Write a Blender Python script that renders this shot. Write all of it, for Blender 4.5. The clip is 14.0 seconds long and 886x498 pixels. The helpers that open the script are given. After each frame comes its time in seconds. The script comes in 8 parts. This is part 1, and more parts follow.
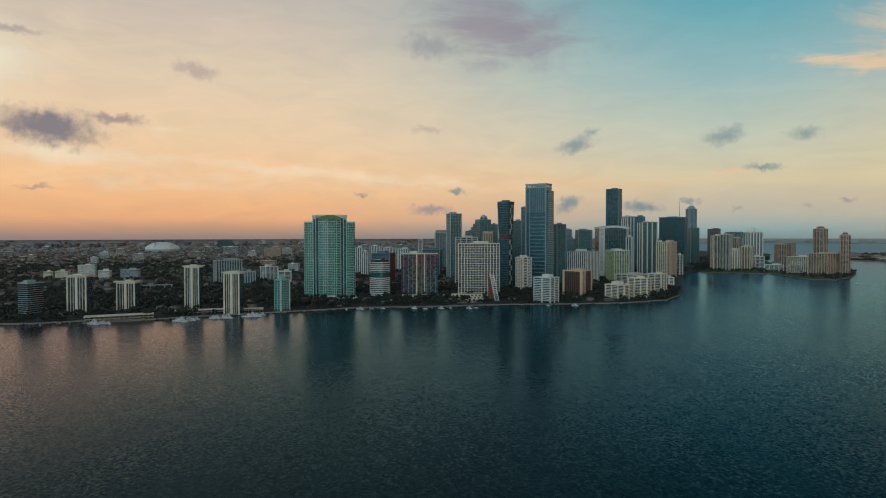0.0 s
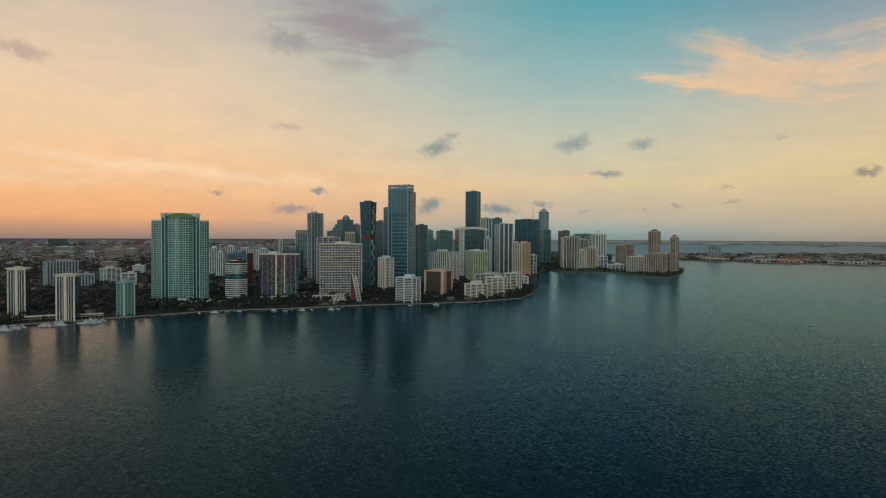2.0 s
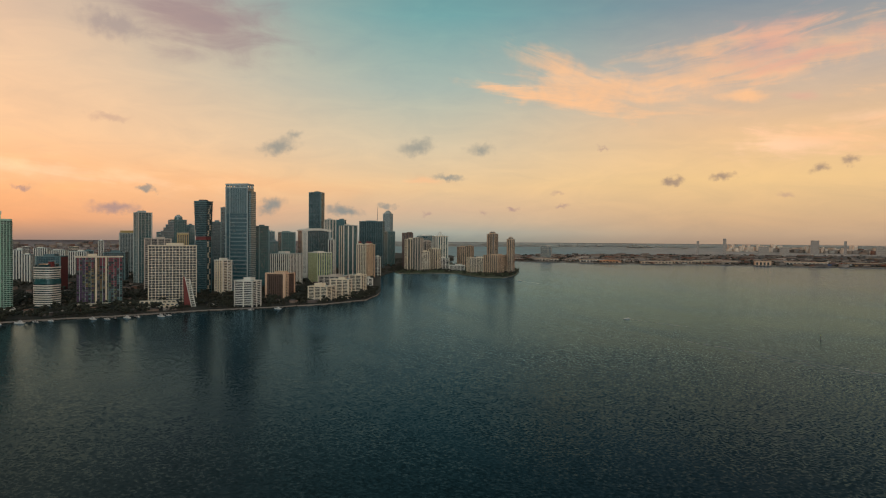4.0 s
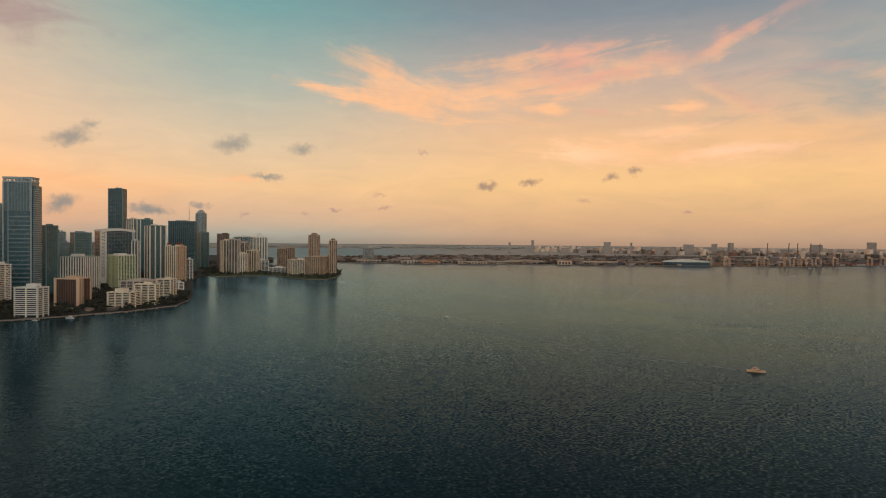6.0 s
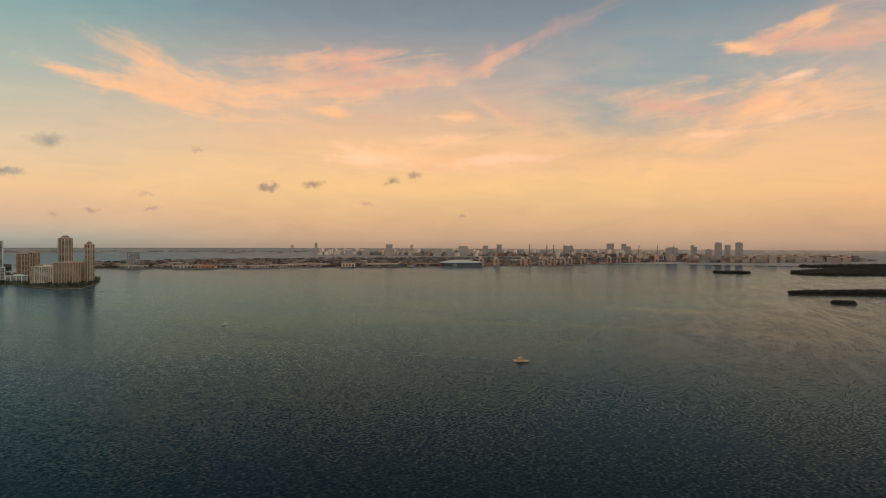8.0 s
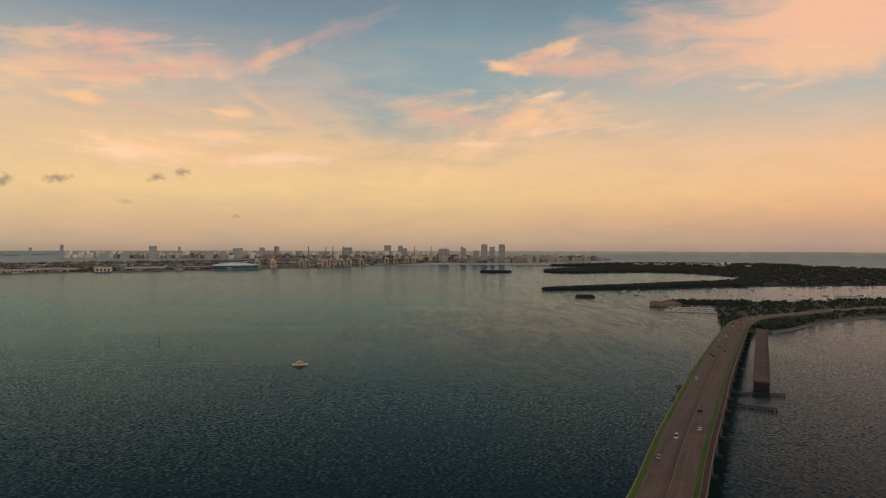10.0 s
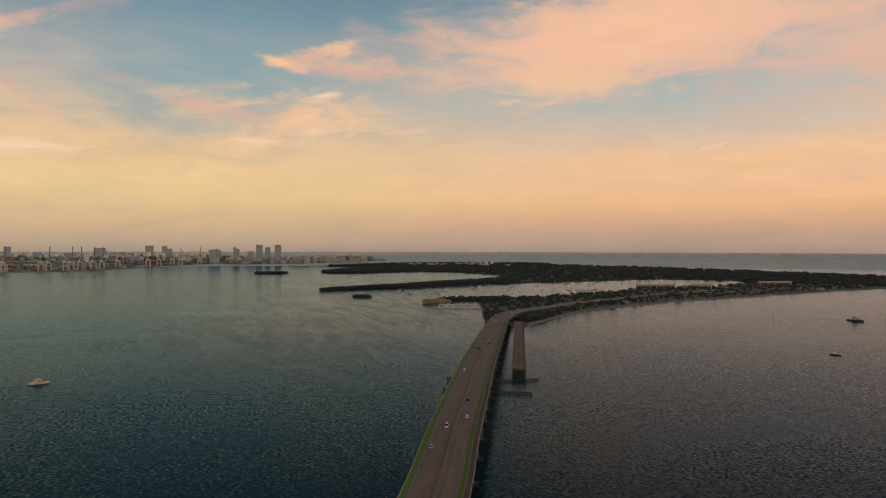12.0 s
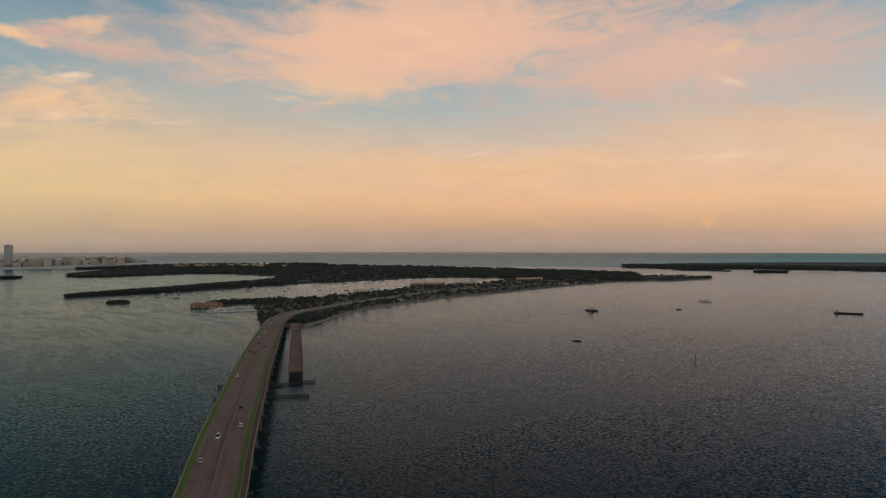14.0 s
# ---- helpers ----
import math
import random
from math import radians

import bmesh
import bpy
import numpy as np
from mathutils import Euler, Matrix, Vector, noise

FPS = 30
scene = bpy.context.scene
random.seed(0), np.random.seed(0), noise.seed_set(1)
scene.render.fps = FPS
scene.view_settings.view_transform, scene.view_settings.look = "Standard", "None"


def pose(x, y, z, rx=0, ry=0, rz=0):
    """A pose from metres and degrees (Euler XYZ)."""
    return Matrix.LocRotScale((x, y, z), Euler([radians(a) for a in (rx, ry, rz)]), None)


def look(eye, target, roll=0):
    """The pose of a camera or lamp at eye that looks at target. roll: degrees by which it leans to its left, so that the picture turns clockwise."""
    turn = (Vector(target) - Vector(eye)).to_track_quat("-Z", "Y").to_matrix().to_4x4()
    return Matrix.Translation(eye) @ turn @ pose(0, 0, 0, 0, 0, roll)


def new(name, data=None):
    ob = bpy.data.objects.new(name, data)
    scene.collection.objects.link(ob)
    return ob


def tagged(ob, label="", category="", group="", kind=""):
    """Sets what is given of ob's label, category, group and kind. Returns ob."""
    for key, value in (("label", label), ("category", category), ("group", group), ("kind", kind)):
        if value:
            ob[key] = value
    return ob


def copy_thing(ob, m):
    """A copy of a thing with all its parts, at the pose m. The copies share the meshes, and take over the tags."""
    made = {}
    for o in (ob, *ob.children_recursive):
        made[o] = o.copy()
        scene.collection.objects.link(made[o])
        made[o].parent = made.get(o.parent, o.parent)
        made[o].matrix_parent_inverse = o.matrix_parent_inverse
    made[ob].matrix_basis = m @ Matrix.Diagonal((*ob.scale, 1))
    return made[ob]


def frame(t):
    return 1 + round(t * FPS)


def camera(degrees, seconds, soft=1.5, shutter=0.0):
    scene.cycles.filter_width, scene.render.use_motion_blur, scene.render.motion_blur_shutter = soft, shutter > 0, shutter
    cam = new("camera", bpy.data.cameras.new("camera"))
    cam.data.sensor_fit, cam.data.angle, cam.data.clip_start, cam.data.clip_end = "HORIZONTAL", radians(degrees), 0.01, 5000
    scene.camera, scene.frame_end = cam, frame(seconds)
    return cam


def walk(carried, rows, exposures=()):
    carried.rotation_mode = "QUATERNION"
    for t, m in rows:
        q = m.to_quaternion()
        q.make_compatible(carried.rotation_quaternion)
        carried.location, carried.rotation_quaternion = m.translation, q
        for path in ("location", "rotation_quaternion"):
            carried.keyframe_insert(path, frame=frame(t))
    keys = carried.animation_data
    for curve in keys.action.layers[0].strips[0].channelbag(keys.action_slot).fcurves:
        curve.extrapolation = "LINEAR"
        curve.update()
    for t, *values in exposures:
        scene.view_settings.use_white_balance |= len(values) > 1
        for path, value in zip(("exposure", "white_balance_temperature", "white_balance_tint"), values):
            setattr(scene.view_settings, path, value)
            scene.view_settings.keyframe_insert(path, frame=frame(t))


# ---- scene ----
EYE = 120.0  # the drone's height over the bay
cam = camera(69.2, 14.0, soft=1.1)
PATH = [
    (0.0, 0.00, -1.25, 0.08),
    (0.5, -2.55, -1.25, -0.02),
    (1.0, -5.95, -1.23, -0.09),
    (1.5, -9.09, -1.21, -0.16),
    (2.0, -12.22, -1.19, -0.25),
    (2.5, -15.48, -1.16, -0.30),
    (3.0, -19.04, -1.09, -0.32),
    (5.5, -37.36, -0.78, -0.54),
    (6.0, -41.77, -0.71, -0.49),
    (6.5, -46.36, -0.60, -0.39),
    (7.0, -51.19, -0.51, -0.39),
    (7.5, -56.00, -0.45, -0.29),
    (8.0, -60.90, -0.37, -0.19),
    (10.5, -85.30, -0.13, -0.13),
    (11.0, -90.20, -0.11, -0.15),
    (11.5, -95.11, -0.10, -0.14),
    (12.0, -100.06, -0.07, -0.12),
    (12.5, -104.95, -0.05, -0.11),
    (13.0, -109.85, -0.05, -0.13),
    (13.5, -114.81, -0.04, -0.04),
    (14.0, -119.73, -0.04, -0.03),
]
walk(cam, [(t, pose(0, 0, EYE, 90 + p, r, a)) for t, a, p, r in PATH], [(0.0,-0.1,5700,6),(2.0,-0.08,6150,10),(3.0,-0.05,6700,17),(5.5,0.0,8000,31),(7.0,0.0,8000,32),(8.0,0.0,7750,30),(10.5,-0.02,6900,20),(12.5,-0.04,6650,17),(14.0,-0.08,6350,14)])


# ---- sky and light ----
class Nodes:
    """Short-hand for building a node tree."""

    def __init__(self, tree):
        self.t = tree
        tree.nodes.clear()

    def __call__(self, kind, ins=None, **props):
        n = self.t.nodes.new(kind)
        for k, v in props.items():
            if k == "operation":
                n.operation = v
            elif k == "use_clamp":
                n.use_clamp = v
            elif k == "data_type":
                n.data_type = v
            elif k == "blend_type":
                n.blend_type = v
            elif k == "interpolation_type":
                n.interpolation_type = v
            elif k == "vector_type":
                n.vector_type = v
        for k, v in (ins or {}).items():
            if isinstance(v, bpy.types.NodeSocket):
                self.t.links.new(v, n.inputs[k])
            else:
                n.inputs[k].default_value = v
        return n

    def math(self, op, a, b=0.0, c=0.0, clamp=False):
        return self("ShaderNodeMath", {0: a, 1: b, 2: c}, operation=op, use_clamp=clamp).outputs[0]

    def mix(self, fac, a, b, blend="MIX"):
        return self("ShaderNodeMix", {0: fac, 6: a, 7: b}, data_type="RGBA", blend_type=blend).outputs[2]

    def ramp(self, fac, stops, ease="LINEAR"):
        n = self("ShaderNodeValToRGB", {0: fac})
        n.color_ramp.interpolation = ease
        el = n.color_ramp.elements
        while len(el) < len(stops):
            el.new(0.5)
        for e, (p, c) in zip(el, stops):
            e.position, e.color = p, (*c, 1)
        return n.outputs[0]

    def remap(self, v, a, b, c=0.0, d=1.0, smooth=True):
        return self("ShaderNodeMapRange", {0: v, 1: a, 2: b, 3: c, 4: d}, interpolation_type="SMOOTHSTEP" if smooth else "LINEAR").outputs[0]

    def noise(self, vec, scale, detail=3.0, rough=0.5, distort=0.0):
        return self("ShaderNodeTexNoise", {"Vector": vec, "Scale": scale, "Detail": detail, "Roughness": rough, "Distortion": distort})


def build_world():
    world = bpy.data.worlds.new("evening_sky")
    scene.world = world
    world.use_nodes = True
    n = Nodes(world.node_tree)
    way = n("ShaderNodeVectorMath", {0: n("ShaderNodeTexCoord").outputs["Generated"]}, operation="NORMALIZE").outputs[0]
    sep = n("ShaderNodeSeparateXYZ", {0: way})
    az = n.math("MULTIPLY", n.math("ARCTAN2", sep.outputs[0], sep.outputs[1]), 57.2958)
    el = n.math("MULTIPLY", n.math("ARCSINE", sep.outputs[2]), 57.2958)
    e01 = n.math("DIVIDE", n.math("ADD", el, 2.0), 50.0, clamp=True)

    def stops(rows):
        return [((e + 2) / 50, c) for e, c in rows]
    # clear sky, away from the sunset and towards it
    clear = n.ramp(e01, stops(SKY_CLEAR))
    glow = n.ramp(e01, stops(SKY_GLOW))
    teal = n.ramp(e01, stops(SKY_TEAL))
    gold = n.ramp(e01, stops(SKY_GOLD))
    col = n.mix(n.remap(az, 22.0, 52.0), teal, gold)
    col = n.mix(n.remap(az, 75.0, 125.0), col, clear)
    behind = n.math("MAXIMUM", n.remap(az, 150.0, 176.0), n.remap(az, -70.0, -105.0))
    col = n.mix(behind, col, n.ramp(e01, stops(SKY_BACK)))
    sun_side = n.math("MULTIPLY", n.remap(az, 28.0, -18.0), n.remap(az, -105.0, -70.0))
    col = n.mix(sun_side, col, glow)
    air = n("ShaderNodeTexSky")
    air.sky_type, air.sun_disc, air.sun_elevation, air.sun_rotation = "NISHITA", False, radians(12), radians(FILL_AZ)
    col = n.mix(0.01, col, air.outputs[0], "ADD")

    flat = n("ShaderNodeCombineXYZ", {0: az, 1: el}).outputs[0]

    def stir(scale, amount, vec):
        c = n.noise(vec, scale, 5.0, 0.6).outputs["Color"]
        off = n("ShaderNodeVectorMath", {0: c, 1: (0.5, 0.5, 0.5)}, operation="SUBTRACT").outputs[0]
        off = n("ShaderNodeVectorMath", {0: off, 1: amount}, operation="MULTIPLY").outputs[0]
        return n("ShaderNodeVectorMath", {0: flat, 1: off}, operation="ADD").outputs[0]
    puffy = stir(1.1, (1.6, 1.4, 0), flat)
    soft = stir(0.16, (5.0, 4.0, 0), flat)
    fibre = n("ShaderNodeMapping", {"Vector": flat, "Rotation": (0, 0, radians(-9)), "Scale": (0.28, 1.0, 1.0)}).outputs[0]
    grain = n.math("SUBTRACT", n.noise(fibre, 0.55, 8.0, 0.62, 0.9).outputs[0], 0.5)
    fleece = n.math("SUBTRACT", n.noise(flat, 1.2, 4.0, 0.5, 0.2).outputs[0], 0.5)

    def patch(col, kind, a, e, wide, high, tilt, tint, amount, edge=0.25):
        """One cloud of that many degrees wide and high."""
        m = n("ShaderNodeMapping", {"Vector": kind, "Location": (a, e, 0), "Rotation": (0, 0, radians(tilt)), "Scale": (wide / 2, high / 2, 1)}, vector_type="TEXTURE")
        q = n("ShaderNodeVectorMath", {0: m.outputs[0]}, operation="LENGTH").outputs["Value"]
        fray = n.math("MULTIPLY", fleece, 0.9) if kind is puffy else n.math("MULTIPLY", grain, 1.3)
        f = n.remap(n.math("ADD", q, fray), 1.2, edge, 0.0, amount)
        return n.mix(f, col, (*tint, 1))

    # feathered streaks share a few combed noises, each lying along its own slant
    combs = {}
    for slant in (-24, -7, 6, 22):
        m = n("ShaderNodeMapping", {"Vector": flat, "Rotation": (0, 0, radians(slant)), "Scale": (5.5, 1.0, 1)}, vector_type="TEXTURE").outputs[0]
        combs[slant] = n.math("SUBTRACT", n.noise(m, 1.15, 5.0, 0.6, 0.55).outputs[0], 0.5)
    drift = stir(0.22, (3.4, 1.5, 0), flat)
    lumps = n.math("SUBTRACT", n.noise(flat, 0.42, 3.0, 0.55, 0.4).outputs[0], 0.5)

    def stroke(col, over, a, e, wide, high, tilt, tint, amount, edge):
        """One feathered streak of cirrus, combed along its slant; those laid over others bend a little on them."""
        bent = n("ShaderNodeVectorMath", {0: over, "Scale": 0.12}, operation="SCALE").outputs[0]
        bent = n("ShaderNodeVectorMath", {0: drift, 1: bent}, operation="ADD").outputs[0]
        comb = combs[min(combs, key=lambda slant: abs(slant - tilt))]
        m = n("ShaderNodeMapping", {"Vector": bent, "Location": (a, e, 0), "Rotation": (0, 0, radians(tilt)), "Scale": (wide / 2, high / 2, 1)}, vector_type="TEXTURE")
        q = n("ShaderNodeVectorMath", {0: m.outputs[0]}, operation="LENGTH").outputs["Value"]
        fray = n.math("ADD", n.math("MULTIPLY", comb, 2.2), n.math("MULTIPLY", lumps, 1.1))
        f = n.remap(n.math("ADD", q, fray), 1.25, edge - 0.1, 0.0, amount)
        return n.mix(f, col, (*tint, 1)), n.math("MAXIMUM", over, f)

    for row in BROAD_CLOUDS:
        col = patch(col, soft, *row)
    over = n.remap(el, 30.0, 40.0, 0.0, 0.2)
    for row in STROKES:
        col, over = stroke(col, over, *row)
    # thin uneven veil over the whole sky
    col = n.mix(1.0, col, n.ramp(n.math("ADD", n.math("MULTIPLY", grain, 0.9), 0.5, clamp=True), [(0.2, (.90, .92, .96)), (0.8, (1.10, 1.06, 1.02))]), "MULTIPLY")
    for row in PUFFS:
        col = patch(col, puffy, *row)
    # haze over the far sea
    col = n.mix(n.remap(el, -0.25, -0.42, 0.0, 1.0), col, (*HAZE, 1))
    bg = n("ShaderNodeBackground", {0: col, 1: 1.0})
    n("ShaderNodeOutputWorld", {0: bg.outputs[0]})


FILL_AZ = 196.0
HAZE = (.28, .23, .19)
SKY_CLEAR = [(-.2, (.34, .265, .22)), (.4, (.42, .305, .235)), (1.2, (.47, .32, .235)), (2.2, (.60, .37, .22)), (4, (.81, .475, .245)), (8, (.75, .52, .335)), (12.5, (.38, .46, .43)), (19, (.12, .32, .39)), (28, (.085, .125, .145)), (48, (.04, .07, .09))]
SKY_GOLD = [(-.2, (.36, .29, .215)), (.5, (.44, .35, .245)), (1.5, (.53, .395, .245)), (5, (.75, .555, .26)), (9, (.71, .52, .29)), (14, (.43, .42, .37)), (19, (.17, .27, .32)), (28, (.08, .115, .13)), (48, (.03, .06, .075))]
SKY_TEAL = [(-.2, (.20, .28, .265)), (.5, (.29, .38, .35)), (1.5, (.45, .42, .33)), (2.5, (.55, .44, .31)), (4.5, (.70, .54, .30)), (8, (.58, .55, .38)), (13, (.32, .465, .415)), (19, (.115, .37, .38)), (28, (.05, .17, .20)), (48, (.02, .08, .11))]
SKY_GLOW = [(-.2, (.32, .21, .17)), (.6, (.55, .29, .17)), (1.4, (.85, .39, .17)), (4, (.98, .50, .205)), (8, (.92, .59, .31)), (13, (.84, .60, .36)), (19, (.64, .50, .37)), (28, (.56, .42, .33)), (48, (.22, .18, .17))]
SKY_BACK = [(0, (.34, .42, .44)), (2, (.40, .56, .58)), (6, (.49, .71, .74)), (12, (.42, .70, .74)), (19, (.28, .58, .64)), (28, (.14, .34, .41)), (48, (.05, .17, .23))]
GREY, MAUVE, PEACH, ROSE, CREAM, GLARE = (.20, .27, .275), (.36, .27, .27), (.93, .60, .33), (.72, .43, .35), (1.0, .72, .49), (1.0, .75, .47)
# azimuth, elevation, width, height, tilt, colour, cover, soft core
BROAD_CLOUDS = [
    (-37, 12.5, 10, 7, 0, (1.0, .86, .60), .85, .1), (-31, 6.4, 12, 1.8, -4, (1.0, .80, .52), .7, .0),
    (5, 17.8, 16, 6.5, -10, (.34, .26, .28), .75, .1), (-5, 4.5, 60, 2.2, 0, (.90, .54, .28), .5, .1),
    (80, 13.8, 30, 14, 0, (.19, .38, .43), .66, .0), (117, 17.6, 38, 9, 8, (.90, .56, .36), .92, .2), (117, 18.6, 54, 9, 4, (.88, .55, .36), .95, .0), (139, 15.5, 46, 11, 0, (.82, .52, .37), .9, .0), (148, 9.5, 40, 5, -4, (.84, .54, .33), .7, .0),
    (124, 7.0, 44, 3.4, 0, (.88, .56, .29), .7, .0), (72, 8, 30, 4, 0, (.80, .56, .30), .5, .0),
]
FISH_CIRRUS = [
    (37.3, 11.7, 16.7, 1.6, -11, PEACH, .78, 0.0), (37.9, 13.9, 13.2, 2.9, -23, PEACH, .57, -0.2), (39.6, 12.7, 15.1, 3.8, -8, PEACH, .61, -0.1), (49.8, 13.7, 23.6, 3.9, 7, PEACH, .70, -0.2),
    (52.6, 13.3, 15.0, 1.1, 5, PEACH, .66, -0.1), (49.1, 15.6, 18.2, 1.6, 5, PEACH, .57, -0.2), (58.8, 14.7, 11.5, 2.5, -1, PEACH, .49, -0.3), (64.8, 15.6, 8.8, 1.4, 22, PEACH, .49, -0.1),
    (65.4, 11.8, 11.0, 1.3, -31, PEACH, .37, -0.3), (50.5, 11.7, 4.4, 0.9, 2, PEACH, .57, 0.0), (61.4, 11.0, 6.3, 1.3, -5, PEACH, .57, -0.1), (47.0, 10.6, 11.2, 1.0, -3, PEACH, .29, -0.2),
]
LOW_CIRRUS = [
    (54.8, 7.7, 10.0, 2.8, -3, CREAM, .50, -0.2), (61.5, 8.9, 6.3, 1.3, 6, CREAM, .40, -0.1), (65.8, 7.2, 10.3, 2.1, 2, CREAM, .43, -0.2), (50.2, 11.6, 4.4, 1.1, -5, PEACH, .49, -0.1),
    (55.3, 7.8, 9.4, 1.9, -10, CREAM, .53, -0.2), (59.8, 9.3, 9.2, 1.0, 3, CREAM, .37, -0.2), (65.0, 7.4, 13.0, 1.4, 3, CREAM, .43, -0.2), (61.3, 11.1, 4.6, 0.6, -2, CREAM, .37, -0.1),
    (80.2, 11.8, 11.5, 3.8, -0, PEACH, .41, -0.3), (86.6, 10.8, 12.5, 3.8, 23, PEACH, .57, -0.2), (86.1, 15.4, 3.9, 1.1, -8, PEACH, .57, -0.1), (89.1, 16.0, 5.9, 1.6, 17, PEACH, .53, -0.2),
]
FORKED_CIRRUS = [
    (53.0, 15.3, 8.4, 4.4, 9, ROSE, .66, -0.2), (54.8, 13.9, 12.5, 1.4, 7, ROSE, .57, -0.2), (60.7, 15.2, 7.6, 1.5, 1, ROSE, .49, -0.2), (65.4, 16.2, 9.8, 1.6, 20, ROSE, .53, -0.2),
    (72.3, 18.6, 11.8, 1.9, 21, ROSE, .29, -0.3), (66.3, 12.0, 10.6, 1.1, -29, ROSE, .41, -0.3), (70.5, 13.4, 12.9, 1.0, -0, ROSE, .25, -0.3), (51.1, 11.8, 1.6, 1.1, 4, PEACH, .66, 0.0),
    (54.8, 11.2, 3.1, 0.6, -12, ROSE, .41, 0.0), (61.8, 11.1, 6.1, 1.0, -5, PEACH, .66, -0.1), (55.8, 8.2, 10.9, 1.6, -2, PEACH, .74, -0.1), (61.4, 9.2, 4.9, 0.9, 6, PEACH, .66, -0.1),
]
PALE_STREAKS = [
    (60.7, 7.1, 15.7, 1.6, -1, PEACH, .57, -0.2), (66.3, 7.6, 9.4, 1.6, 7, CREAM, .43, -0.2), (86.4, 15.7, 5.2, 1.0, -6, PEACH, .74, 0.0), (89.9, 16.8, 6.5, 1.1, 13, PEACH, .70, -0.1),
    (89.5, 13.3, 4.3, 0.6, 2, CREAM, .53, 0.0), (88.6, 12.8, 3.5, 0.5, -3, PEACH, .49, 0.0), (87.6, 11.0, 15.0, 4.4, 4, PEACH, .49, -0.3), (83.1, 9.1, 13.9, 1.9, 5, PEACH, .41, -0.3),
    (79.6, 12.4, 10.4, 2.3, 6, PEACH, .29, -0.3), (96.0, 10.2, 5.6, 0.6, 4, CREAM, .31, -0.1), (94.0, 15.5, 15.8, 2.1, -2, PEACH, .49, -0.3), (111.0, 14.0, 15.0, 2.9, -5, PEACH, .66, -0.1),
]
CURLED_CIRRUS = [
    (106.0, 12.8, 4.6, 0.5, -2, CREAM, .31, 0.0), (82.6, 6.4, 19.6, 2.5, 4, PEACH, .29, -0.4), (85.6, 15.6, 3.7, 0.9, -13, PEACH, .74, 0.0), (89.0, 16.3, 5.2, 1.3, 14, ROSE, .74, -0.1),
    (91.2, 17.0, 3.4, 1.3, 23, PEACH, .57, -0.1), (92.5, 15.4, 14.2, 1.5, 1, ROSE, .57, -0.2), (80.3, 11.6, 8.4, 1.5, -7, ROSE, .57, -0.2), (85.0, 11.5, 7.3, 1.3, 11, ROSE, .49, -0.2),
    (89.6, 13.2, 3.6, 0.7, 6, CREAM, .53, 0.0), (83.5, 9.2, 4.7, 1.1, 6, CREAM, .43, -0.1), (90.4, 11.5, 10.3, 2.9, 0, PEACH, .57, -0.2), (89.2, 9.9, 6.7, 1.3, 9, CREAM, .37, -0.2),
]
SCATTERED_STREAKS = [
    (109.4, 12.6, 4.1, 0.6, 5, PEACH, .41, 0.0), (105.4, 12.9, 4.0, 0.5, -4, PEACH, .33, 0.0), (122.8, 8.4, 3.9, 0.5, 10, CREAM, .43, 0.0),
    (123.4, 7.2, 10.9, 0.8, -1, PEACH, .41, -0.1), (135.8, 8.2, 19.8, 2.8, -2, PEACH, .33, -0.4), (142.7, 7.4, 6.5, 0.9, 1, CREAM, .43, -0.1), (144.1, 13.4, 3.4, 0.9, -20, CREAM, .43, 0.0),
    (144.1, 16.1, 3.2, 1.5, 9, PEACH, .49, -0.2), (34.8, 12.5, 9.1, 1.5, -5, PEACH, .70, -0.1), (36.3, 13.9, 4.5, 2.5, -26, PEACH, .49, -0.2), (38.2, 13.0, 16.3, 2.8, -22, PEACH, .20, -0.3),
]
SUNSET_STREAKS = [
    (-12, 5.5, 32, 1.1, -5, (1.0, .69, .41), .85, .0), (-20, 4.0, 26, .9, 1, (.98, .62, .34), .6, -.1),
    (53.5, 7.9, 5.7, 1.9, -2, CREAM, .46, -0.1), (-30.8, 6.5, 7.3, 3.8, -7, GLARE, .70, -0.2), (-25.2, 6.3, 11.0, 1.3, -11, GLARE, .41, -0.3), (-6.1, 4.8, 33.2, 2.8, -2, GLARE, .29, -0.4),
    (-22.7, 4.8, 26.0, 2.1, 4, GLARE, .37, -0.4), (-23.5, 8.7, 2.3, 0.8, 2, GLARE, .49, -0.1), (-31.3, 13.3, 4.1, 10.1, -31, GLARE, .37, -0.4), (23.7, 5.0, 3.5, 0.5, 3, PEACH, .49, 0.0),
    (24.8, 5.1, 3.0, 0.6, -1, PEACH, .41, -0.1),
]
STROKES = FISH_CIRRUS + LOW_CIRRUS + FORKED_CIRRUS + PALE_STREAKS + CURLED_CIRRUS + SCATTERED_STREAKS + SUNSET_STREAKS
SUNSET_PUFFS = [
    (-31.6, 8.2, 8.5, 3.2, -6, (.25, .21, .21), .95, .2), (-27, 9.2, 5.5, .9, -4, (.36, .27, .24), .8, .2), (-34, 14.9, 5, .7, 0, MAUVE, .6, .2),
    (-32.3, 3.7, 3, .5, 0, MAUVE, .6, .2), (-20.8, 13.4, 4.5, 1.4, -8, MAUVE, .5, .2), (-1.5, 9.3, 3.5, .9, 0, MAUVE, .35, .1),
]
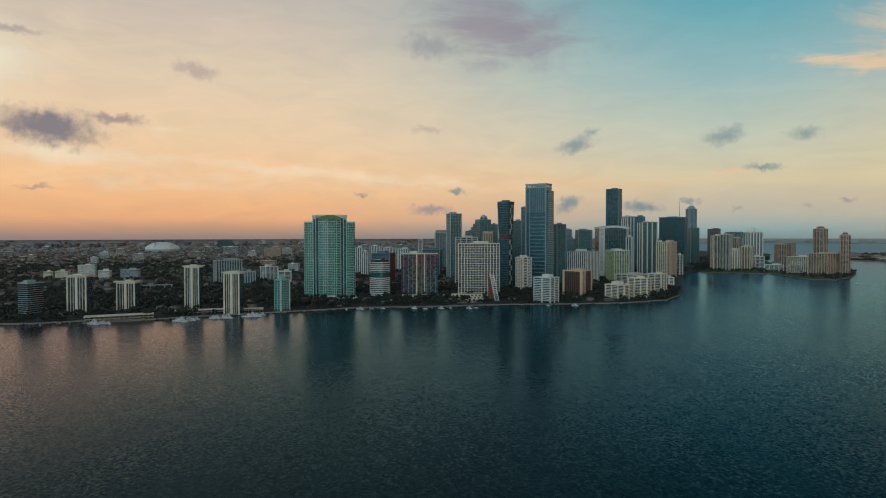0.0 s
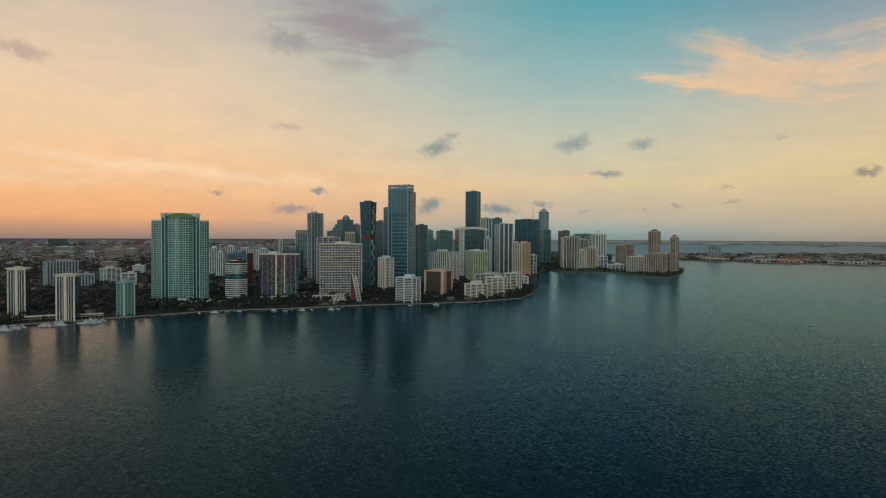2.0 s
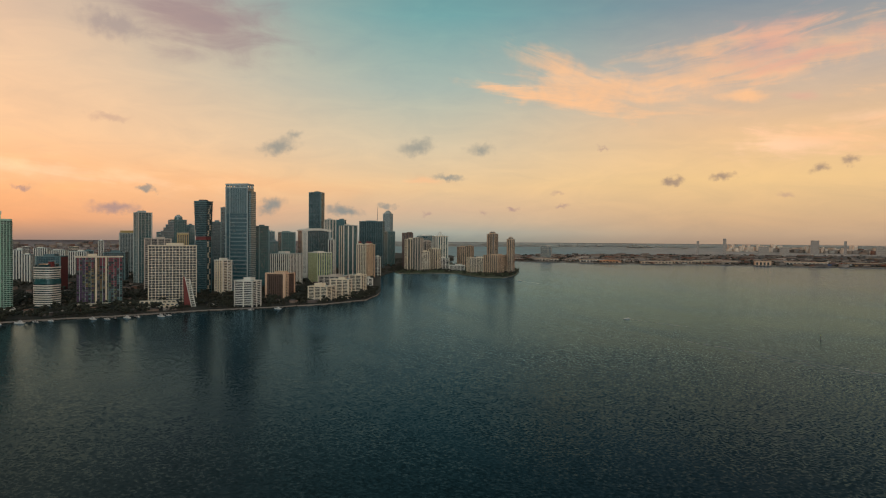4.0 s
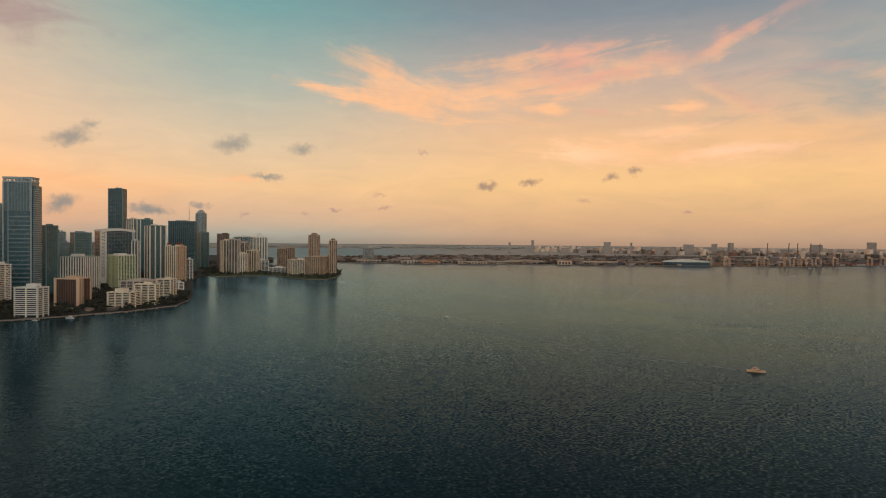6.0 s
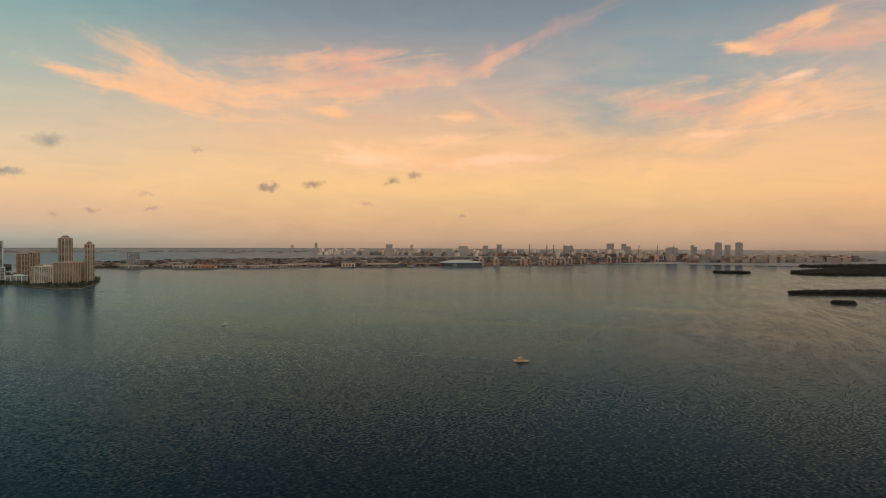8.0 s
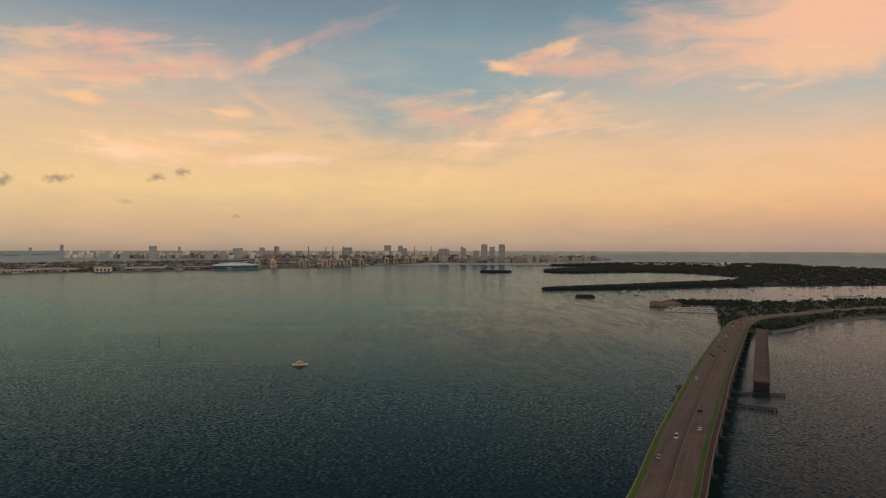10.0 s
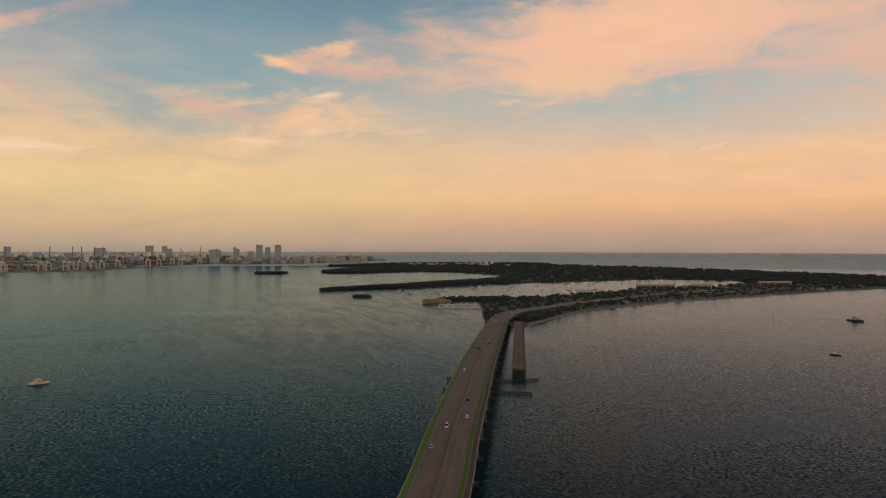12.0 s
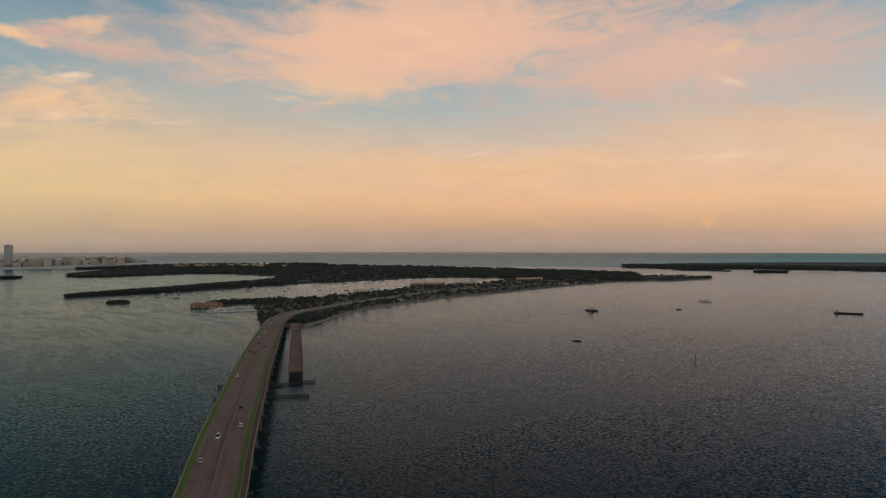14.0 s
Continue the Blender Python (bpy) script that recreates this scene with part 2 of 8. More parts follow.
CITY_PUFFS = [
    (-1.2, 16.3, 6, 2.4, -6, (.30, .28, .30), .6, .1), (11.6, 7.8, 3.8, 1.5, 12, GREY, .75, .1), (13, 8.8, 1.6, .9, 10, GREY, .6, -.05),
    (23.6, 8.0, 3.8, 1.6, 10, GREY, .7, -.05), (29.4, 7.9, 2.6, 1.4, 0, GREY, .7, -.05), (26.5, 5.4, 3.4, .7, 0, GREY, .75, -.05),
    (-7.2, 3.6, 1.0, .5, 0, MAUVE, .8, -.05), (1.2, 3.9, 1.8, .7, 0, GREY, .8, .1), (-1.0, 2.3, 4.2, 1.2, 0, (.33, .27, .28), .8, .1),
]
LOW_PUFFS = [
    (11.0, 2.7, 2.8, 1.5, 20, GREY, .85, .1), (17.2, 2.4, 4.0, 1.0, -5, GREY, .85, .1), (21, 2.8, 2.0, .6, -5, GREY, .7, .1),
]
BAY_PUFFS = [
    (45.6, 4.9, 2.2, .9, 0, (.26, .22, .20), .8, .0), (49.5, 5.2, 2.2, .8, 0, (.26, .22, .20), .75, .0), (56.4, 5.6, 1.5, .9, 0, (.26, .22, .20), .75, .0),
    (58.4, 6.2, 1.5, .9, 0, (.26, .22, .20), .75, .0), (32.2, 2.7, 1.5, .4, 0, MAUVE, .7, -.05), (36.5, 2.9, 1.3, .4, 0, MAUVE, .6, -.05),
    (62.5, 2.6, 1.2, .35, 0, MAUVE, .7, -.05), (29.5, 2.3, 1.0, .5, 0, MAUVE, .5, -.05), (24.5, 2.2, 1.2, .4, 0, MAUVE, .5, -.05), (40, 7.9, 1.2, .5, 0, MAUVE, .5, -.05), (142.2, 2.3, 1.2, 1.1, 0, (.86, .46, .22), .6, .2), (36, 4.0, 1.4, .5, 0, MAUVE, .4, -.05), (54, 3.6, 1.4, .5, 0, MAUVE, .4, -.05),
]
PUFFS = SUNSET_PUFFS + CITY_PUFFS + LOW_PUFFS + BAY_PUFFS
build_world()

# Fill lamp added behind the eye, away from the sunset, to brighten facades.
sun = new("sun", bpy.data.lights.new("sun", "SUN"))
sun.data.energy, sun.data.angle, sun.data.color = 0.45, radians(40), (1.0, 0.86, 0.70)
sun.matrix_world = look((600 * math.sin(radians(FILL_AZ)), 600 * math.cos(radians(FILL_AZ)), 200), (0, 0, 0))


# ---- materials ----
def material(name):
    m = bpy.data.materials.new(name)
    m.use_nodes = True
    n = Nodes(m.node_tree)
    return m, n


def finish(n, bsdf):
    n("ShaderNodeOutputMaterial", {0: bsdf.outputs[0]})


def plain(name, colour, rough=0.7, vary=0.18, metal=0.0, grain=0.6, bump=0.05):
    """Painted, cast or grown surface with stains at two scales."""
    m, n = material(name)
    pos = n("ShaderNodeNewGeometry").outputs["Position"]
    own = n("ShaderNodeObjectInfo").outputs["Random"]
    big = n.noise(pos, grain * 0.12, 3).outputs[0]
    small = n.noise(pos, grain, 4, 0.65).outputs[0]
    v = n.math("ADD", n.math("MULTIPLY", n.math("SUBTRACT", big, 0.5), vary * 2.2), n.math("MULTIPLY", n.math("SUBTRACT", small, 0.5), vary * 1.8))
    v = n.math("ADD", v, n.math("MULTIPLY", n.math("SUBTRACT", own, 0.5), vary * 0.7))
    c = n.mix(1.0, (*colour, 1), n("ShaderNodeCombineColor", {0: n.math("ADD", v, 1.0), 1: n.math("ADD", v, 1.0), 2: n.math("ADD", v, 1.0)}).outputs[0], "MULTIPLY")
    bmp = n("ShaderNodeBump", {"Strength": 0.4, "Distance": bump, "Height": small})
    finish(n, n("ShaderNodeBsdfPrincipled", {"Base Color": c, "Roughness": n.remap(small, 0.2, 0.8, rough - 0.1, min(1, rough + 0.1)), "Metallic": metal, "Normal": bmp.outputs[0]}))
    return m


def glazing(name, colour, rough=0.2, pane=(3.0, 3.4), drapes=0.15, ior=1.5):
    """Facade glass: each pane has its own tint, tilt and curtain."""
    m, n = material(name)
    tc = n("ShaderNodeTexCoord").outputs["Object"]
    snap = n("ShaderNodeVectorMath", {0: tc, 1: (pane[0], pane[0], pane[1])}, operation="SNAP").outputs[0]
    rnd = n("ShaderNodeTexWhiteNoise", {"Vector": n("ShaderNodeVectorMath", {0: snap, 1: (0.37, 0.11, 0.23)}, operation="ADD").outputs[0]})
    v = rnd.outputs["Value"]
    dark = n.mix(n.remap(v, 0, 1, 0.0, 0.7, False), (*colour, 1), (colour[0] * .35, colour[1] * .4, colour[2] * .45, 1))
    c = n.mix(n.remap(v, 1 - drapes, 1.0, 0.0, 0.55), dark, (.24, .27, .27, 1))
    off = n("ShaderNodeVectorMath", {0: rnd.outputs["Color"], 1: (0.5, 0.5, 0.5)}, operation="SUBTRACT").outputs[0]
    off = n("ShaderNodeVectorMath", {0: off, 1: (.05, .05, .05)}, operation="MULTIPLY").outputs[0]
    nor = n("ShaderNodeVectorMath", {0: n("ShaderNodeNewGeometry").outputs["Normal"], 1: off}, operation="ADD").outputs[0]
    nor = n("ShaderNodeVectorMath", {0: nor}, operation="NORMALIZE").outputs[0]
    finish(n, n("ShaderNodeBsdfPrincipled", {"Base Color": c, "Roughness": rough, "IOR": ior, "Normal": nor}))
    return m


def bay_water():
    m, n = material("bay_water")
    pos = n("ShaderNodeNewGeometry").outputs["Position"]
    wind = n("ShaderNodeMapping", {"Vector": pos, "Rotation": (0, 0, radians(-18))}).outputs[0]
    wind = n("ShaderNodeVectorMath", {0: wind, 1: (1.0, 0.8, 1.0)}, operation="MULTIPLY").outputs[0]
    # calm slicks and rough lanes
    lane = n("ShaderNodeMapping", {"Vector": pos, "Rotation": (0, 0, radians(-18)), "Scale": (1.0, 0.32, 1.0)}).outputs[0]
    calm = n.noise(lane, 0.0042, 5.0, 0.62, 1.8).outputs[0]
    gust = n.noise(pos, 0.0016, 3.0, 0.5, 0.6).outputs[0]
    place = n("ShaderNodeSeparateXYZ", {0: pos})
    lee = n.math("MULTIPLY", n.remap(place.outputs[0], 420.0, 1000.0), n.remap(place.outputs[1], 460.0, 20.0))
    least = n.remap(lee, 0.0, 1.0, 0.7, 0.45)
    most = n.remap(lee, 0.0, 1.0, 1.2, 1.05)
    south = n.remap(n.math("MULTIPLY_ADD", place.outputs[0], 0.27, place.outputs[1]), 160.0, -120.0)
    swirl = n.noise(lane, 0.006, 6.0, 0.66, 3.2).outputs[0]
    flow = n.math("ADD", n.math("MULTIPLY", calm, 0.55), n.math("MULTIPLY", swirl, 0.45))
    rough = n.math("ADD", n("ShaderNodeMapRange", {0: flow, 1: 0.43, 2: 0.56, 3: least, 4: most}).outputs[0], n.remap(gust, 0.35, 0.65, -0.1, 0.15))

    # a squall patch of steeper ripples
    squall = n("ShaderNodeMapping", {"Vector": pos, "Location": (943.0, 414.0, 0), "Rotation": (0, 0, radians(-64)), "Scale": (75.0, 46.0, 1.0)}, vector_type="TEXTURE").outputs[0]
    squall = n("ShaderNodeVectorMath", {0: squall, 1: (1.0, 1.0, 0.0)}, operation="MULTIPLY").outputs[0]
    squall = n.math("ADD", n("ShaderNodeVectorMath", {0: squall}, operation="LENGTH").outputs["Value"], n.math("MULTIPLY", n.math("SUBTRACT", n.noise(pos, 0.035, 4.0, 0.65).outputs[0], 0.5), 2.6))
    rough = n.math("ADD", rough, n.remap(squall, 1.0, 0.35, 0.0, 1.1))

    # thin winding slicks on the sheltered water
    reach = n("ShaderNodeMapping", {"Vector": pos, "Rotation": (0, 0, radians(14)), "Scale": (5.0, 1.0, 1.0)}, vector_type="TEXTURE").outputs[0]
    coil = n.noise(reach, 0.011, 5.0, 0.62, 2.6).outputs[0]
    slick = n.math("MULTIPLY", n.remap(n.math("ABSOLUTE", n.math("SUBTRACT", coil, 0.5)), 0.0, 0.07, 1.0, 0.0), n.math("MULTIPLY", lee, n.remap(south, 0.0, 1.0, 1.0, 0.3)))
    rough = n.math("MULTIPLY", rough, n.math("MULTIPLY_ADD", slick, -0.7, 1.0))

    def slope(scale, amount, detail):
        c = n.noise(wind, scale, detail, 0.55, 0.15).outputs["Color"]
        c = n("ShaderNodeVectorMath", {0: c, 1: (0.5, 0.5, 0.5)}, operation="SUBTRACT").outputs[0]
        return n("ShaderNodeVectorMath", {0: c, 1: (amount, amount * 0.7, 0)}, operation="MULTIPLY").outputs[0]
    s = n("ShaderNodeVectorMath", {0: slope(0.54, WAVE * 0.88, 2.0), 1: slope(0.13, WAVE * 0.2, 2.5)}, operation="ADD").outputs[0]
    s = n("ShaderNodeVectorMath", {0: s, "Scale": rough}, operation="SCALE").outputs[0]
    s = n("ShaderNodeVectorMath", {0: s, 1: n("ShaderNodeNewGeometry").outputs["Normal"]}, operation="ADD").outputs[0]
    bump = n("ShaderNodeVectorMath", {0: s}, operation="NORMALIZE").outputs[0]
    deep = n.mix(n.remap(gust, 0.3, 0.7), (.007, .021, .022, 1), (.009, .024, .023, 1))
    deep = n.mix(south, deep, (.009, .021, .025, 1))
    # lighter, greener body colour on the water before the bridge
    near_bridge = n.math("MULTIPLY", n.remap(place.outputs[0], 150.0, 500.0), n.remap(place.outputs[1], 420.0, 40.0))
    deep = n.mix(n.math("MULTIPLY", near_bridge, n.remap(south, 0.0, 1.0, 1.0, 0.35)), deep, (.026, .042, .036, 1))
    body = n("ShaderNodeBsdfDiffuse", {0: deep, "Normal": bump})
    # Reflection tint changes by place: warm and cool sheen painted into the colour.
    shine = n("ShaderNodeBsdfGlossy", {0: n.mix(south, n.mix(n.math("MAXIMUM", lee, n.remap(place.outputs[0], 700.0, 2000.0)), n.mix(n.remap(place.outputs[0], -60.0, -420.0), (.38, .66, .84, 1), (.98, .90, 1.0, 1)), (.43, .57, .71, 1)), (.60, .72, .90, 1)), "Roughness": n.remap(calm, 0.35, 0.65, 0.12, 0.19), "Normal": bump})
    f = n("ShaderNodeFresnel", {0: 1.33, 1: bump}).outputs[0]
    f = n.math("MULTIPLY", f, n.math("ADD", n.math("MULTIPLY_ADD", slick, 0.22, f), GLOSS), clamp=True)
    finish(n, n("ShaderNodeMixShader", {0: f, 1: body.outputs[0], 2: shine.outputs[0]}))
    return m


def paving(name, colour, way):
    """Road surface with tyre-polished lanes and patches drawn out along the traffic."""
    m, n = material(name)
    pos = n("ShaderNodeNewGeometry").outputs["Position"]
    along = n("ShaderNodeMapping", {"Vector": pos, "Rotation": (0, 0, radians(way)), "Scale": (45.0, 1.0, 1.0)}, vector_type="TEXTURE").outputs[0]
    lanes = n.noise(along, 0.75, 4.0, 0.6).outputs[0]
    patch = n.noise(pos, 0.05, 3.0, 0.5).outputs[0]
    fine = n.noise(pos, 2.2, 3.0, 0.6).outputs[0]
    v = n.math("ADD", n.math("MULTIPLY", n.math("SUBTRACT", lanes, 0.5), 1.5), n.math("MULTIPLY", n.math("SUBTRACT", patch, 0.5), 0.5))
    v = n.math("ADD", v, n.math("MULTIPLY", n.math("SUBTRACT", fine, 0.5), 0.3))
    g = n.math("ADD", v, 1.0)
    c = n.mix(1.0, (*colour, 1), n("ShaderNodeCombineColor", {0: g, 1: g, 2: g}).outputs[0], "MULTIPLY")
    bump = n("ShaderNodeBump", {"Strength": 0.3, "Distance": 0.02, "Height": fine})
    finish(n, n("ShaderNodeBsdfPrincipled", {"Base Color": c, "Roughness": n.remap(lanes, 0.3, 0.7, 0.7, 0.9), "Normal": bump.outputs[0]}))
    return m


def leaf(name, a, b):
    m, n = material(name)
    pos = n("ShaderNodeNewGeometry").outputs["Position"]
    isl = n("ShaderNodeNewGeometry").outputs["Random Per Island"]
    t = n.noise(pos, 0.03, 3).outputs[0]
    f = n.math("ADD", n.math("MULTIPLY", isl, 0.6), n.math("MULTIPLY", t, 0.5), clamp=True)
    c = n.mix(f, (*a, 1), (*b, 1))
    bump = n("ShaderNodeBump", {"Strength": 0.8, "Distance": 0.4, "Height": n.noise(pos, 1.3, 3).outputs[0]})
    finish(n, n("ShaderNodeBsdfPrincipled", {"Base Color": c, "Roughness": 0.75, "Normal": bump.outputs[0]}))
    return m


def suburb():
    """Far ground under the trees: grass, streets and roofs, too small to tell apart."""
    m, n = material("suburb_ground")
    pos = n("ShaderNodeNewGeometry").outputs["Position"]
    a = n.noise(pos, 0.012, 5, 0.7).outputs[0]
    b = n.noise(pos, 0.07, 4, 0.6).outputs[0]
    c = n.mix(n.remap(a, 0.4, 0.6), (.020, .028, .017, 1), (.045, .045, .035, 1))
    c = n.mix(n.remap(b, 0.62, 0.74, 0.0, 0.5), c, (.20, .18, .16, 1))
    finish(n, n("ShaderNodeBsdfPrincipled", {"Base Color": c, "Roughness": 0.9}))
    return m


WAVE, GLOSS = 0.52, 0.27
WATER = bay_water()
WHITE, CREAMC, BEIGE = plain("white_concrete", (.74, .745, .68), .7), plain("cream_concrete", (.78, .69, .54), .75), plain("beige_concrete", (.55, .49, .42), .75)
TAN, BROWN, PEACHC = plain("tan_concrete", (.58, .43, .31), .8), plain("brown_concrete", (.15, .095, .075), .8), plain("peach_concrete", (.72, .50, .35), .75)
GREYC, DARKC, SLATE = plain("grey_concrete", (.38, .46, .46), .8), plain("dark_concrete", (.08, .08, .085), .8), plain("slate_panels", (.08, .178, .203), .5)
MINT, RED, PALEBLUE = plain("mint_stucco", (.30, .56, .48), .7), plain("red_paint", (.19, .03, .028), .6), plain("pale_blue_panels", (.34, .43, .445), .5)
LIME, OCHRE = plain("lime_panels", (.52, .60, .35), .7), plain("ochre_panels", (.34, .24, .08), .7)
TEALP = plain("teal_panels", (.13, .25, .265), .45)
AQUA = plain("aqua_panels", (.36, .62, .53), .55)
G_DARK, G_TEAL, G_BLUE = glazing("dark_glass", (.026, .072, .083), ior=1.6), glazing("teal_glass", (.034, .152, .165), ior=1.65), glazing("blue_glass", (.026, .11, .14), ior=1.7)
G_GREEN, G_BRONZE, G_VOID = glazing("green_glass", (.03, .13, .105), ior=1.7, drapes=.3), glazing("bronze_glass", (.05, .04, .035)), glazing("shaded_glass", (.035, .045, .052), .2, drapes=.38)
# Glass of distant towers, lightened to carry painted haze.
G_HAZE = glazing("haze_paled_glass", (.46, .40, .36), .5)
# Far leaves are paler: distance haze is put into their colour.
HAZED_LEAF, CITY_LEAF = leaf("hazed_far_leaves", (.08, .068, .061), (.15, .122, .104)), leaf("city_tree_leaves", (.016, .022, .015), (.044, .047, .032))
LEAF, MANGROVE = leaf("tree_leaves", (.014, .018, .012), (.036, .042, .025)), leaf("mangrove_leaves", (.022, .024, .019), (.042, .044, .033))
BARK = plain("bark", (.10, .075, .055), .9, .3, 0, 3, .02)
SUBURB = suburb()
SAND, LAWN, EARTH = plain("shore_sand", (.24, .165, .13), .9, .3, 0, .3), plain("lawn", (.045, .075, .025), .9, .35, 0, .2), plain("island_ground", (.035, .04, .025), .9, .3, 0, .1)
ASPHALT, DECK, GREENLANE = paving("asphalt", (.20, .112, .088), -17.2), plain("bridge_deck", (.21, .11, .085), .85, .25, 0, .3), paving("green_bike_lane", (.11, .185, .02), -17.2)
BARRIER, STONE, TIMBER = plain("bridge_barrier", (.25, .17, .11), .8, .2), plain("seawall_stone", (.26, .23, .20), .9, .3, 0, 1.2), plain("dark_timber", (.035, .03, .028), .85, .3)
STEEL, PAINTW, GEL = plain("grey_steel", (.30, .31, .32), .45, .15, .7), plain("white_paint", (.75, .75, .73), .45, .06), plain("boat_gelcoat", (.72, .71, .68), .3, .06)
# Stained pier concrete, darkened to hold the shade under the decks.
SHADED_STONE = plain("shaded_pier_concrete", (.11, .10, .09), .9, .35, 0, 1.0)
# FAR_LAND is pale because horizon haze is painted into its colour.
WORN, FAR_LAND = plain("worn_line_paint", (.26, .22, .19), .8, .3), plain("haze_paled_land", (.38, .32, .30), .95, .45, 0, .02)
FOAM = plain("foam", (.38, .40, .39), .7, .3, 0, .3)


# ---- ground: one plan in true metres; past 3 km the sheet draws in towards the horizon ----
NEAR, SPAN, EDGE = 3000.0, 1900.0, 20000.0


def drawn_in(dist):
    return dist if dist < NEAR else NEAR + SPAN * (1 - math.exp(-(dist - NEAR) / SPAN))


def site(az, dist, up=0.0):
    """Place and scale of a point of the plan: azimuth in degrees, distance in metres."""
    r = drawn_in(dist)
    s = r / max(dist, 1e-6)
    return Vector((r * math.sin(radians(az)), r * math.cos(radians(az)), EYE * (1 - s) + up * s)), s


def site_xy(x, y, up=0.0):
    return site(math.degrees(math.atan2(x, y)), math.hypot(x, y), up)


def mesh_object(name, verts, faces, mat, parent=None, label="", smooth=False):
    me = bpy.data.meshes.new(name)
    me.from_pydata([tuple(v) for v in verts], [], faces)
    me.materials.append(mat)
    if smooth:
        me.shade_smooth()
    me.update()
    ob = new(name, me)
    ob.parent = parent
    return tagged(ob, label)


def part(name, bm, mat, parent, label=""):
    me = bpy.data.meshes.new(name)
    bmesh.ops.recalc_face_normals(bm, faces=bm.faces)
    bm.to_mesh(me)
    bm.free()
    me.materials.append(mat)
    ob = new(name, me)
    ob.parent = parent
    return tagged(ob, label)


def repeat(ob, m):
    """Another piece on the same mesh, under the same parent."""
    c = ob.copy()
    scene.collection.objects.link(c)
    c.matrix_basis = m
    return c


def box(bm, x0, x1, y0, y1, z0, z1):
    v = [bm.verts.new(p) for p in ((x0, y0, z0), (x1, y0, z0), (x1, y1, z0), (x0, y1, z0), (x0, y0, z1), (x1, y0, z1), (x1, y1, z1), (x0, y1, z1))]
    for f in ((0, 3, 2, 1), (4, 5, 6, 7), (0, 1, 5, 4), (1, 2, 6, 5), (2, 3, 7, 6), (3, 0, 4, 7)):
        bm.faces.new([v[i] for i in f])
    return bm


def boxes(*rows):
    bm = bmesh.new()
    for r in rows:
        box(bm, *r)
    return bm


def prism(bm, poly, z0, z1):
    a = [bm.verts.new((x, y, z0)) for x, y in poly]
    b = [bm.verts.new((x, y, z1)) for x, y in poly]
    bm.faces.new(a[::-1])
    bm.faces.new(b)
    for i in range(len(poly)):
        j = (i + 1) % len(poly)
        bm.faces.new((a[i], a[j], b[j], b[i]))
    return bm


def tube(bm, p, q, r0, r1, sides=6):
    p, q = Vector(p), Vector(q)
    rot = (q - p).to_track_quat("Z", "Y").to_matrix()
    rings = [[bm.verts.new(c + rot @ Vector((r * math.cos(k * math.tau / sides), r * math.sin(k * math.tau / sides), 0))) for k in range(sides)] for c, r in ((p, r0), (q, r1))]
    for k in range(sides):
        j = (k + 1) % sides
        bm.faces.new((rings[0][k], rings[0][j], rings[1][j], rings[1][k]))
    bm.faces.new(rings[0][::-1])
    bm.faces.new(rings[1])


def thing(name, label, category, az=None, dist=None, x=None, y=None, turn=0.0, up=0.0, group="", scale=1.0):
    ob = new(name)
    ob.empty_display_size = 2
    p, s = site(az, dist, up) if az is not None else site_xy(x, y, up)
    ob.location, ob.rotation_euler, ob.scale = p, (0, 0, radians(turn)), (s * scale,) * 3
    return tagged(ob, label, category, group)


def hazed_sea():
    """Far sea, painted haze in its colour: teal on the north bay, grey on the open east."""
    m, n = material("hazed_sea")
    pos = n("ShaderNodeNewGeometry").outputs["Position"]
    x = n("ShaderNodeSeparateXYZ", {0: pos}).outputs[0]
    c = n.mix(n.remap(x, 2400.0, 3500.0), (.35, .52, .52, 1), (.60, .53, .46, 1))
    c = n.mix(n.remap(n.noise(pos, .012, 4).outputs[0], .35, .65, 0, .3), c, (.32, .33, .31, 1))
    finish(n, n("ShaderNodeBsdfPrincipled", {"Base Color": c, "Roughness": .8}))
    return m


def build_water():
    FAR_SEA = 4400.0
    radii = [0.5, 60, 150, 300, 500, 800, 1200, 1700, 2300, 3000]
    d = 3000.0
    while d < EDGE:
        d = min(d * 1.02, EDGE) if d >= FAR_SEA or d * 1.02 < FAR_SEA else FAR_SEA
        radii.append(d)
    sectors = 300
    verts, faces = [], []
    for d in radii:
        for k in range(sectors):
            verts.append(site(360 * k / sectors, d)[0])
    hazy = []
    for i in range(len(radii) - 1):
        for k in range(sectors):
            j = (k + 1) % sectors
            (faces if radii[i] < FAR_SEA else hazy).append((i * sectors + k, i * sectors + j, (i + 1) * sectors + j, (i + 1) * sectors + k))
    faces.append(list(range(sectors))[::-1])
    ob = mesh_object("water", verts, faces, WATER, smooth=True)
    tagged(ob, "dark teal wind-rippled bay water reaching the horizon", "water", kind="structure")
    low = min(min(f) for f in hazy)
    ob = mesh_object("backdrop_far_sea", verts[low:], [tuple(i - low for i in f) for f in hazy], hazed_sea(), smooth=True)
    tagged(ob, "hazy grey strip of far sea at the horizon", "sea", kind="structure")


build_water()


def interp(rows, az):
    if az <= rows[0][0]:
        return rows[0][1:]
    for a, b in zip(rows, rows[1:]):
        if az <= b[0]:
            t = (az - a[0]) / max(b[0] - a[0], 1e-6)
            return tuple(p + (q - p) * t for p, q in zip(a[1:], b[1:]))
    return rows[-1][1:]


def wobble(az, seed, amount):
    return amount * (noise.noise((az * 1.7, seed, 0)) + 0.6 * noise.noise((az * 6.1, seed, 3)))


def shore(rows, az, seed, rough):
    near, off = interp(rows, az)
    return near * (1 + wobble(az, seed, rough)), off * (1 + wobble(az, seed + 9, rough))


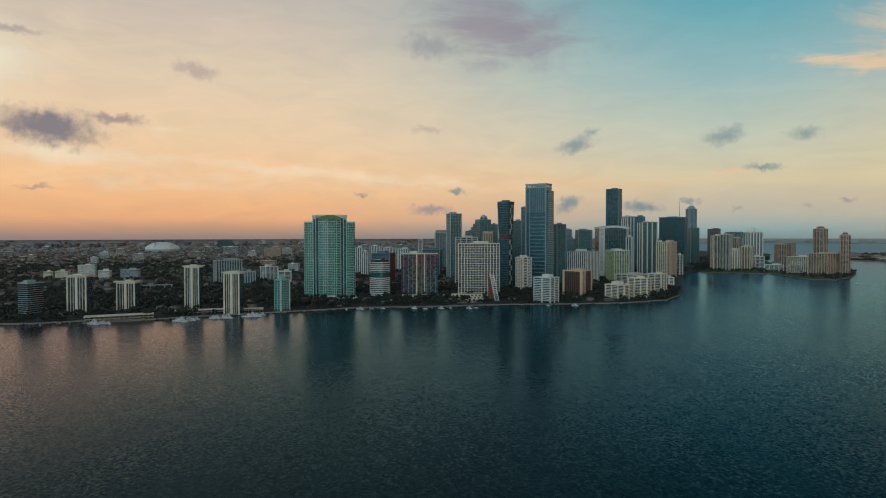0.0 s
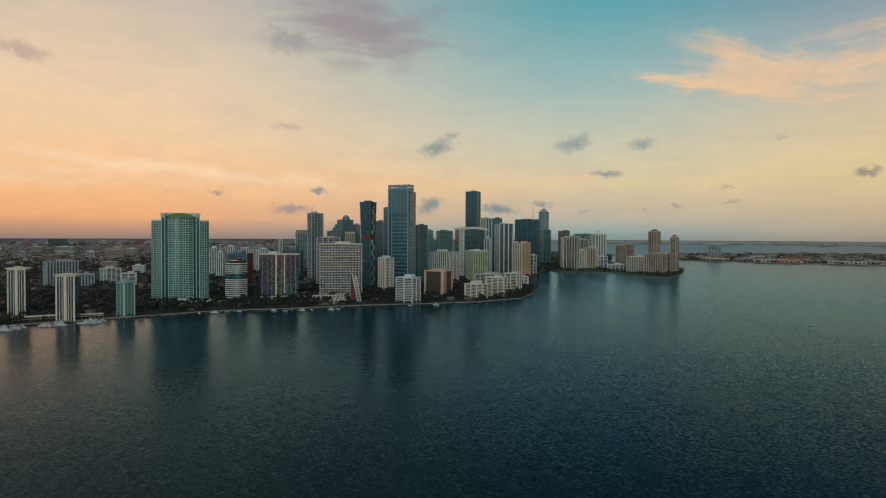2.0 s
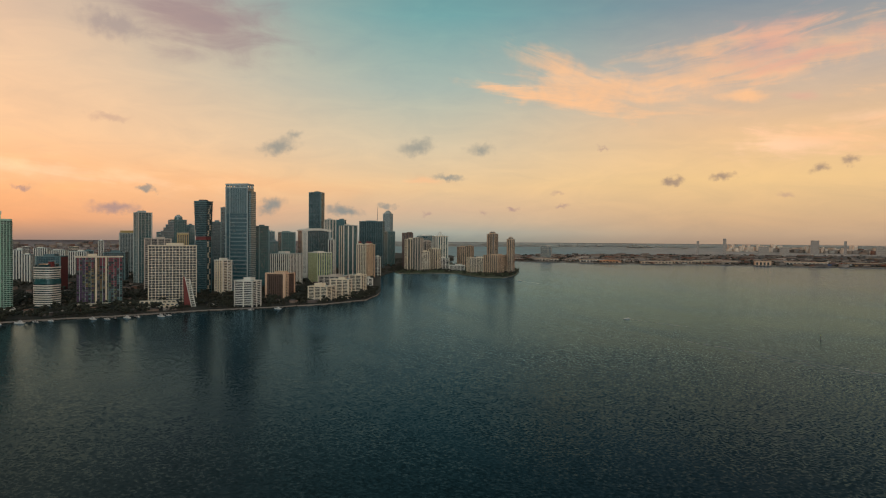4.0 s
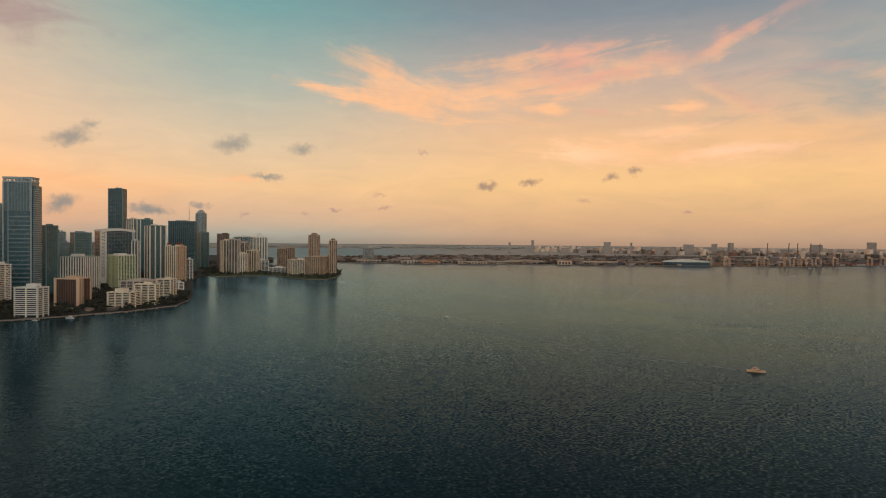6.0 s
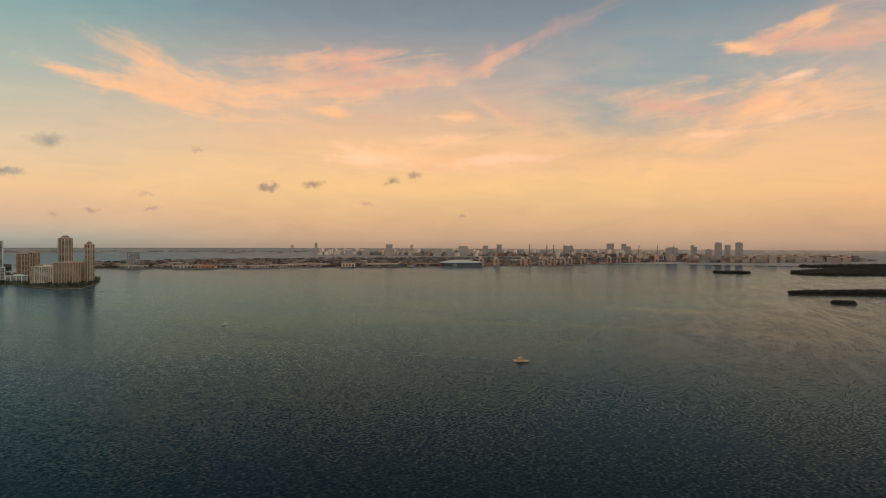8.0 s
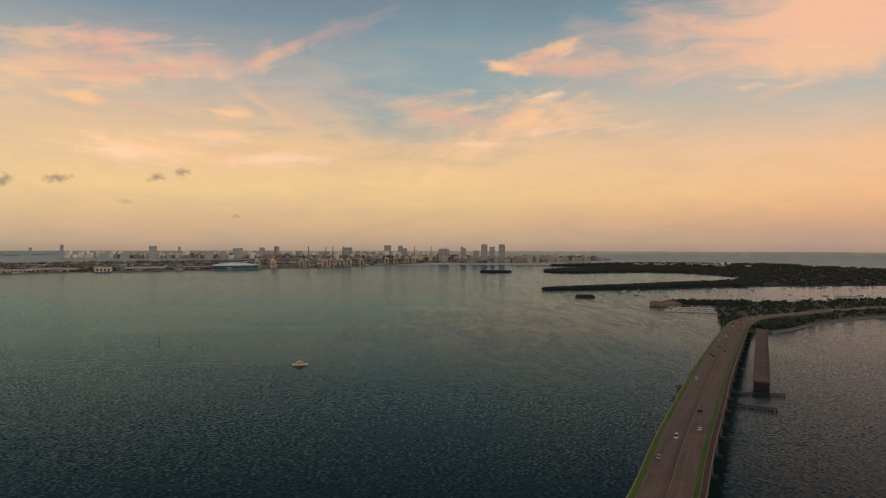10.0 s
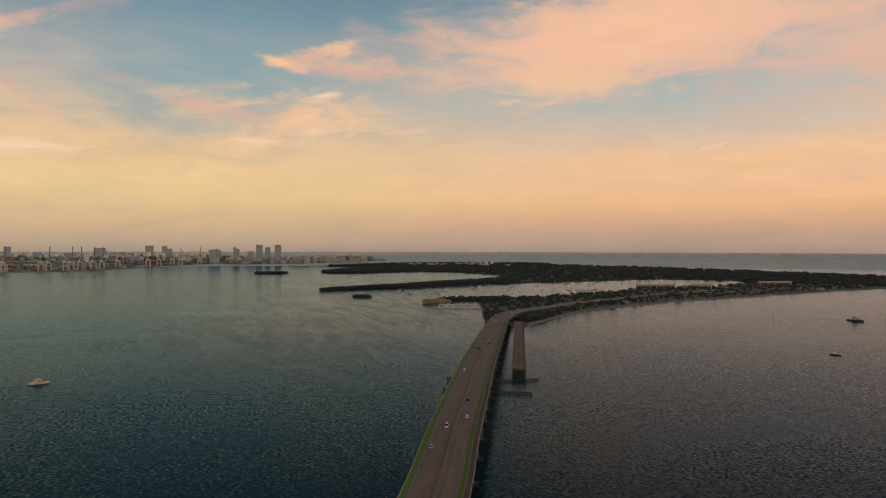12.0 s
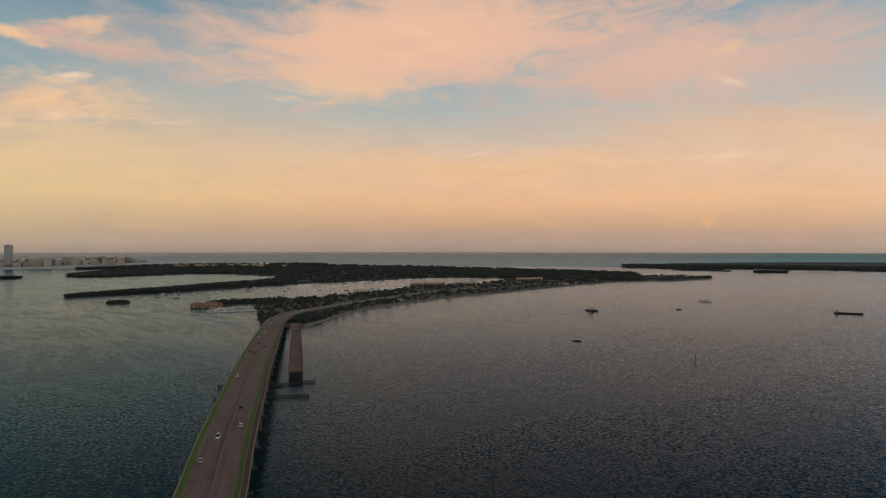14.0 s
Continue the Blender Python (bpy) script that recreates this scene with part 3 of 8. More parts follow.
def land(name, rows, mat, label, up=1.6, step=0.2, rings=24, rough=0.004, seed=1, bank=None):
    """Land between two shores; rows of azimuth, near and far shore."""
    az0, az1 = rows[0][0], rows[-1][0]
    n = max(4, int((az1 - az0) / step))
    verts, faces = [], []
    m = rings + 3
    for i in range(n + 1):
        az = az0 + (az1 - az0) * i / n
        a, b = shore(rows, az, seed, rough)
        ra, rb = drawn_in(a), max(drawn_in(b), drawn_in(a) + 1)
        ds = []
        for k in range(rings + 1):
            r = ra + (rb - ra) * k / rings
            ds.append(r if r < NEAR else NEAR - SPAN * math.log(max(1e-6, 1 - (r - NEAR) / SPAN)))
        lift = 0.0 if i in (0, n) else up
        verts.append(site(az, ds[0] - 3, -1.5)[0])
        verts += [site(az, d, lift + (0.5 * noise.noise((az * 3, d * 0.01, 5)) if 0 < k < rings else 0))[0] for k, d in enumerate(ds)]
        verts.append(site(az, ds[-1] + 3, -1.5)[0])
    for i in range(n):
        for k in range(m - 1):
            faces.append((i * m + k, (i + 1) * m + k, (i + 1) * m + k + 1, i * m + k + 1))
    ob = mesh_object(name, verts, faces, mat, smooth=True)
    return tagged(ob, label, "land", kind="structure")


MAIN = [(-100, 1400, 16000), (-60, 1150, 16000), (-34.7, 1042, 16000), (-32.6, 1023, 16000), (-28.9, 1015, 16000), (-24.4, 992, 16000), (-19.2, 1005, 16000), (-16, 1015, 16000), (-12.2, 1027, 16000),
        (-8.2, 1052, 16000), (-4.2, 1060, 16000), (-1.2, 1058, 16000), (4.8, 1092, 16000), (10.8, 1116, 16000), (15.6, 1155, 16000), (19.2, 1228, 16000), (20.2, 1330, 16000), (20.5, 1420, 16000)]
MAIN_B = [(19.9, 1425, 5200), (20.1, 1621, 5200), (20.3, 1895, 5200), (20.8, 2097, 5200), (22.3, 2355, 5000), (24, 3050, 4800), (26, 3300, 4600), (27, 3500, 4400)]
KEYB = [(21.7, 2250, 2500), (22.2, 2143, 2720), (24.4, 2181, 2900), (27.3, 2168, 3000), (28.5, 2046, 2960), (30, 1947, 2872), (31.5, 1952, 2700), (32.4, 2100, 2571), (32.8, 2300, 2450)]
PORT = [(31.0, 3500, 4400), (34, 3420, 4879), (42.1, 3299, 5300), (57.1, 3436, 5900), (64, 3600, 6300), (70.8, 3807, 6300), (74.8, 4232, 6500), (81, 5097, 7000), (81.3, 5300, 6600)]
BEACH = [(52, 7600, 9000), (60, 6900, 9500), (75, 6700, 9600), (81.4, 5000, 9600), (82, 4817, 9000), (87, 4994, 7500), (92.5, 5670, 7300), (95, 6300, 6900)]
NORTH = [(20, 9000, 20000), (48, 10200, 20000), (56, 11500, 20000), (66, 13000, 20000)]
ISLET = [(83.7, 3040, 3100), (84.3, 3010, 3130), (85.8, 3010, 3135), (86.5, 3050, 3110)]
SPIT = [(89.2, 1800, 1830), (92.5, 1847, 1906), (96.7, 1901, 2050), (101.1, 2030, 2270), (104.7, 2140, 2482), (105.7, 2167, 2760), (107, 2210, 4600), (110.5, 2309, 4700), (115.5, 2497, 4500), (118, 2637, 4300),
        (124.1, 2646, 3900), (125.6, 2600, 3800), (127, 2440, 3700), (131, 2400, 3500), (136, 2440, 3300), (137, 2500, 3000)]
VIRGINIA = [(89.4, 3150, 3280), (90.2, 3040, 3420), (92.5, 3006, 3800), (96.7, 3225, 4500), (101.1, 3205, 4800), (102.9, 3038, 4900), (105.4, 2850, 4800), (107.1, 2700, 4700)]
SPUR = [(89.8, 4200, 4330), (92.5, 4150, 4600), (97, 4200, 5200), (107, 4300, 5300), (110, 4500, 5000)]
CAUSE = [(98.6, 1390, 1455), (99.0, 1352, 1468), (99.9, 1372, 1472), (101.1, 1412, 1478), (102.6, 1405, 1495), (103.5, 1360, 1500), (103.75, 1150, 1510), (104.0, 1050, 1512), (104.4, 1008, 1518), (104.8, 1000, 1522), (107.6, 1008, 1580), (108.6, 1050, 1600), (110.5, 1153, 1650), (113, 1274, 1740), (115.5, 1370, 1830),
         (117.3, 1440, 2110), (119, 1510, 2000), (120.5, 1572, 2120), (123.1, 1665, 2185), (125.6, 1765, 2470), (130.5, 2083, 2470), (135.3, 2416, 2900), (139.8, 2524, 3020), (142.2, 2740, 2900), (142.5, 2800, 2860)]
BISCAYNE = [(135.3, 4300, 4700), (136, 4225, 5000), (139.8, 4080, 5600), (143.3, 4150, 6000), (148.2, 4259, 6500), (154.3, 4107, 6800), (165, 3900, 7000), (175, 4200, 6000)]
SANDBAR = [(139.2, 3840, 3880), (141.5, 3760, 3830), (143.4, 3740, 3790), (144.0, 3760, 3780)]
ISLET_B = [(145.5, 3640, 3690), (146.2, 3600, 3720), (147.4, 3600, 3720), (148.0, 3640, 3690)]
ISLET_C = [(92.0, 1570, 1592), (92.7, 1552, 1604), (93.4, 1552, 1604), (93.8, 1575, 1592)]

# Far shore colour, raised towards the sky to paint haze on it.
FAR_SHORE = plain("haze_paled_shore", (.36, .36, .33), .95, .25, 0, .02)
land("ground_mainland", [(a, b, 4200) for a, b, c in MAIN], SUBURB, "wooded city land with houses behind the seawall", up=2.0, rings=90, rough=0.003, seed=2)
land("backdrop_far_city", [(-100, 4180, 20000), (-30, 4180, 20000), (21, 4180, 20000)], FAR_LAND, "far city land reaching the horizon, paled by painted haze", up=2.2, step=1.0, rings=20, seed=8, rough=0)
land("ground_downtown", MAIN_B, SUBURB, "wooded city land beside the river mouth", up=2.0, rings=40, seed=3)
land("ground_island", KEYB, LAWN, "planted island with a stone seawall", up=1.8, seed=4, rough=.002)
land("ground_port", PORT, plain("port_apron", (.17, .15, .13), .9, .4, 0, .05), "paved harbour island", up=2.0, step=.4, rings=30, seed=5, rough=.0015)
land("ground_beach_city", BEACH, plain("beach_city_ground", (.20, .17, .15), .9, .4, 0, .05), "far built-up barrier island", up=2.5, step=.4, seed=6)
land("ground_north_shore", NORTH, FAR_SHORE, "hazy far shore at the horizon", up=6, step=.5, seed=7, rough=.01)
for k, (rows, lab) in enumerate(((ISLET, "small mangrove islet"), (SPIT, "long mangrove spit"), (VIRGINIA, "wooded barrier island"), (SPUR, "low wooded point"), (BISCAYNE, "far wooded island"), (SANDBAR, "narrow wooded bar"), (ISLET_B, "small mangrove islet"), (ISLET_C, "tiny rocky islet with shrubs"))):
    land("ground_islet" if k not in (1, 2, 4) else "ground_wooded", rows, EARTH, lab + " with dark ground", up=1.0, step=.12, rings=10, seed=10 + k, rough=.003)
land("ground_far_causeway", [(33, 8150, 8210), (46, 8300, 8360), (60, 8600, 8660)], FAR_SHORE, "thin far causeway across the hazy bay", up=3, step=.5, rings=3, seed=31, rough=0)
land("ground_causeway", CAUSE, plain("causeway_ground", (.10, .085, .06), .9, .4, 0, .08), "sandy causeway island with beach edge", up=1.8, step=.1, rings=16, seed=20, rough=.002)


# ---- line of the bridge and its road ----
ROAD = [Vector(p) for p in ((-1300, 452, 3), (-900, 330, 4), (-500, 200, 10), (-200, 103, 14), (100, 7, 17), (260, -43, 18.8), (313, -58.5, 20.6), (351, -70, 22.6), (414, -89.5, 23.9), (522, -122, 23.4), (690, -175, 21.4), (803, -211, 18.6),
                            (886, -237, 15.6), (985, -271, 12.0), (1077, -314, 9.4), (1140, -362, 7.6), (1208, -430, 6.0), (1284, -508, 5.0), (1372, -628, 4.2), (1515, -825, 3.6), (1640, -1068, 3.4), (1790, -1420, 3.4))]


def road_points(step=6.0):
    pts = []
    for i in range(1, len(ROAD) - 2):
        p0, p1, p2, p3 = ROAD[i - 1:i + 3]
        n = max(2, int((p2 - p1).length / step))
        for k in range(n):
            t = k / n
            pts.append(.5 * ((2 * p1) + (p2 - p0) * t + (2 * p0 - 5 * p1 + 4 * p2 - p3) * t * t + (3 * p1 - p0 - 3 * p2 + p3) * t ** 3))
    return pts


LINE = road_points()
SIDE = []
for i, p in enumerate(LINE):
    a, b = LINE[max(0, i - 2)], LINE[min(len(LINE) - 1, i + 2)]
    d = (b - a).normalized()
    SIDE.append(Vector((d.y, -d.x, 0)).normalized())
LEFT = -14.5


# ---- towers ----
def footprint(kind, w, d):
    if kind == "bow":
        return [(-w / 2, -d * .30)] + [(-w / 2 + w * k / 10, -d * .30 - d * .20 * math.sin(math.pi * k / 10)) for k in range(1, 10)] + [(w / 2, -d * .30), (w / 2, d / 2), (-w / 2, d / 2)]
    if kind == "round":
        c = min(w, d) * .28
        pts = []
        for cx, cy, a0 in ((-w / 2 + c, -d / 2 + c, 180), (w / 2 - c, -d / 2 + c, 270), (w / 2 - c, d / 2 - c, 0), (-w / 2 + c, d / 2 - c, 90)):
            pts += [(cx + c * math.cos(radians(a0 + k * 22.5)), cy + c * math.sin(radians(a0 + k * 22.5))) for k in range(5)]
        return pts
    if kind == "cut":
        c = min(w, d) * .22
        return [(-w / 2 + c, -d / 2), (w / 2 - c, -d / 2), (w / 2, -d / 2 + c), (w / 2, d / 2 - c), (w / 2 - c, d / 2), (-w / 2 + c, d / 2), (-w / 2, d / 2 - c), (-w / 2, -d / 2 + c)]
    return [(-w / 2, -d / 2), (w / 2, -d / 2), (w / 2, d / 2), (-w / 2, d / 2)]


def grown(poly, w, d, out):
    return [(x * (w + 2 * out) / w, y * (d + 2 * out) / d) for x, y in poly]


def tower(label, x, y, turn, w, d, h, floors, glass, wall, slab=(.6, .3), fin=(4, 1.2, .4), plan="rect", top="plant", slab_mat=None, fin_mat=None, side_mat=None, lobby=5.0, corner=None, piers=(), name="tower", group="", category="building"):
    """A block: glazed core, floor slabs, upright fins or piers, parapet and roof plant."""
    root = thing(name, label, category, x=x, y=y, turn=turn, group=group, up=1.0)
    slab_mat, fin_mat = slab_mat or wall, fin_mat or wall
    poly = footprint(plan, w, d)
    part("glazing", prism(bmesh.new(), poly, -2, h), glass, root)
    step = (h - lobby) / floors
    t, out = slab
    if t > 0:
        s0 = part("floor_slab", prism(bmesh.new(), grown(poly, w, d, out), -t / 2, t / 2), slab_mat, root)
        s0.location = (0, 0, lobby)
        for k in range(1, floors):
            repeat(s0, Matrix.Translation((0, 0, lobby + k * step)))
    pitch, fw, fo = fin
    if pitch > 0:
        f0 = None
        for (ax, ay), (bx, by) in zip(poly, poly[1:] + poly[:1]):
            ex, ey = bx - ax, by - ay
            ln = math.hypot(ex, ey)
            if ln < 1 or ex / ln < -0.7:
                continue
            n = max(1, round(ln / pitch))
            for k in range(n + (plan == "rect")):
                u = k / n
                if f0 is None:
                    f0 = part("pier", boxes((-fw / 2, fw / 2, -fo, .5, -2, h + .4)), fin_mat, root)
                    f = f0
                else:
                    f = repeat(f0, Matrix())
                f.location, f.rotation_euler = (ax + ex * u, ay + ey * u, 0), (0, 0, math.atan2(ey, ex))
    for fx, pw, po in piers:
        part("pier", boxes((fx * w / 2 - pw / 2, fx * w / 2 + pw / 2, -d / 2 - po, -d / 2 + .4, -2, h + .6)), fin_mat, root)
    if corner:
        c0 = None
        for sx, sy in ((-1, -1), (1, -1), (1, 1)):
            if c0 is None:
                c0 = part("corner_post", boxes((-1.1, 1.1, -1.1, 1.1, -2, h + 1.7)), corner, root)
                c = c0
            else:
                c = repeat(c0, Matrix())
            c.location = (sx * (w / 2 - .6), sy * (d / 2 - .6), 0)
    if side_mat:
        for sx in (-1, 1):
            part("end_wall", boxes((sx * w / 2 - .35, sx * w / 2 + .35, -d / 2 + .3, d / 2 - .3, -2, h + .8)), side_mat, root)
    o = max(out, fin[2] if pitch > 0 else 0) + .25
    outer, inner = grown(poly, w, d, o), grown(poly, w, d, -.6)
    bm = bmesh.new()
    prism(bm, outer, h - .3, h + .5)
    for (a, b, c, e) in zip(outer, outer[1:] + outer[:1], inner[1:] + inner[:1], inner):
        prism(bm, [a, b, c, e], h + .5, h + 1.6)
    part("parapet", bm, slab_mat if top != "wide" else wall, root)
    rnd = random.Random(int(abs(x * 7 + y * 3)))
    if top in ("plant", "wide"):
        pw, pd = w * rnd.uniform(.3, .5), d * rnd.uniform(.35, .55)
        ox = rnd.uniform(-.15, .15) * w
        part("penthouse", boxes((ox - pw / 2, ox + pw / 2, -pd / 2, pd / 2, h + .5, h + rnd.uniform(4, 6.5))), wall, root)
        a, b, s = rnd.choice((-.36, .36)) * w, rnd.uniform(-.3, .3) * d, rnd.uniform(1.6, 3)
        part("roof_unit", boxes((a - s, a + s, b - s * .7, b + s * .7, h + .5, h + rnd.uniform(2, 3.4))), GREYC, root)
    if top == "wide":
        part("roof_canopy", prism(bmesh.new(), grown(poly, w, d, 2.4), h + 1.7, h + 3.2), wall, root)
    return root


tower("dark bronze glass office block at the water's edge", -613, 953, -17.1, 18.5, 25.1, 48.1, 14, G_BRONZE, GREYC, slab=(0.7, 0.3), fin=(0, 0, 0))
tower("slim white and dark striped apartment tower with flat overhanging roof", -551, 974, -0.9, 29.2, 19.7, 56.2, 19, G_VOID, CREAMC, slab=(0.35, 0.1), fin=(0, 0, 0), top="wide", group="striped shore towers", slab_mat=SLATE, piers=((-0.96, 1.9, 1.0), (-0.62, 0.7, 0.8), (-0.34, 0.7, 0.8), (0, 3.8, 1.2), (0.34, 0.7, 0.8), (0.62, 0.7, 0.8), (0.96, 1.9, 1.0)))
tower("slim white and dark striped apartment tower with flat overhanging roof", -498, 1015, -4.3, 29.6, 16.3, 43.5, 19, G_VOID, CREAMC, slab=(0.35, 0.1), fin=(0, 0, 0), top="wide", group="striped shore towers", slab_mat=SLATE, piers=((-0.96, 1.9, 1.0), (-0.62, 0.7, 0.8), (-0.34, 0.7, 0.8), (0, 3.8, 1.2), (0.34, 0.7, 0.8), (0.62, 0.7, 0.8), (0.96, 1.9, 1.0)))
tower("slim white and dark striped apartment tower with flat overhanging roof", -406, 1045, -1.1, 23.0, 17.0, 66.8, 21, G_VOID, CREAMC, slab=(0.35, 0.1), fin=(0, 0, 0), top="wide", group="striped shore towers", slab_mat=SLATE, piers=((-0.96, 1.9, 1.0), (-0.62, 0.7, 0.8), (-0.34, 0.7, 0.8), (0, 3.8, 1.2), (0.34, 0.7, 0.8), (0.62, 0.7, 0.8), (0.96, 1.9, 1.0)))
tower("slim white and dark striped apartment tower with flat overhanging roof", -317, 971, -4.3, 23.6, 17.0, 61.1, 21, G_VOID, CREAMC, slab=(0.35, 0.1), fin=(0, 0, 0), top="wide", group="striped shore towers", slab_mat=SLATE, piers=((-0.96, 1.9, 1.0), (-0.62, 0.7, 0.8), (-0.34, 0.7, 0.8), (0, 3.8, 1.2), (0.34, 0.7, 0.8), (0.62, 0.7, 0.8), (0.96, 1.9, 1.0)))
tower("narrow mint green apartment block with pale balconies", -253, 1008, 54.2, 18.1, 14.7, 48.4, 16, G_TEAL, MINT, slab=(0.9, 0.5), fin=(7, 0.8, 0.4), corner=WHITE)
curved_office = tower("white office block with curved horizontal bands", -121, 1230, -32.6, 32.8, 29.9, 66.1, 17, G_DARK, WHITE, slab=(1.9, 0.7), fin=(0, 0, 0), plan="round")
tower("dark blue glass office block with red end", -152, 1640, -15.3, 48.6, 42.5, 72.5, 18, G_BLUE, SLATE, slab=(0.5, 0.18), fin=(5.0, 0.3, 0.25), side_mat=RED, corner=TEALP)
tower("long white concrete grid apartment slab with many small windows", 69, 1229, -5.0, 77.3, 20.0, 101.9, 21, G_VOID, CREAMC, slab=(0.75, 0.8), fin=(5.5, 0.85, 0.8))
tower("white balconied apartment block beside the seawall", 181, 1126, -41.5, 33.5, 25.8, 43.9, 13, G_VOID, WHITE, slab=(1.2, 1.2), fin=(14, 2.0, 1.0))
tower("low cream apartment block on the point", 326, 1185, -45.8, 38.4, 32.1, 26.6, 8, G_VOID, CREAMC, slab=(1.1, 1.4), fin=(13, 2.2, 1.3))
tower("low cream apartment block on the point", 402, 1356, -42.0, 50.3, 54.3, 34.9, 10, G_VOID, BEIGE, slab=(1.1, 1.4), fin=(13, 2.2, 1.3))
tower("cream apartment block with balconies near the point", 370, 1208, -37.7, 35.8, 18.0, 36.8, 11, G_VOID, CREAMC, slab=(1.1, 1.4), fin=(13, 2.2, 1.3))
tower("cream apartment block with balconies near the point", 434, 1298, -43.8, 26.3, 23.1, 39.6, 11, G_VOID, CREAMC, slab=(1.1, 1.4), fin=(13, 2.2, 1.3))
tower("small white villa block by the water", 519, 1469, 10.6, 11.2, 14.7, 20.6, 5, G_VOID, WHITE, slab=(1.1, 1.4), fin=(13, 2.2, 1.3))
tower("small white villa block by the water", 699, 1901, -50.3, 14.5, 15.7, 58.3, 12, G_VOID, WHITE, slab=(1.1, 1.4), fin=(13, 2.2, 1.3))
tower("white and grey apartment slab with upright strips", -541, 1612, 39.5, 64.7, 20.0, 55.9, 16, G_VOID, GREYC, slab=(0.45, 0.1), fin=(6.2, 2.6, 0.8))
tower("white low apartment block among trees", -486, 1606, 16.3, 31.0, 21.7, 26.8, 8, G_VOID, GREYC, slab=(0.45, 0.1), fin=(6.2, 2.6, 0.8))
tower("white apartment block with teal panels among trees", -467, 1724, 40.4, 33.9, 31.2, 34.5, 10, G_TEAL, WHITE, slab=(1.1, 1.4), fin=(13, 2.2, 1.3))
tower("low white apartment block among trees", -401, 1625, 13.3, 30.4, 21.3, 27.1, 7, G_VOID, WHITE, slab=(1.1, 1.4), fin=(13, 2.2, 1.3))
tower("white residential tower with upright window strips", -267, 2043, -12.8, 26.5, 26.2, 78.6, 20, G_VOID, WHITE, slab=(0.45, 0.1), fin=(6.2, 2.6, 0.8), slab_mat=GREYC)
tower("white residential tower with upright window strips", -225, 1873, -13.3, 17.3, 24.1, 70.5, 20, G_VOID, WHITE, slab=(0.45, 0.1), fin=(6.2, 2.6, 0.8), slab_mat=GREYC)
tower("white residential tower with upright window strips", -264, 2537, -14.4, 40.1, 32.7, 75.4, 20, G_VOID, WHITE, slab=(0.45, 0.1), fin=(6.2, 2.6, 0.8), slab_mat=GREYC)
tower("white residential tower with upright window strips", -215, 2537, -15.5, 44.9, 32.7, 68.7, 20, G_VOID, WHITE, slab=(0.45, 0.1), fin=(6.2, 2.6, 0.8), slab_mat=GREYC)
tower("dark glass block behind the coloured tower", -137, 2203, -12.0, 48.0, 22.5, 71.3, 18, G_VOID, WHITE, slab=(0.45, 0.1), fin=(6.2, 2.6, 0.8), slab_mat=GREYC)
tower("plain grey glass block", -139, 2727, 2.5, 38.2, 26.7, 62.2, 14, G_DARK, SLATE, slab=(0.5, 0.18), fin=(5.0, 0.3, 0.25), corner=TEALP)
tower("slender white tower far inland", -119, 3403, 1.8, 20.9, 14.6, 95.7, 16, G_VOID, WHITE, slab=(0.45, 0.1), fin=(6.2, 2.6, 0.8), slab_mat=GREYC)
tower("low grey glass block behind the trees", -32, 1957, -14.7, 53.3, 33.5, 73.3, 16, G_DARK, SLATE, slab=(0.5, 0.18), fin=(5.0, 0.3, 0.25), corner=TEALP)
ochre_tower = tower("grey tower with ochre crown", -4, 2277, -15.3, 41.4, 31.1, 127.2, 30, G_DARK, GREYC, slab=(0.55, 1.3), fin=(9, 0.8, 1.1), corner=WHITE)
slim_tower = tower("slim tall balconied tower with glass crown", 31, 1798, 21.3, 34.1, 25.5, 177.1, 42, G_TEAL, GREYC, slab=(0.55, 1.3), fin=(9, 0.8, 1.1), corner=WHITE)
tower("beige apartment block behind the white grid slab", 56, 1533, -1.9, 52.2, 28.0, 112.4, 26, G_VOID, BEIGE, slab=(1.1, 1.4), fin=(13, 2.2, 1.3))
tower("green glass shoulder block", 97, 1945, -2.6, 57.8, 28.0, 129.3, 28, G_TEAL, SLATE, slab=(0.5, 0.18), fin=(5.0, 0.3, 0.25), corner=TEALP)
tower("dark glass tower behind the tallest tower", 230, 1837, -7.3, 12.8, 25.0, 195.8, 44, G_DARK, SLATE, slab=(0.5, 0.18), fin=(5.0, 0.3, 0.25), corner=TEALP)
tower("dark blue glass slab", 212, 1838, -7.0, 25.6, 25.0, 157.4, 38, G_DARK, SLATE, slab=(0.5, 0.18), fin=(5.0, 0.3, 0.25), corner=TEALP)
tower("dark green glass slab", 151, 1890, -4.9, 21.4, 25.0, 148.7, 36, G_TEAL, SLATE, slab=(0.5, 0.18), fin=(5.0, 0.3, 0.25), corner=TEALP)
tower("dark teal glass tower with white roof cage", 276, 1531, 15.0, 23.3, 28.5, 142.8, 36, G_TEAL, SLATE, slab=(0.5, 0.18), fin=(5.0, 0.3, 0.25), corner=TEALP)
tower("dark glass mid-rise office block", 295, 1662, -10.9, 50.1, 28.0, 134.7, 34, G_DARK, SLATE, slab=(0.5, 0.18), fin=(5.0, 0.3, 0.25), corner=TEALP)
tower("grey blue glass office tower", 414, 2114, -11.4, 20.0, 14.0, 135.3, 32, G_BLUE, TEALP, slab=(0.5, 0.18), fin=(5.0, 0.3, 0.25), corner=TEALP)
tower("dark teal glass mid-rise", 366, 1834, -11.7, 29.9, 21.0, 105.9, 26, G_TEAL, SLATE, slab=(0.5, 0.18), fin=(5.0, 0.3, 0.25), corner=TEALP)
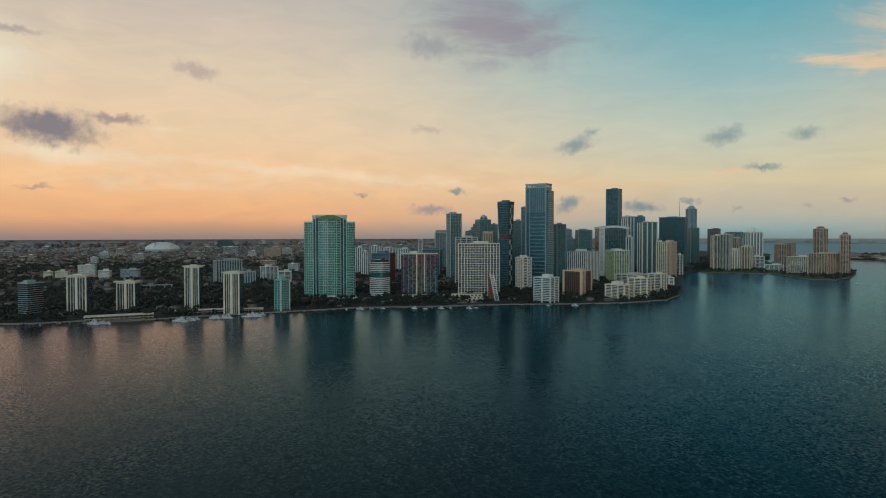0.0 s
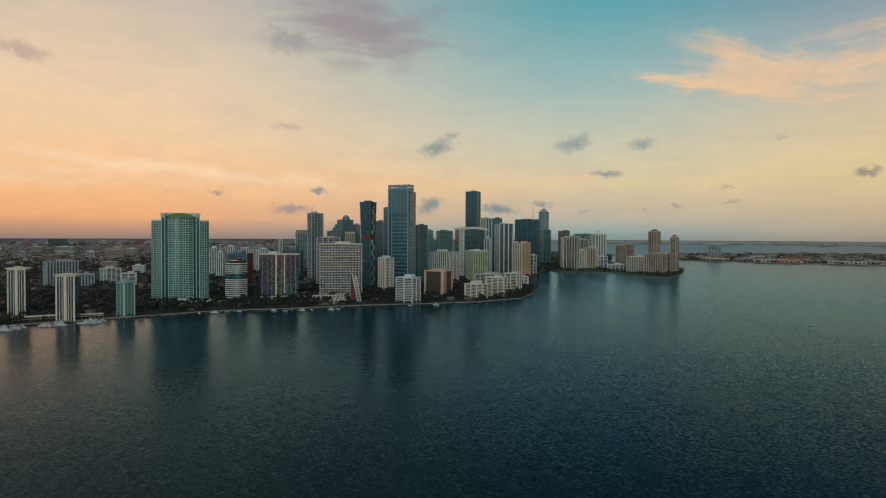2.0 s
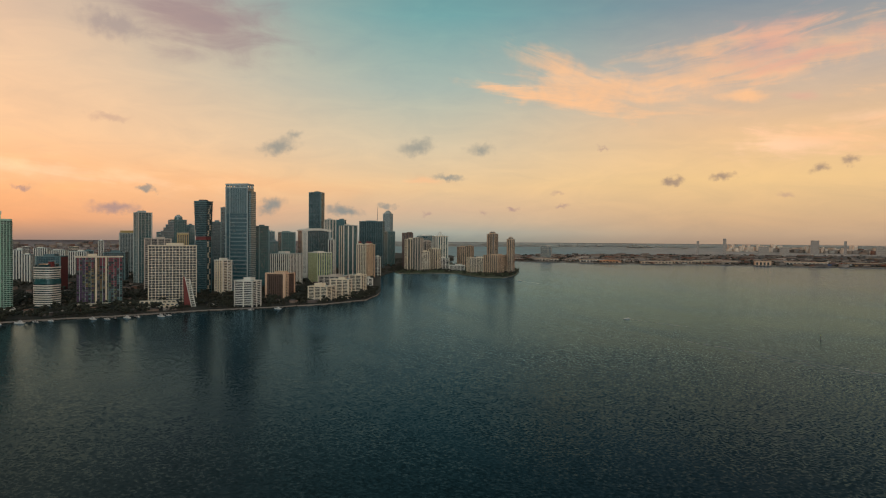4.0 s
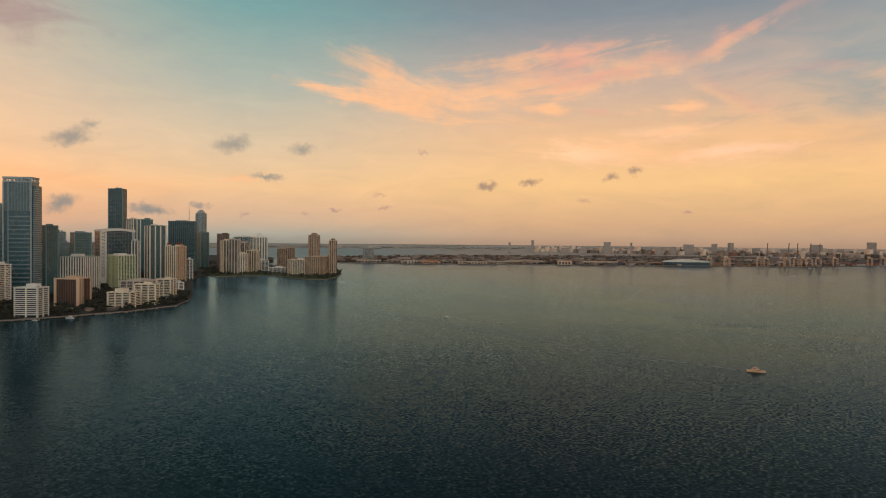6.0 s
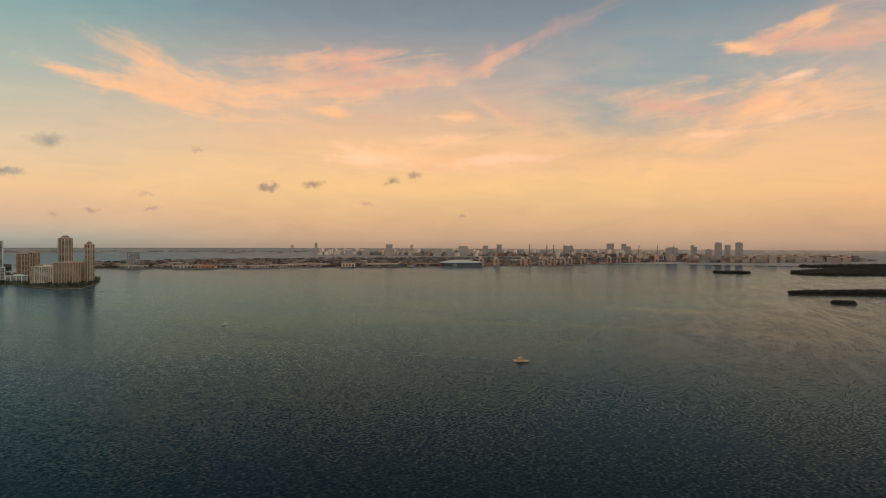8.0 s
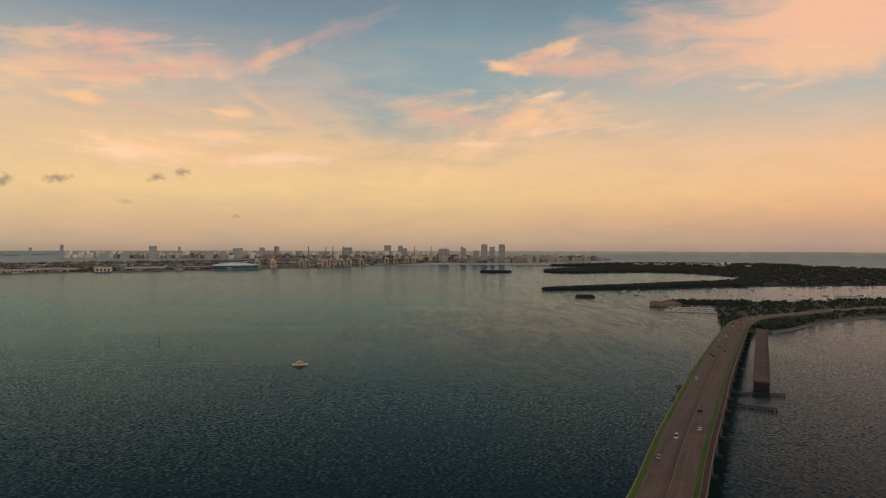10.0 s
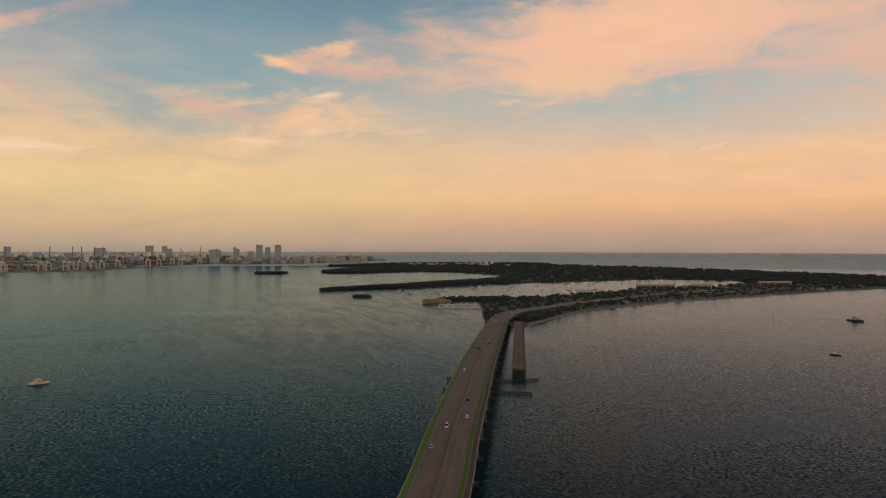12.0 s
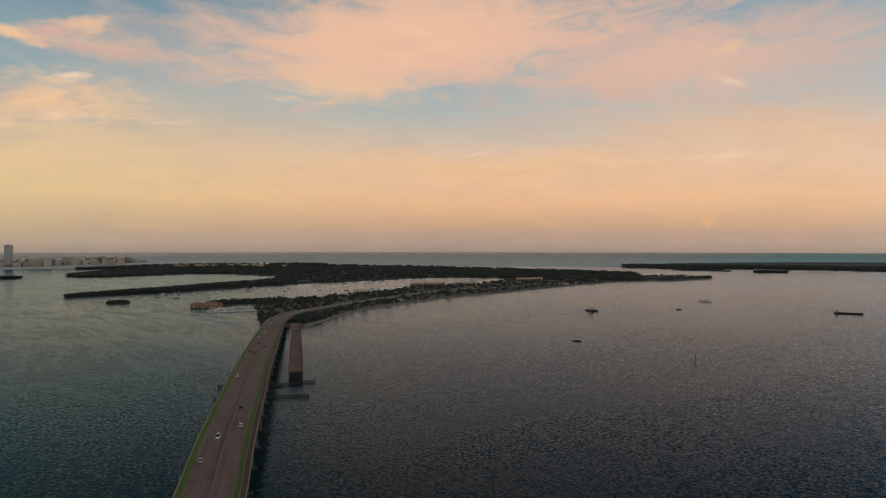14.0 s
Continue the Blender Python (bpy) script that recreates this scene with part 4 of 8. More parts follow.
tower("teal glass tower with rounded top", 377, 1721, 8.1, 37.7, 26.2, 130.7, 33, G_TEAL, TEALP, slab=(0.5, 0.18), fin=(5.0, 0.3, 0.25), corner=TEALP)
tower("white and grey striped apartment tower", 355, 1624, -47.6, 54.6, 56.0, 76.8, 22, G_VOID, WHITE, slab=(0.45, 0.1), fin=(6, 2.6, 0.7), slab_mat=GREYC)
tall_dark = tower("tall dark glass residential tower", 548, 2061, -37.3, 41.6, 28.0, 263.5, 66, G_DARK, SLATE, slab=(0.5, 0.18), fin=(5.0, 0.3, 0.25), corner=TEALP)
tower("white tower with teal glass", 574, 1995, 19.0, 22.6, 29.6, 174.1, 44, G_TEAL, WHITE, slab=(0.45, 0.1), fin=(11, 3.0, 0.9), slab_mat=GREYC)
tower("teal glass tower with sloped crown", 711, 2334, -37.3, 39.8, 17.2, 183.4, 40, G_TEAL, SLATE, slab=(0.5, 0.18), fin=(5.0, 0.3, 0.25), corner=TEALP)
tower("white and grey balcony tower", 518, 1780, -41.4, 14.9, 14.2, 112.3, 28, G_VOID, WHITE, slab=(0.45, 0.1), fin=(6.2, 2.6, 0.8), slab_mat=GREYC)
tower("lime and white balconied apartment tower", 448, 1650, 10.1, 39.8, 50.5, 78.6, 23, G_GREEN, WHITE, slab=(0.5, 0.5), fin=(6.5, 2.4, 1.0), fin_mat=LIME, corner=WHITE)
tower("white and teal balconied tower with vertical white fins", 608, 1911, 10.8, 47.1, 27.5, 155.0, 38, G_TEAL, WHITE, slab=(0.4, 0.3), fin=(15, 3.4, 1.2), slab_mat=TEALP, corner=WHITE)
slate_slab = tower("dark slate office slab with mast", 841, 2348, -32.7, 91.5, 30.0, 181.0, 40, G_DARK, SLATE, slab=(0.5, 0.18), fin=(7, 1.0, 0.5), corner=TEALP)
tower("teal glass office tower below a stone tower", 990, 2555, 3.9, 34.4, 55.2, 144.6, 36, G_TEAL, TEALP, slab=(0.5, 0.18), fin=(5.0, 0.3, 0.25), corner=TEALP)
stepped_tower = tower("stone and glass tower with stepped crown", 1108, 2868, -51.3, 35.4, 28.2, 232.9, 46, G_BLUE, GREYC, slab=(0.45, 0.1), fin=(6.2, 2.6, 0.8))
tower("dark brown tower on the planted island", 1016, 2408, -23.3, 42.8, 24.0, 138.8, 32, G_VOID, BROWN, slab=(0.45, 0.1), fin=(6.2, 2.6, 0.8))
tower("grey balconied tower on the planted island", 928, 2171, 2.1, 34.8, 20.9, 114.2, 30, G_VOID, CREAMC, slab=(0.55, 1.3), fin=(12, 3, 1.2), corner=WHITE)
tower("white and grey striped tower on the planted island", 946, 2144, -49.0, 30.5, 24.5, 117.9, 30, G_DARK, BEIGE, slab=(0.8, 1.1), fin=(9, 3.0, 0.8))
tower("beige balconied tower on the planted island", 1009, 2214, -54.6, 28.7, 31.9, 106.3, 28, G_VOID, BEIGE, slab=(0.55, 1.3), fin=(9, 0.8, 1.1), corner=WHITE)
tower("blue glass tower with white end on the planted island", 1138, 2504, -40.0, 64.4, 24.0, 128.5, 32, G_BLUE, WHITE, slab=(0.5, 0.18), fin=(5.0, 0.3, 0.25), corner=TEALP)
pointed_tower = tower("teal glass and white tower with pointed roof frame", 1185, 2454, 4.4, 46.9, 47.2, 126.2, 32, G_TEAL, WHITE, slab=(0.45, 0.1), fin=(12, 5, 0.9), slab_mat=CREAMC)
tower("white striped apartment block on the planted island", 970, 2134, -24.4, 30.7, 21.5, 69.3, 20, G_VOID, CREAMC, slab=(0.8, 0.9), fin=(8, 2.6, 0.7))
tower("white striped apartment block on the planted island", 1031, 2180, -50.6, 36.4, 28.6, 77.9, 20, G_VOID, CREAMC, slab=(0.8, 1.0), fin=(9, 2.8, 0.7))
tower("low white block on the planted island", 1085, 2211, -26.6, 38.3, 26.8, 42.5, 8, G_VOID, WHITE, slab=(1.1, 1.4), fin=(13, 2.2, 1.3))
tower("low stepped white building by the seawall", 1082, 2097, -28.0, 55.5, 28.0, 19.2, 4, G_VOID, WHITE, slab=(1.1, 1.4), fin=(13, 2.2, 1.3))
tower("brown apartment tower on the planted island", 1218, 2318, -2.6, 25.8, 34.5, 83.1, 18, G_VOID, TAN, slab=(1.1, 1.0), fin=(9, 2.2, 0.7))
tower("brown apartment tower on the planted island", 1346, 2490, -53.5, 25.5, 36.5, 84.8, 18, G_VOID, TAN, slab=(1.1, 1.0), fin=(9, 2.2, 0.7))
tower("cream grid hotel block with stepped roofline", 1084, 1948, -6.5, 66.1, 30.0, 51.2, 14, G_VOID, CREAMC, slab=(1.0, 0.7), fin=(6.0, 1.0, 0.7))
round_crowned = tower("twin brown balconied tower with rounded crown", 1279, 2176, -62.6, 35.1, 40.4, 136.4, 34, G_VOID, TAN, slab=(1.1, 1.0), fin=(8, 2.2, 0.7), plan="cut")
tower("brown apartment slab on the planted island", 1141, 1921, -60.9, 55.6, 66.5, 61.3, 18, G_VOID, TAN, slab=(1.1, 1.0), fin=(8, 2.0, 0.7))
tip_tower = tower("tall brown tower at the island's tip", 1187, 1895, -62.2, 24.5, 19.7, 115.9, 30, G_VOID, TAN, slab=(1.1, 1.0), fin=(8, 2.2, 0.7), plan="cut")
tower("pale mid-rise block among trees, far inland", -1086, 1765, 16.5, 16.4, 22.0, 18.6, 6, G_VOID, CREAMC, slab=(1.7, 0.8), fin=(0, 0, 0), name="midrise_block", group="inland blocks")
tower("pale mid-rise block among trees, far inland", -1045, 1763, 15.3, 30.3, 22.0, 20.1, 6, G_VOID, CREAMC, slab=(1.7, 0.8), fin=(0, 0, 0), name="midrise_block", group="inland blocks")
tower("pale mid-rise block among trees, far inland", -989, 1784, 13.5, 41.1, 22.0, 36.1, 11, G_VOID, WHITE, slab=(1.7, 0.8), fin=(0, 0, 0), name="midrise_block", group="inland blocks")
tower("pale mid-rise block among trees, far inland", -929, 1762, 12.5, 26.9, 22.0, 21.7, 7, G_VOID, WHITE, slab=(1.7, 0.8), fin=(0, 0, 0), name="midrise_block", group="inland blocks")
tower("pale mid-rise block among trees, far inland", -868, 1782, 10.4, 45.1, 22.0, 23.5, 7, G_VOID, GREYC, slab=(1.7, 0.8), fin=(0, 0, 0), name="midrise_block", group="inland blocks")
tower("pale mid-rise block among trees, far inland", -1698, 3224, 12.5, 41.5, 22.0, 34.0, 6, G_VOID, WHITE, slab=(1.7, 0.8), fin=(0, 0, 0), name="midrise_block", group="inland blocks")
tower("pale mid-rise block among trees, far inland", -1362, 2876, 10.0, 47.3, 22.0, 35.4, 7, G_VOID, CREAMC, slab=(1.7, 0.8), fin=(0, 0, 0), name="midrise_block", group="inland blocks")
tower("pale mid-rise block among trees, far inland", -2803, 4533, 16.5, 42.1, 22.0, 39.9, 5, G_VOID, WHITE, slab=(1.7, 0.8), fin=(0, 0, 0), name="midrise_block", group="inland blocks")
tower("pale mid-rise block among trees, far inland", -1341, 4064, 2.7, 95.0, 22.0, 46.4, 6, G_VOID, WHITE, slab=(1.7, 0.8), fin=(0, 0, 0), name="midrise_block", group="inland blocks")
tower("pale mid-rise block among trees, far inland", -910, 3438, -0.8, 87.9, 22.0, 54.3, 9, G_VOID, PEACHC, slab=(1.7, 0.8), fin=(0, 0, 0), name="midrise_block", group="inland blocks")
tower("pale mid-rise block among trees, far inland", -679, 2494, -0.3, 59.1, 22.0, 19.7, 4, G_VOID, TAN, slab=(1.7, 0.8), fin=(0, 0, 0), name="midrise_block", group="inland blocks")
tower("pale mid-rise block among trees, far inland", -925, 3823, -1.8, 57.5, 22.0, 40.3, 6, G_VOID, CREAMC, slab=(1.7, 0.8), fin=(0, 0, 0), name="midrise_block", group="inland blocks")
tower("pale mid-rise block among trees, far inland", -1444, 2659, 13.3, 25.5, 22.0, 28.0, 6, G_VOID, WHITE, slab=(1.7, 0.8), fin=(0, 0, 0), name="midrise_block", group="inland blocks")
tower("pale mid-rise block among trees, far inland", -482, 2074, -2.2, 31.2, 22.0, 25.5, 7, G_VOID, WHITE, slab=(1.7, 0.8), fin=(0, 0, 0), name="midrise_block", group="inland blocks")
tower("pale mid-rise block among trees, far inland", -492, 4029, -8.2, 32.8, 22.0, 56.6, 8, G_VOID, WHITE, slab=(1.7, 0.8), fin=(0, 0, 0), name="midrise_block", group="inland blocks")
tower("pale mid-rise block among trees, far inland", -298, 4412, -11.4, 52.1, 22.0, 50.3, 6, G_VOID, CREAMC, slab=(1.7, 0.8), fin=(0, 0, 0), name="midrise_block", group="inland blocks")
tower("pale mid-rise block among trees, far inland", -721, 3815, -4.7, 58.0, 22.0, 40.2, 6, G_VOID, WHITE, slab=(1.7, 0.8), fin=(0, 0, 0), name="midrise_block", group="inland blocks")
tower("pale mid-rise block among trees, far inland", -1328, 3454, 5.8, 38.1, 22.0, 30.3, 5, G_VOID, BEIGE, slab=(1.7, 0.8), fin=(0, 0, 0), name="midrise_block", group="inland blocks")
tower("pale mid-rise block among trees, far inland", -1939, 3863, 11.4, 50.3, 22.0, 37.4, 5, G_VOID, CREAMC, slab=(1.7, 0.8), fin=(0, 0, 0), name="midrise_block", group="inland blocks")
tower("pale mid-rise block among trees, far inland", -1936, 3022, 17.5, 25.4, 22.0, 26.6, 5, G_VOID, CREAMC, slab=(1.7, 0.8), fin=(0, 0, 0), name="midrise_block", group="inland blocks")
tower("pale mid-rise block among trees, far inland", -2359, 3491, 18.8, 39.5, 22.0, 30.7, 5, G_VOID, BEIGE, slab=(1.7, 0.8), fin=(0, 0, 0), name="midrise_block", group="inland blocks")
tower("pale mid-rise block among trees, far inland", -2445, 4242, 14.8, 30.1, 22.0, 33.6, 4, G_VOID, WHITE, slab=(1.7, 0.8), fin=(0, 0, 0), name="midrise_block", group="inland blocks")
tower("pale mid-rise block among trees, far inland", -1020, 3443, 1.3, 39.0, 22.0, 33.3, 5, G_VOID, WHITE, slab=(1.7, 0.8), fin=(0, 0, 0), name="midrise_block", group="inland blocks")
tower("pale mid-rise block among trees, far inland", -1690, 4627, 4.7, 67.3, 22.0, 36.6, 4, G_VOID, BEIGE, slab=(1.7, 0.8), fin=(0, 0, 0), name="midrise_block", group="inland blocks")
tower("broad dark far office block on the horizon", -2260, 6659, 18.1, 149.3, 60.0, 70.3, 9, G_DARK, SLATE, slab=(0.5, 0.18), fin=(5.0, 0.3, 0.25))
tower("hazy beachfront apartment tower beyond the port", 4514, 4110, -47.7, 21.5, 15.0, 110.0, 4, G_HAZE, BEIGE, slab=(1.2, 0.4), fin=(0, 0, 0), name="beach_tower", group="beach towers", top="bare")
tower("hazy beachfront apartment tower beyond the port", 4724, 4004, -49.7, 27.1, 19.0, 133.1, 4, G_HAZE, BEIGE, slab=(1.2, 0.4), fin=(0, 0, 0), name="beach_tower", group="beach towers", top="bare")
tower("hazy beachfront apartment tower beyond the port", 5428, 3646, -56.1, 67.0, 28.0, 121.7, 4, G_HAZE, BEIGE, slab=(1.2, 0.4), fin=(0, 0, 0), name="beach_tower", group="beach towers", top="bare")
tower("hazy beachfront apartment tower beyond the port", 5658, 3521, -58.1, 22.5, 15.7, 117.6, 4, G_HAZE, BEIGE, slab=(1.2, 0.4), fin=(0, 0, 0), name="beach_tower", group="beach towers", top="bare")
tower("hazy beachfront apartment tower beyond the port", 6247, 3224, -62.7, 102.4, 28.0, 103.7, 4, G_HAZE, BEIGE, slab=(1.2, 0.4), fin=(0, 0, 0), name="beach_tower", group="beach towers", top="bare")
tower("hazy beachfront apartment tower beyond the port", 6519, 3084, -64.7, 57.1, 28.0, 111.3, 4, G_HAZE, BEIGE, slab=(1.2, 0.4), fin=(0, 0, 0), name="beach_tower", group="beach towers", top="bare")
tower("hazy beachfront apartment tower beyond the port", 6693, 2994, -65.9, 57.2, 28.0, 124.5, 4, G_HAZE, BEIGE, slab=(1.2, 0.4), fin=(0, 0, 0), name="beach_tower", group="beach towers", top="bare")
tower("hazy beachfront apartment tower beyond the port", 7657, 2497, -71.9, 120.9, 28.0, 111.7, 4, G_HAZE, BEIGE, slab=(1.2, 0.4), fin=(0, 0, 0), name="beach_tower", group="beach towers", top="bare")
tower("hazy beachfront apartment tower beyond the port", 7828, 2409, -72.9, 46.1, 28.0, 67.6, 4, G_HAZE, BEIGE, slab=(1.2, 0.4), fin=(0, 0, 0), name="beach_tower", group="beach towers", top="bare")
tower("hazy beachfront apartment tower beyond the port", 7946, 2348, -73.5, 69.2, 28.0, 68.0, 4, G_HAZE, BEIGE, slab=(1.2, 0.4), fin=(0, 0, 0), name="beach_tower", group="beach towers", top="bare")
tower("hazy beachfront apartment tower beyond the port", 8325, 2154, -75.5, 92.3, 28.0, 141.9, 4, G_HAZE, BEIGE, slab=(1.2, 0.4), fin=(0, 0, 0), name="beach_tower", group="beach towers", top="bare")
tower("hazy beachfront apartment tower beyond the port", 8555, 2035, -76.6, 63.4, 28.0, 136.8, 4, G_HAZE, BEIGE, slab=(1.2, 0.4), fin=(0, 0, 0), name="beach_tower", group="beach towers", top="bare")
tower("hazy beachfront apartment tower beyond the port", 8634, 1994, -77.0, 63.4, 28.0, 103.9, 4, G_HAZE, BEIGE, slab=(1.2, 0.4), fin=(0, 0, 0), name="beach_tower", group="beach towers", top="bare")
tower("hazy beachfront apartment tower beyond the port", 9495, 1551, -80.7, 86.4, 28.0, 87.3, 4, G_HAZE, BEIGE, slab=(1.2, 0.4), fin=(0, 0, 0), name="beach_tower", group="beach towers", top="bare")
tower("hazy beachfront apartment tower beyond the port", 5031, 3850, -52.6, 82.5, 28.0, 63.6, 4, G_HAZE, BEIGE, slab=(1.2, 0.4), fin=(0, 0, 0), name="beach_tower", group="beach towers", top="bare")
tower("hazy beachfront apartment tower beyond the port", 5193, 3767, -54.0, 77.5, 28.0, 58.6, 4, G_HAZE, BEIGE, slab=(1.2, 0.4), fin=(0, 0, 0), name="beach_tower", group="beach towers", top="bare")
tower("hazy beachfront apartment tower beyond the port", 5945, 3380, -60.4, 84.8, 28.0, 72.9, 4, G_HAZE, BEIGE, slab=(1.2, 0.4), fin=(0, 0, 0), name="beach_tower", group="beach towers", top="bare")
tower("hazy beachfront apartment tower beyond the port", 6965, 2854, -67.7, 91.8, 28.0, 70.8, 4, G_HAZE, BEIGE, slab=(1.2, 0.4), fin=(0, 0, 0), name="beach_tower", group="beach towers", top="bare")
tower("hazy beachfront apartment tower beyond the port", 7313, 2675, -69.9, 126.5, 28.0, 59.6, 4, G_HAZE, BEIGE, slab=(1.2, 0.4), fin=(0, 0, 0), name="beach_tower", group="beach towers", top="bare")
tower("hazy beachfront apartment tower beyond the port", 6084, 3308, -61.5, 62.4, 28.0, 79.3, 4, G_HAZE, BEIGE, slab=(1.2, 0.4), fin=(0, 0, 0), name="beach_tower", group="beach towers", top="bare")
tower("blue grey beachfront apartment tower beyond the channel", 5282, 888, -80.5, 82.2, 28.0, 102.0, 10, G_HAZE, GREYC, slab=(1.1, 0.3), fin=(0, 0, 0), name="beach_tower", group="beach towers")
tower("blue grey beachfront apartment tower beyond the channel", 5293, 734, -82.1, 23.0, 16.1, 120.9, 10, G_HAZE, GREYC, slab=(1.1, 0.3), fin=(0, 0, 0), name="beach_tower", group="beach towers")
tower("blue grey beachfront apartment tower beyond the channel", 5297, 713, -82.3, 27.7, 19.4, 107.0, 10, G_HAZE, GREYC, slab=(1.1, 0.3), fin=(0, 0, 0), name="beach_tower", group="beach towers")
tower("blue grey beachfront apartment tower beyond the channel", 5312, 617, -83.4, 46.3, 28.0, 88.6, 10, G_HAZE, GREYC, slab=(1.1, 0.3), fin=(0, 0, 0), name="beach_tower", group="beach towers")
tower("blue grey beachfront apartment tower beyond the channel", 5320, 550, -84.1, 51.1, 28.0, 140.1, 10, G_HAZE, GREYC, slab=(1.1, 0.3), fin=(0, 0, 0), name="beach_tower", group="beach towers")
tower("blue grey beachfront apartment tower beyond the channel", 5327, 485, -84.8, 41.9, 28.0, 121.6, 10, G_HAZE, GREYC, slab=(1.1, 0.3), fin=(0, 0, 0), name="beach_tower", group="beach towers")
tower("blue grey beachfront apartment tower beyond the channel", 5336, 406, -85.6, 51.4, 28.0, 140.5, 10, G_HAZE, GREYC, slab=(1.1, 0.3), fin=(0, 0, 0), name="beach_tower", group="beach towers")
tower("low pinkish apartment block behind the beach", 4987, 715, -81.8, 43.2, 28.0, 31.8, 2, G_HAZE, BEIGE, slab=(1.2, 0.4), fin=(0, 0, 0), name="beach_block", group="low beach blocks", top="bare")
tower("low pinkish apartment block behind the beach", 5000, 661, -82.5, 40.2, 28.0, 28.9, 2, G_HAZE, TAN, slab=(1.2, 0.4), fin=(0, 0, 0), name="beach_block", group="low beach blocks", top="bare")
tower("low pinkish apartment block behind the beach", 5122, 616, -83.1, 54.5, 28.0, 48.1, 2, G_HAZE, TAN, slab=(1.2, 0.4), fin=(0, 0, 0), name="beach_block", group="low beach blocks", top="bare")
tower("low pinkish apartment block behind the beach", 5023, 556, -83.7, 25.5, 17.8, 45.6, 2, G_HAZE, PEACHC, slab=(1.2, 0.4), fin=(0, 0, 0), name="beach_block", group="low beach blocks", top="bare")
tower("low pinkish apartment block behind the beach", 5255, 537, -84.2, 56.6, 28.0, 26.9, 2, G_HAZE, TAN, slab=(1.2, 0.4), fin=(0, 0, 0), name="beach_block", group="low beach blocks", top="bare")
tower("low pinkish apartment block behind the beach", 5326, 491, -84.7, 46.2, 28.0, 45.2, 2, G_HAZE, TAN, slab=(1.2, 0.4), fin=(0, 0, 0), name="beach_block", group="low beach blocks", top="bare")
tower("low pinkish apartment block behind the beach", 4986, 420, -85.2, 29.3, 20.5, 25.7, 2, G_HAZE, PEACHC, slab=(1.2, 0.4), fin=(0, 0, 0), name="beach_block", group="low beach blocks", top="bare")
tower("low pinkish apartment block behind the beach", 5081, 394, -85.6, 29.3, 20.5, 27.0, 2, G_HAZE, TAN, slab=(1.2, 0.4), fin=(0, 0, 0), name="beach_block", group="low beach blocks", top="bare")
tower("low pinkish apartment block behind the beach", 4990, 336, -86.1, 46.0, 28.0, 26.3, 2, G_HAZE, PEACHC, slab=(1.2, 0.4), fin=(0, 0, 0), name="beach_block", group="low beach blocks", top="bare")
tower("low pinkish apartment block behind the beach", 5236, 311, -86.6, 38.2, 26.7, 22.7, 2, G_HAZE, PEACHC, slab=(1.2, 0.4), fin=(0, 0, 0), name="beach_block", group="low beach blocks", top="bare")
tower("low pinkish apartment block behind the beach", 5080, 257, -87.1, 43.7, 28.0, 52.8, 2, G_HAZE, PEACHC, slab=(1.2, 0.4), fin=(0, 0, 0), name="beach_block", group="low beach blocks", top="bare")
tower("low pinkish apartment block behind the beach", 5075, 218, -87.5, 34.9, 24.4, 44.1, 2, G_HAZE, TAN, slab=(1.2, 0.4), fin=(0, 0, 0), name="beach_block", group="low beach blocks", top="bare")
tower("low pinkish apartment block behind the beach", 4978, 166, -88.1, 46.4, 28.0, 52.8, 2, G_HAZE, TAN, slab=(1.2, 0.4), fin=(0, 0, 0), name="beach_block", group="low beach blocks", top="bare")
tower("low pinkish apartment block behind the beach", 5144, 107, -88.8, 35.5, 24.8, 40.5, 2, G_HAZE, PEACHC, slab=(1.2, 0.4), fin=(0, 0, 0), name="beach_block", group="low beach blocks", top="bare")
tower("low pinkish apartment block behind the beach", 5354, 65, -89.3, 45.2, 28.0, 49.5, 2, G_HAZE, TAN, slab=(1.2, 0.4), fin=(0, 0, 0), name="beach_block", group="low beach blocks", top="bare")
tower("low pinkish apartment block behind the beach", 5278, -1, -90.0, 58.5, 28.0, 47.4, 2, G_HAZE, PEACHC, slab=(1.2, 0.4), fin=(0, 0, 0), name="beach_block", group="low beach blocks", top="bare")
tower("low pinkish apartment block behind the beach", 5073, -55, -90.6, 34.9, 24.4, 38.5, 2, G_HAZE, TAN, slab=(1.2, 0.4), fin=(0, 0, 0), name="beach_block", group="low beach blocks", top="bare")
tower("low pinkish apartment block behind the beach", 5270, -111, -91.2, 52.0, 28.0, 40.3, 2, G_HAZE, PEACHC, slab=(1.2, 0.4), fin=(0, 0, 0), name="beach_block", group="low beach blocks", top="bare")
tower("low pinkish apartment block behind the beach", 5146, -171, -91.9, 25.9, 18.1, 43.0, 2, G_HAZE, TAN, slab=(1.2, 0.4), fin=(0, 0, 0), name="beach_block", group="low beach blocks", top="bare")
tower("low pinkish apartment block behind the beach", 5275, -221, -92.4, 57.4, 28.0, 35.1, 2, G_HAZE, PEACHC, slab=(1.2, 0.4), fin=(0, 0, 0), name="beach_block", group="low beach blocks", top="bare")
tower("low pinkish apartment block behind the beach", 5119, -275, -93.1, 51.1, 28.0, 35.4, 2, G_HAZE, PEACHC, slab=(1.2, 0.4), fin=(0, 0, 0), name="beach_block", group="low beach blocks", top="bare")



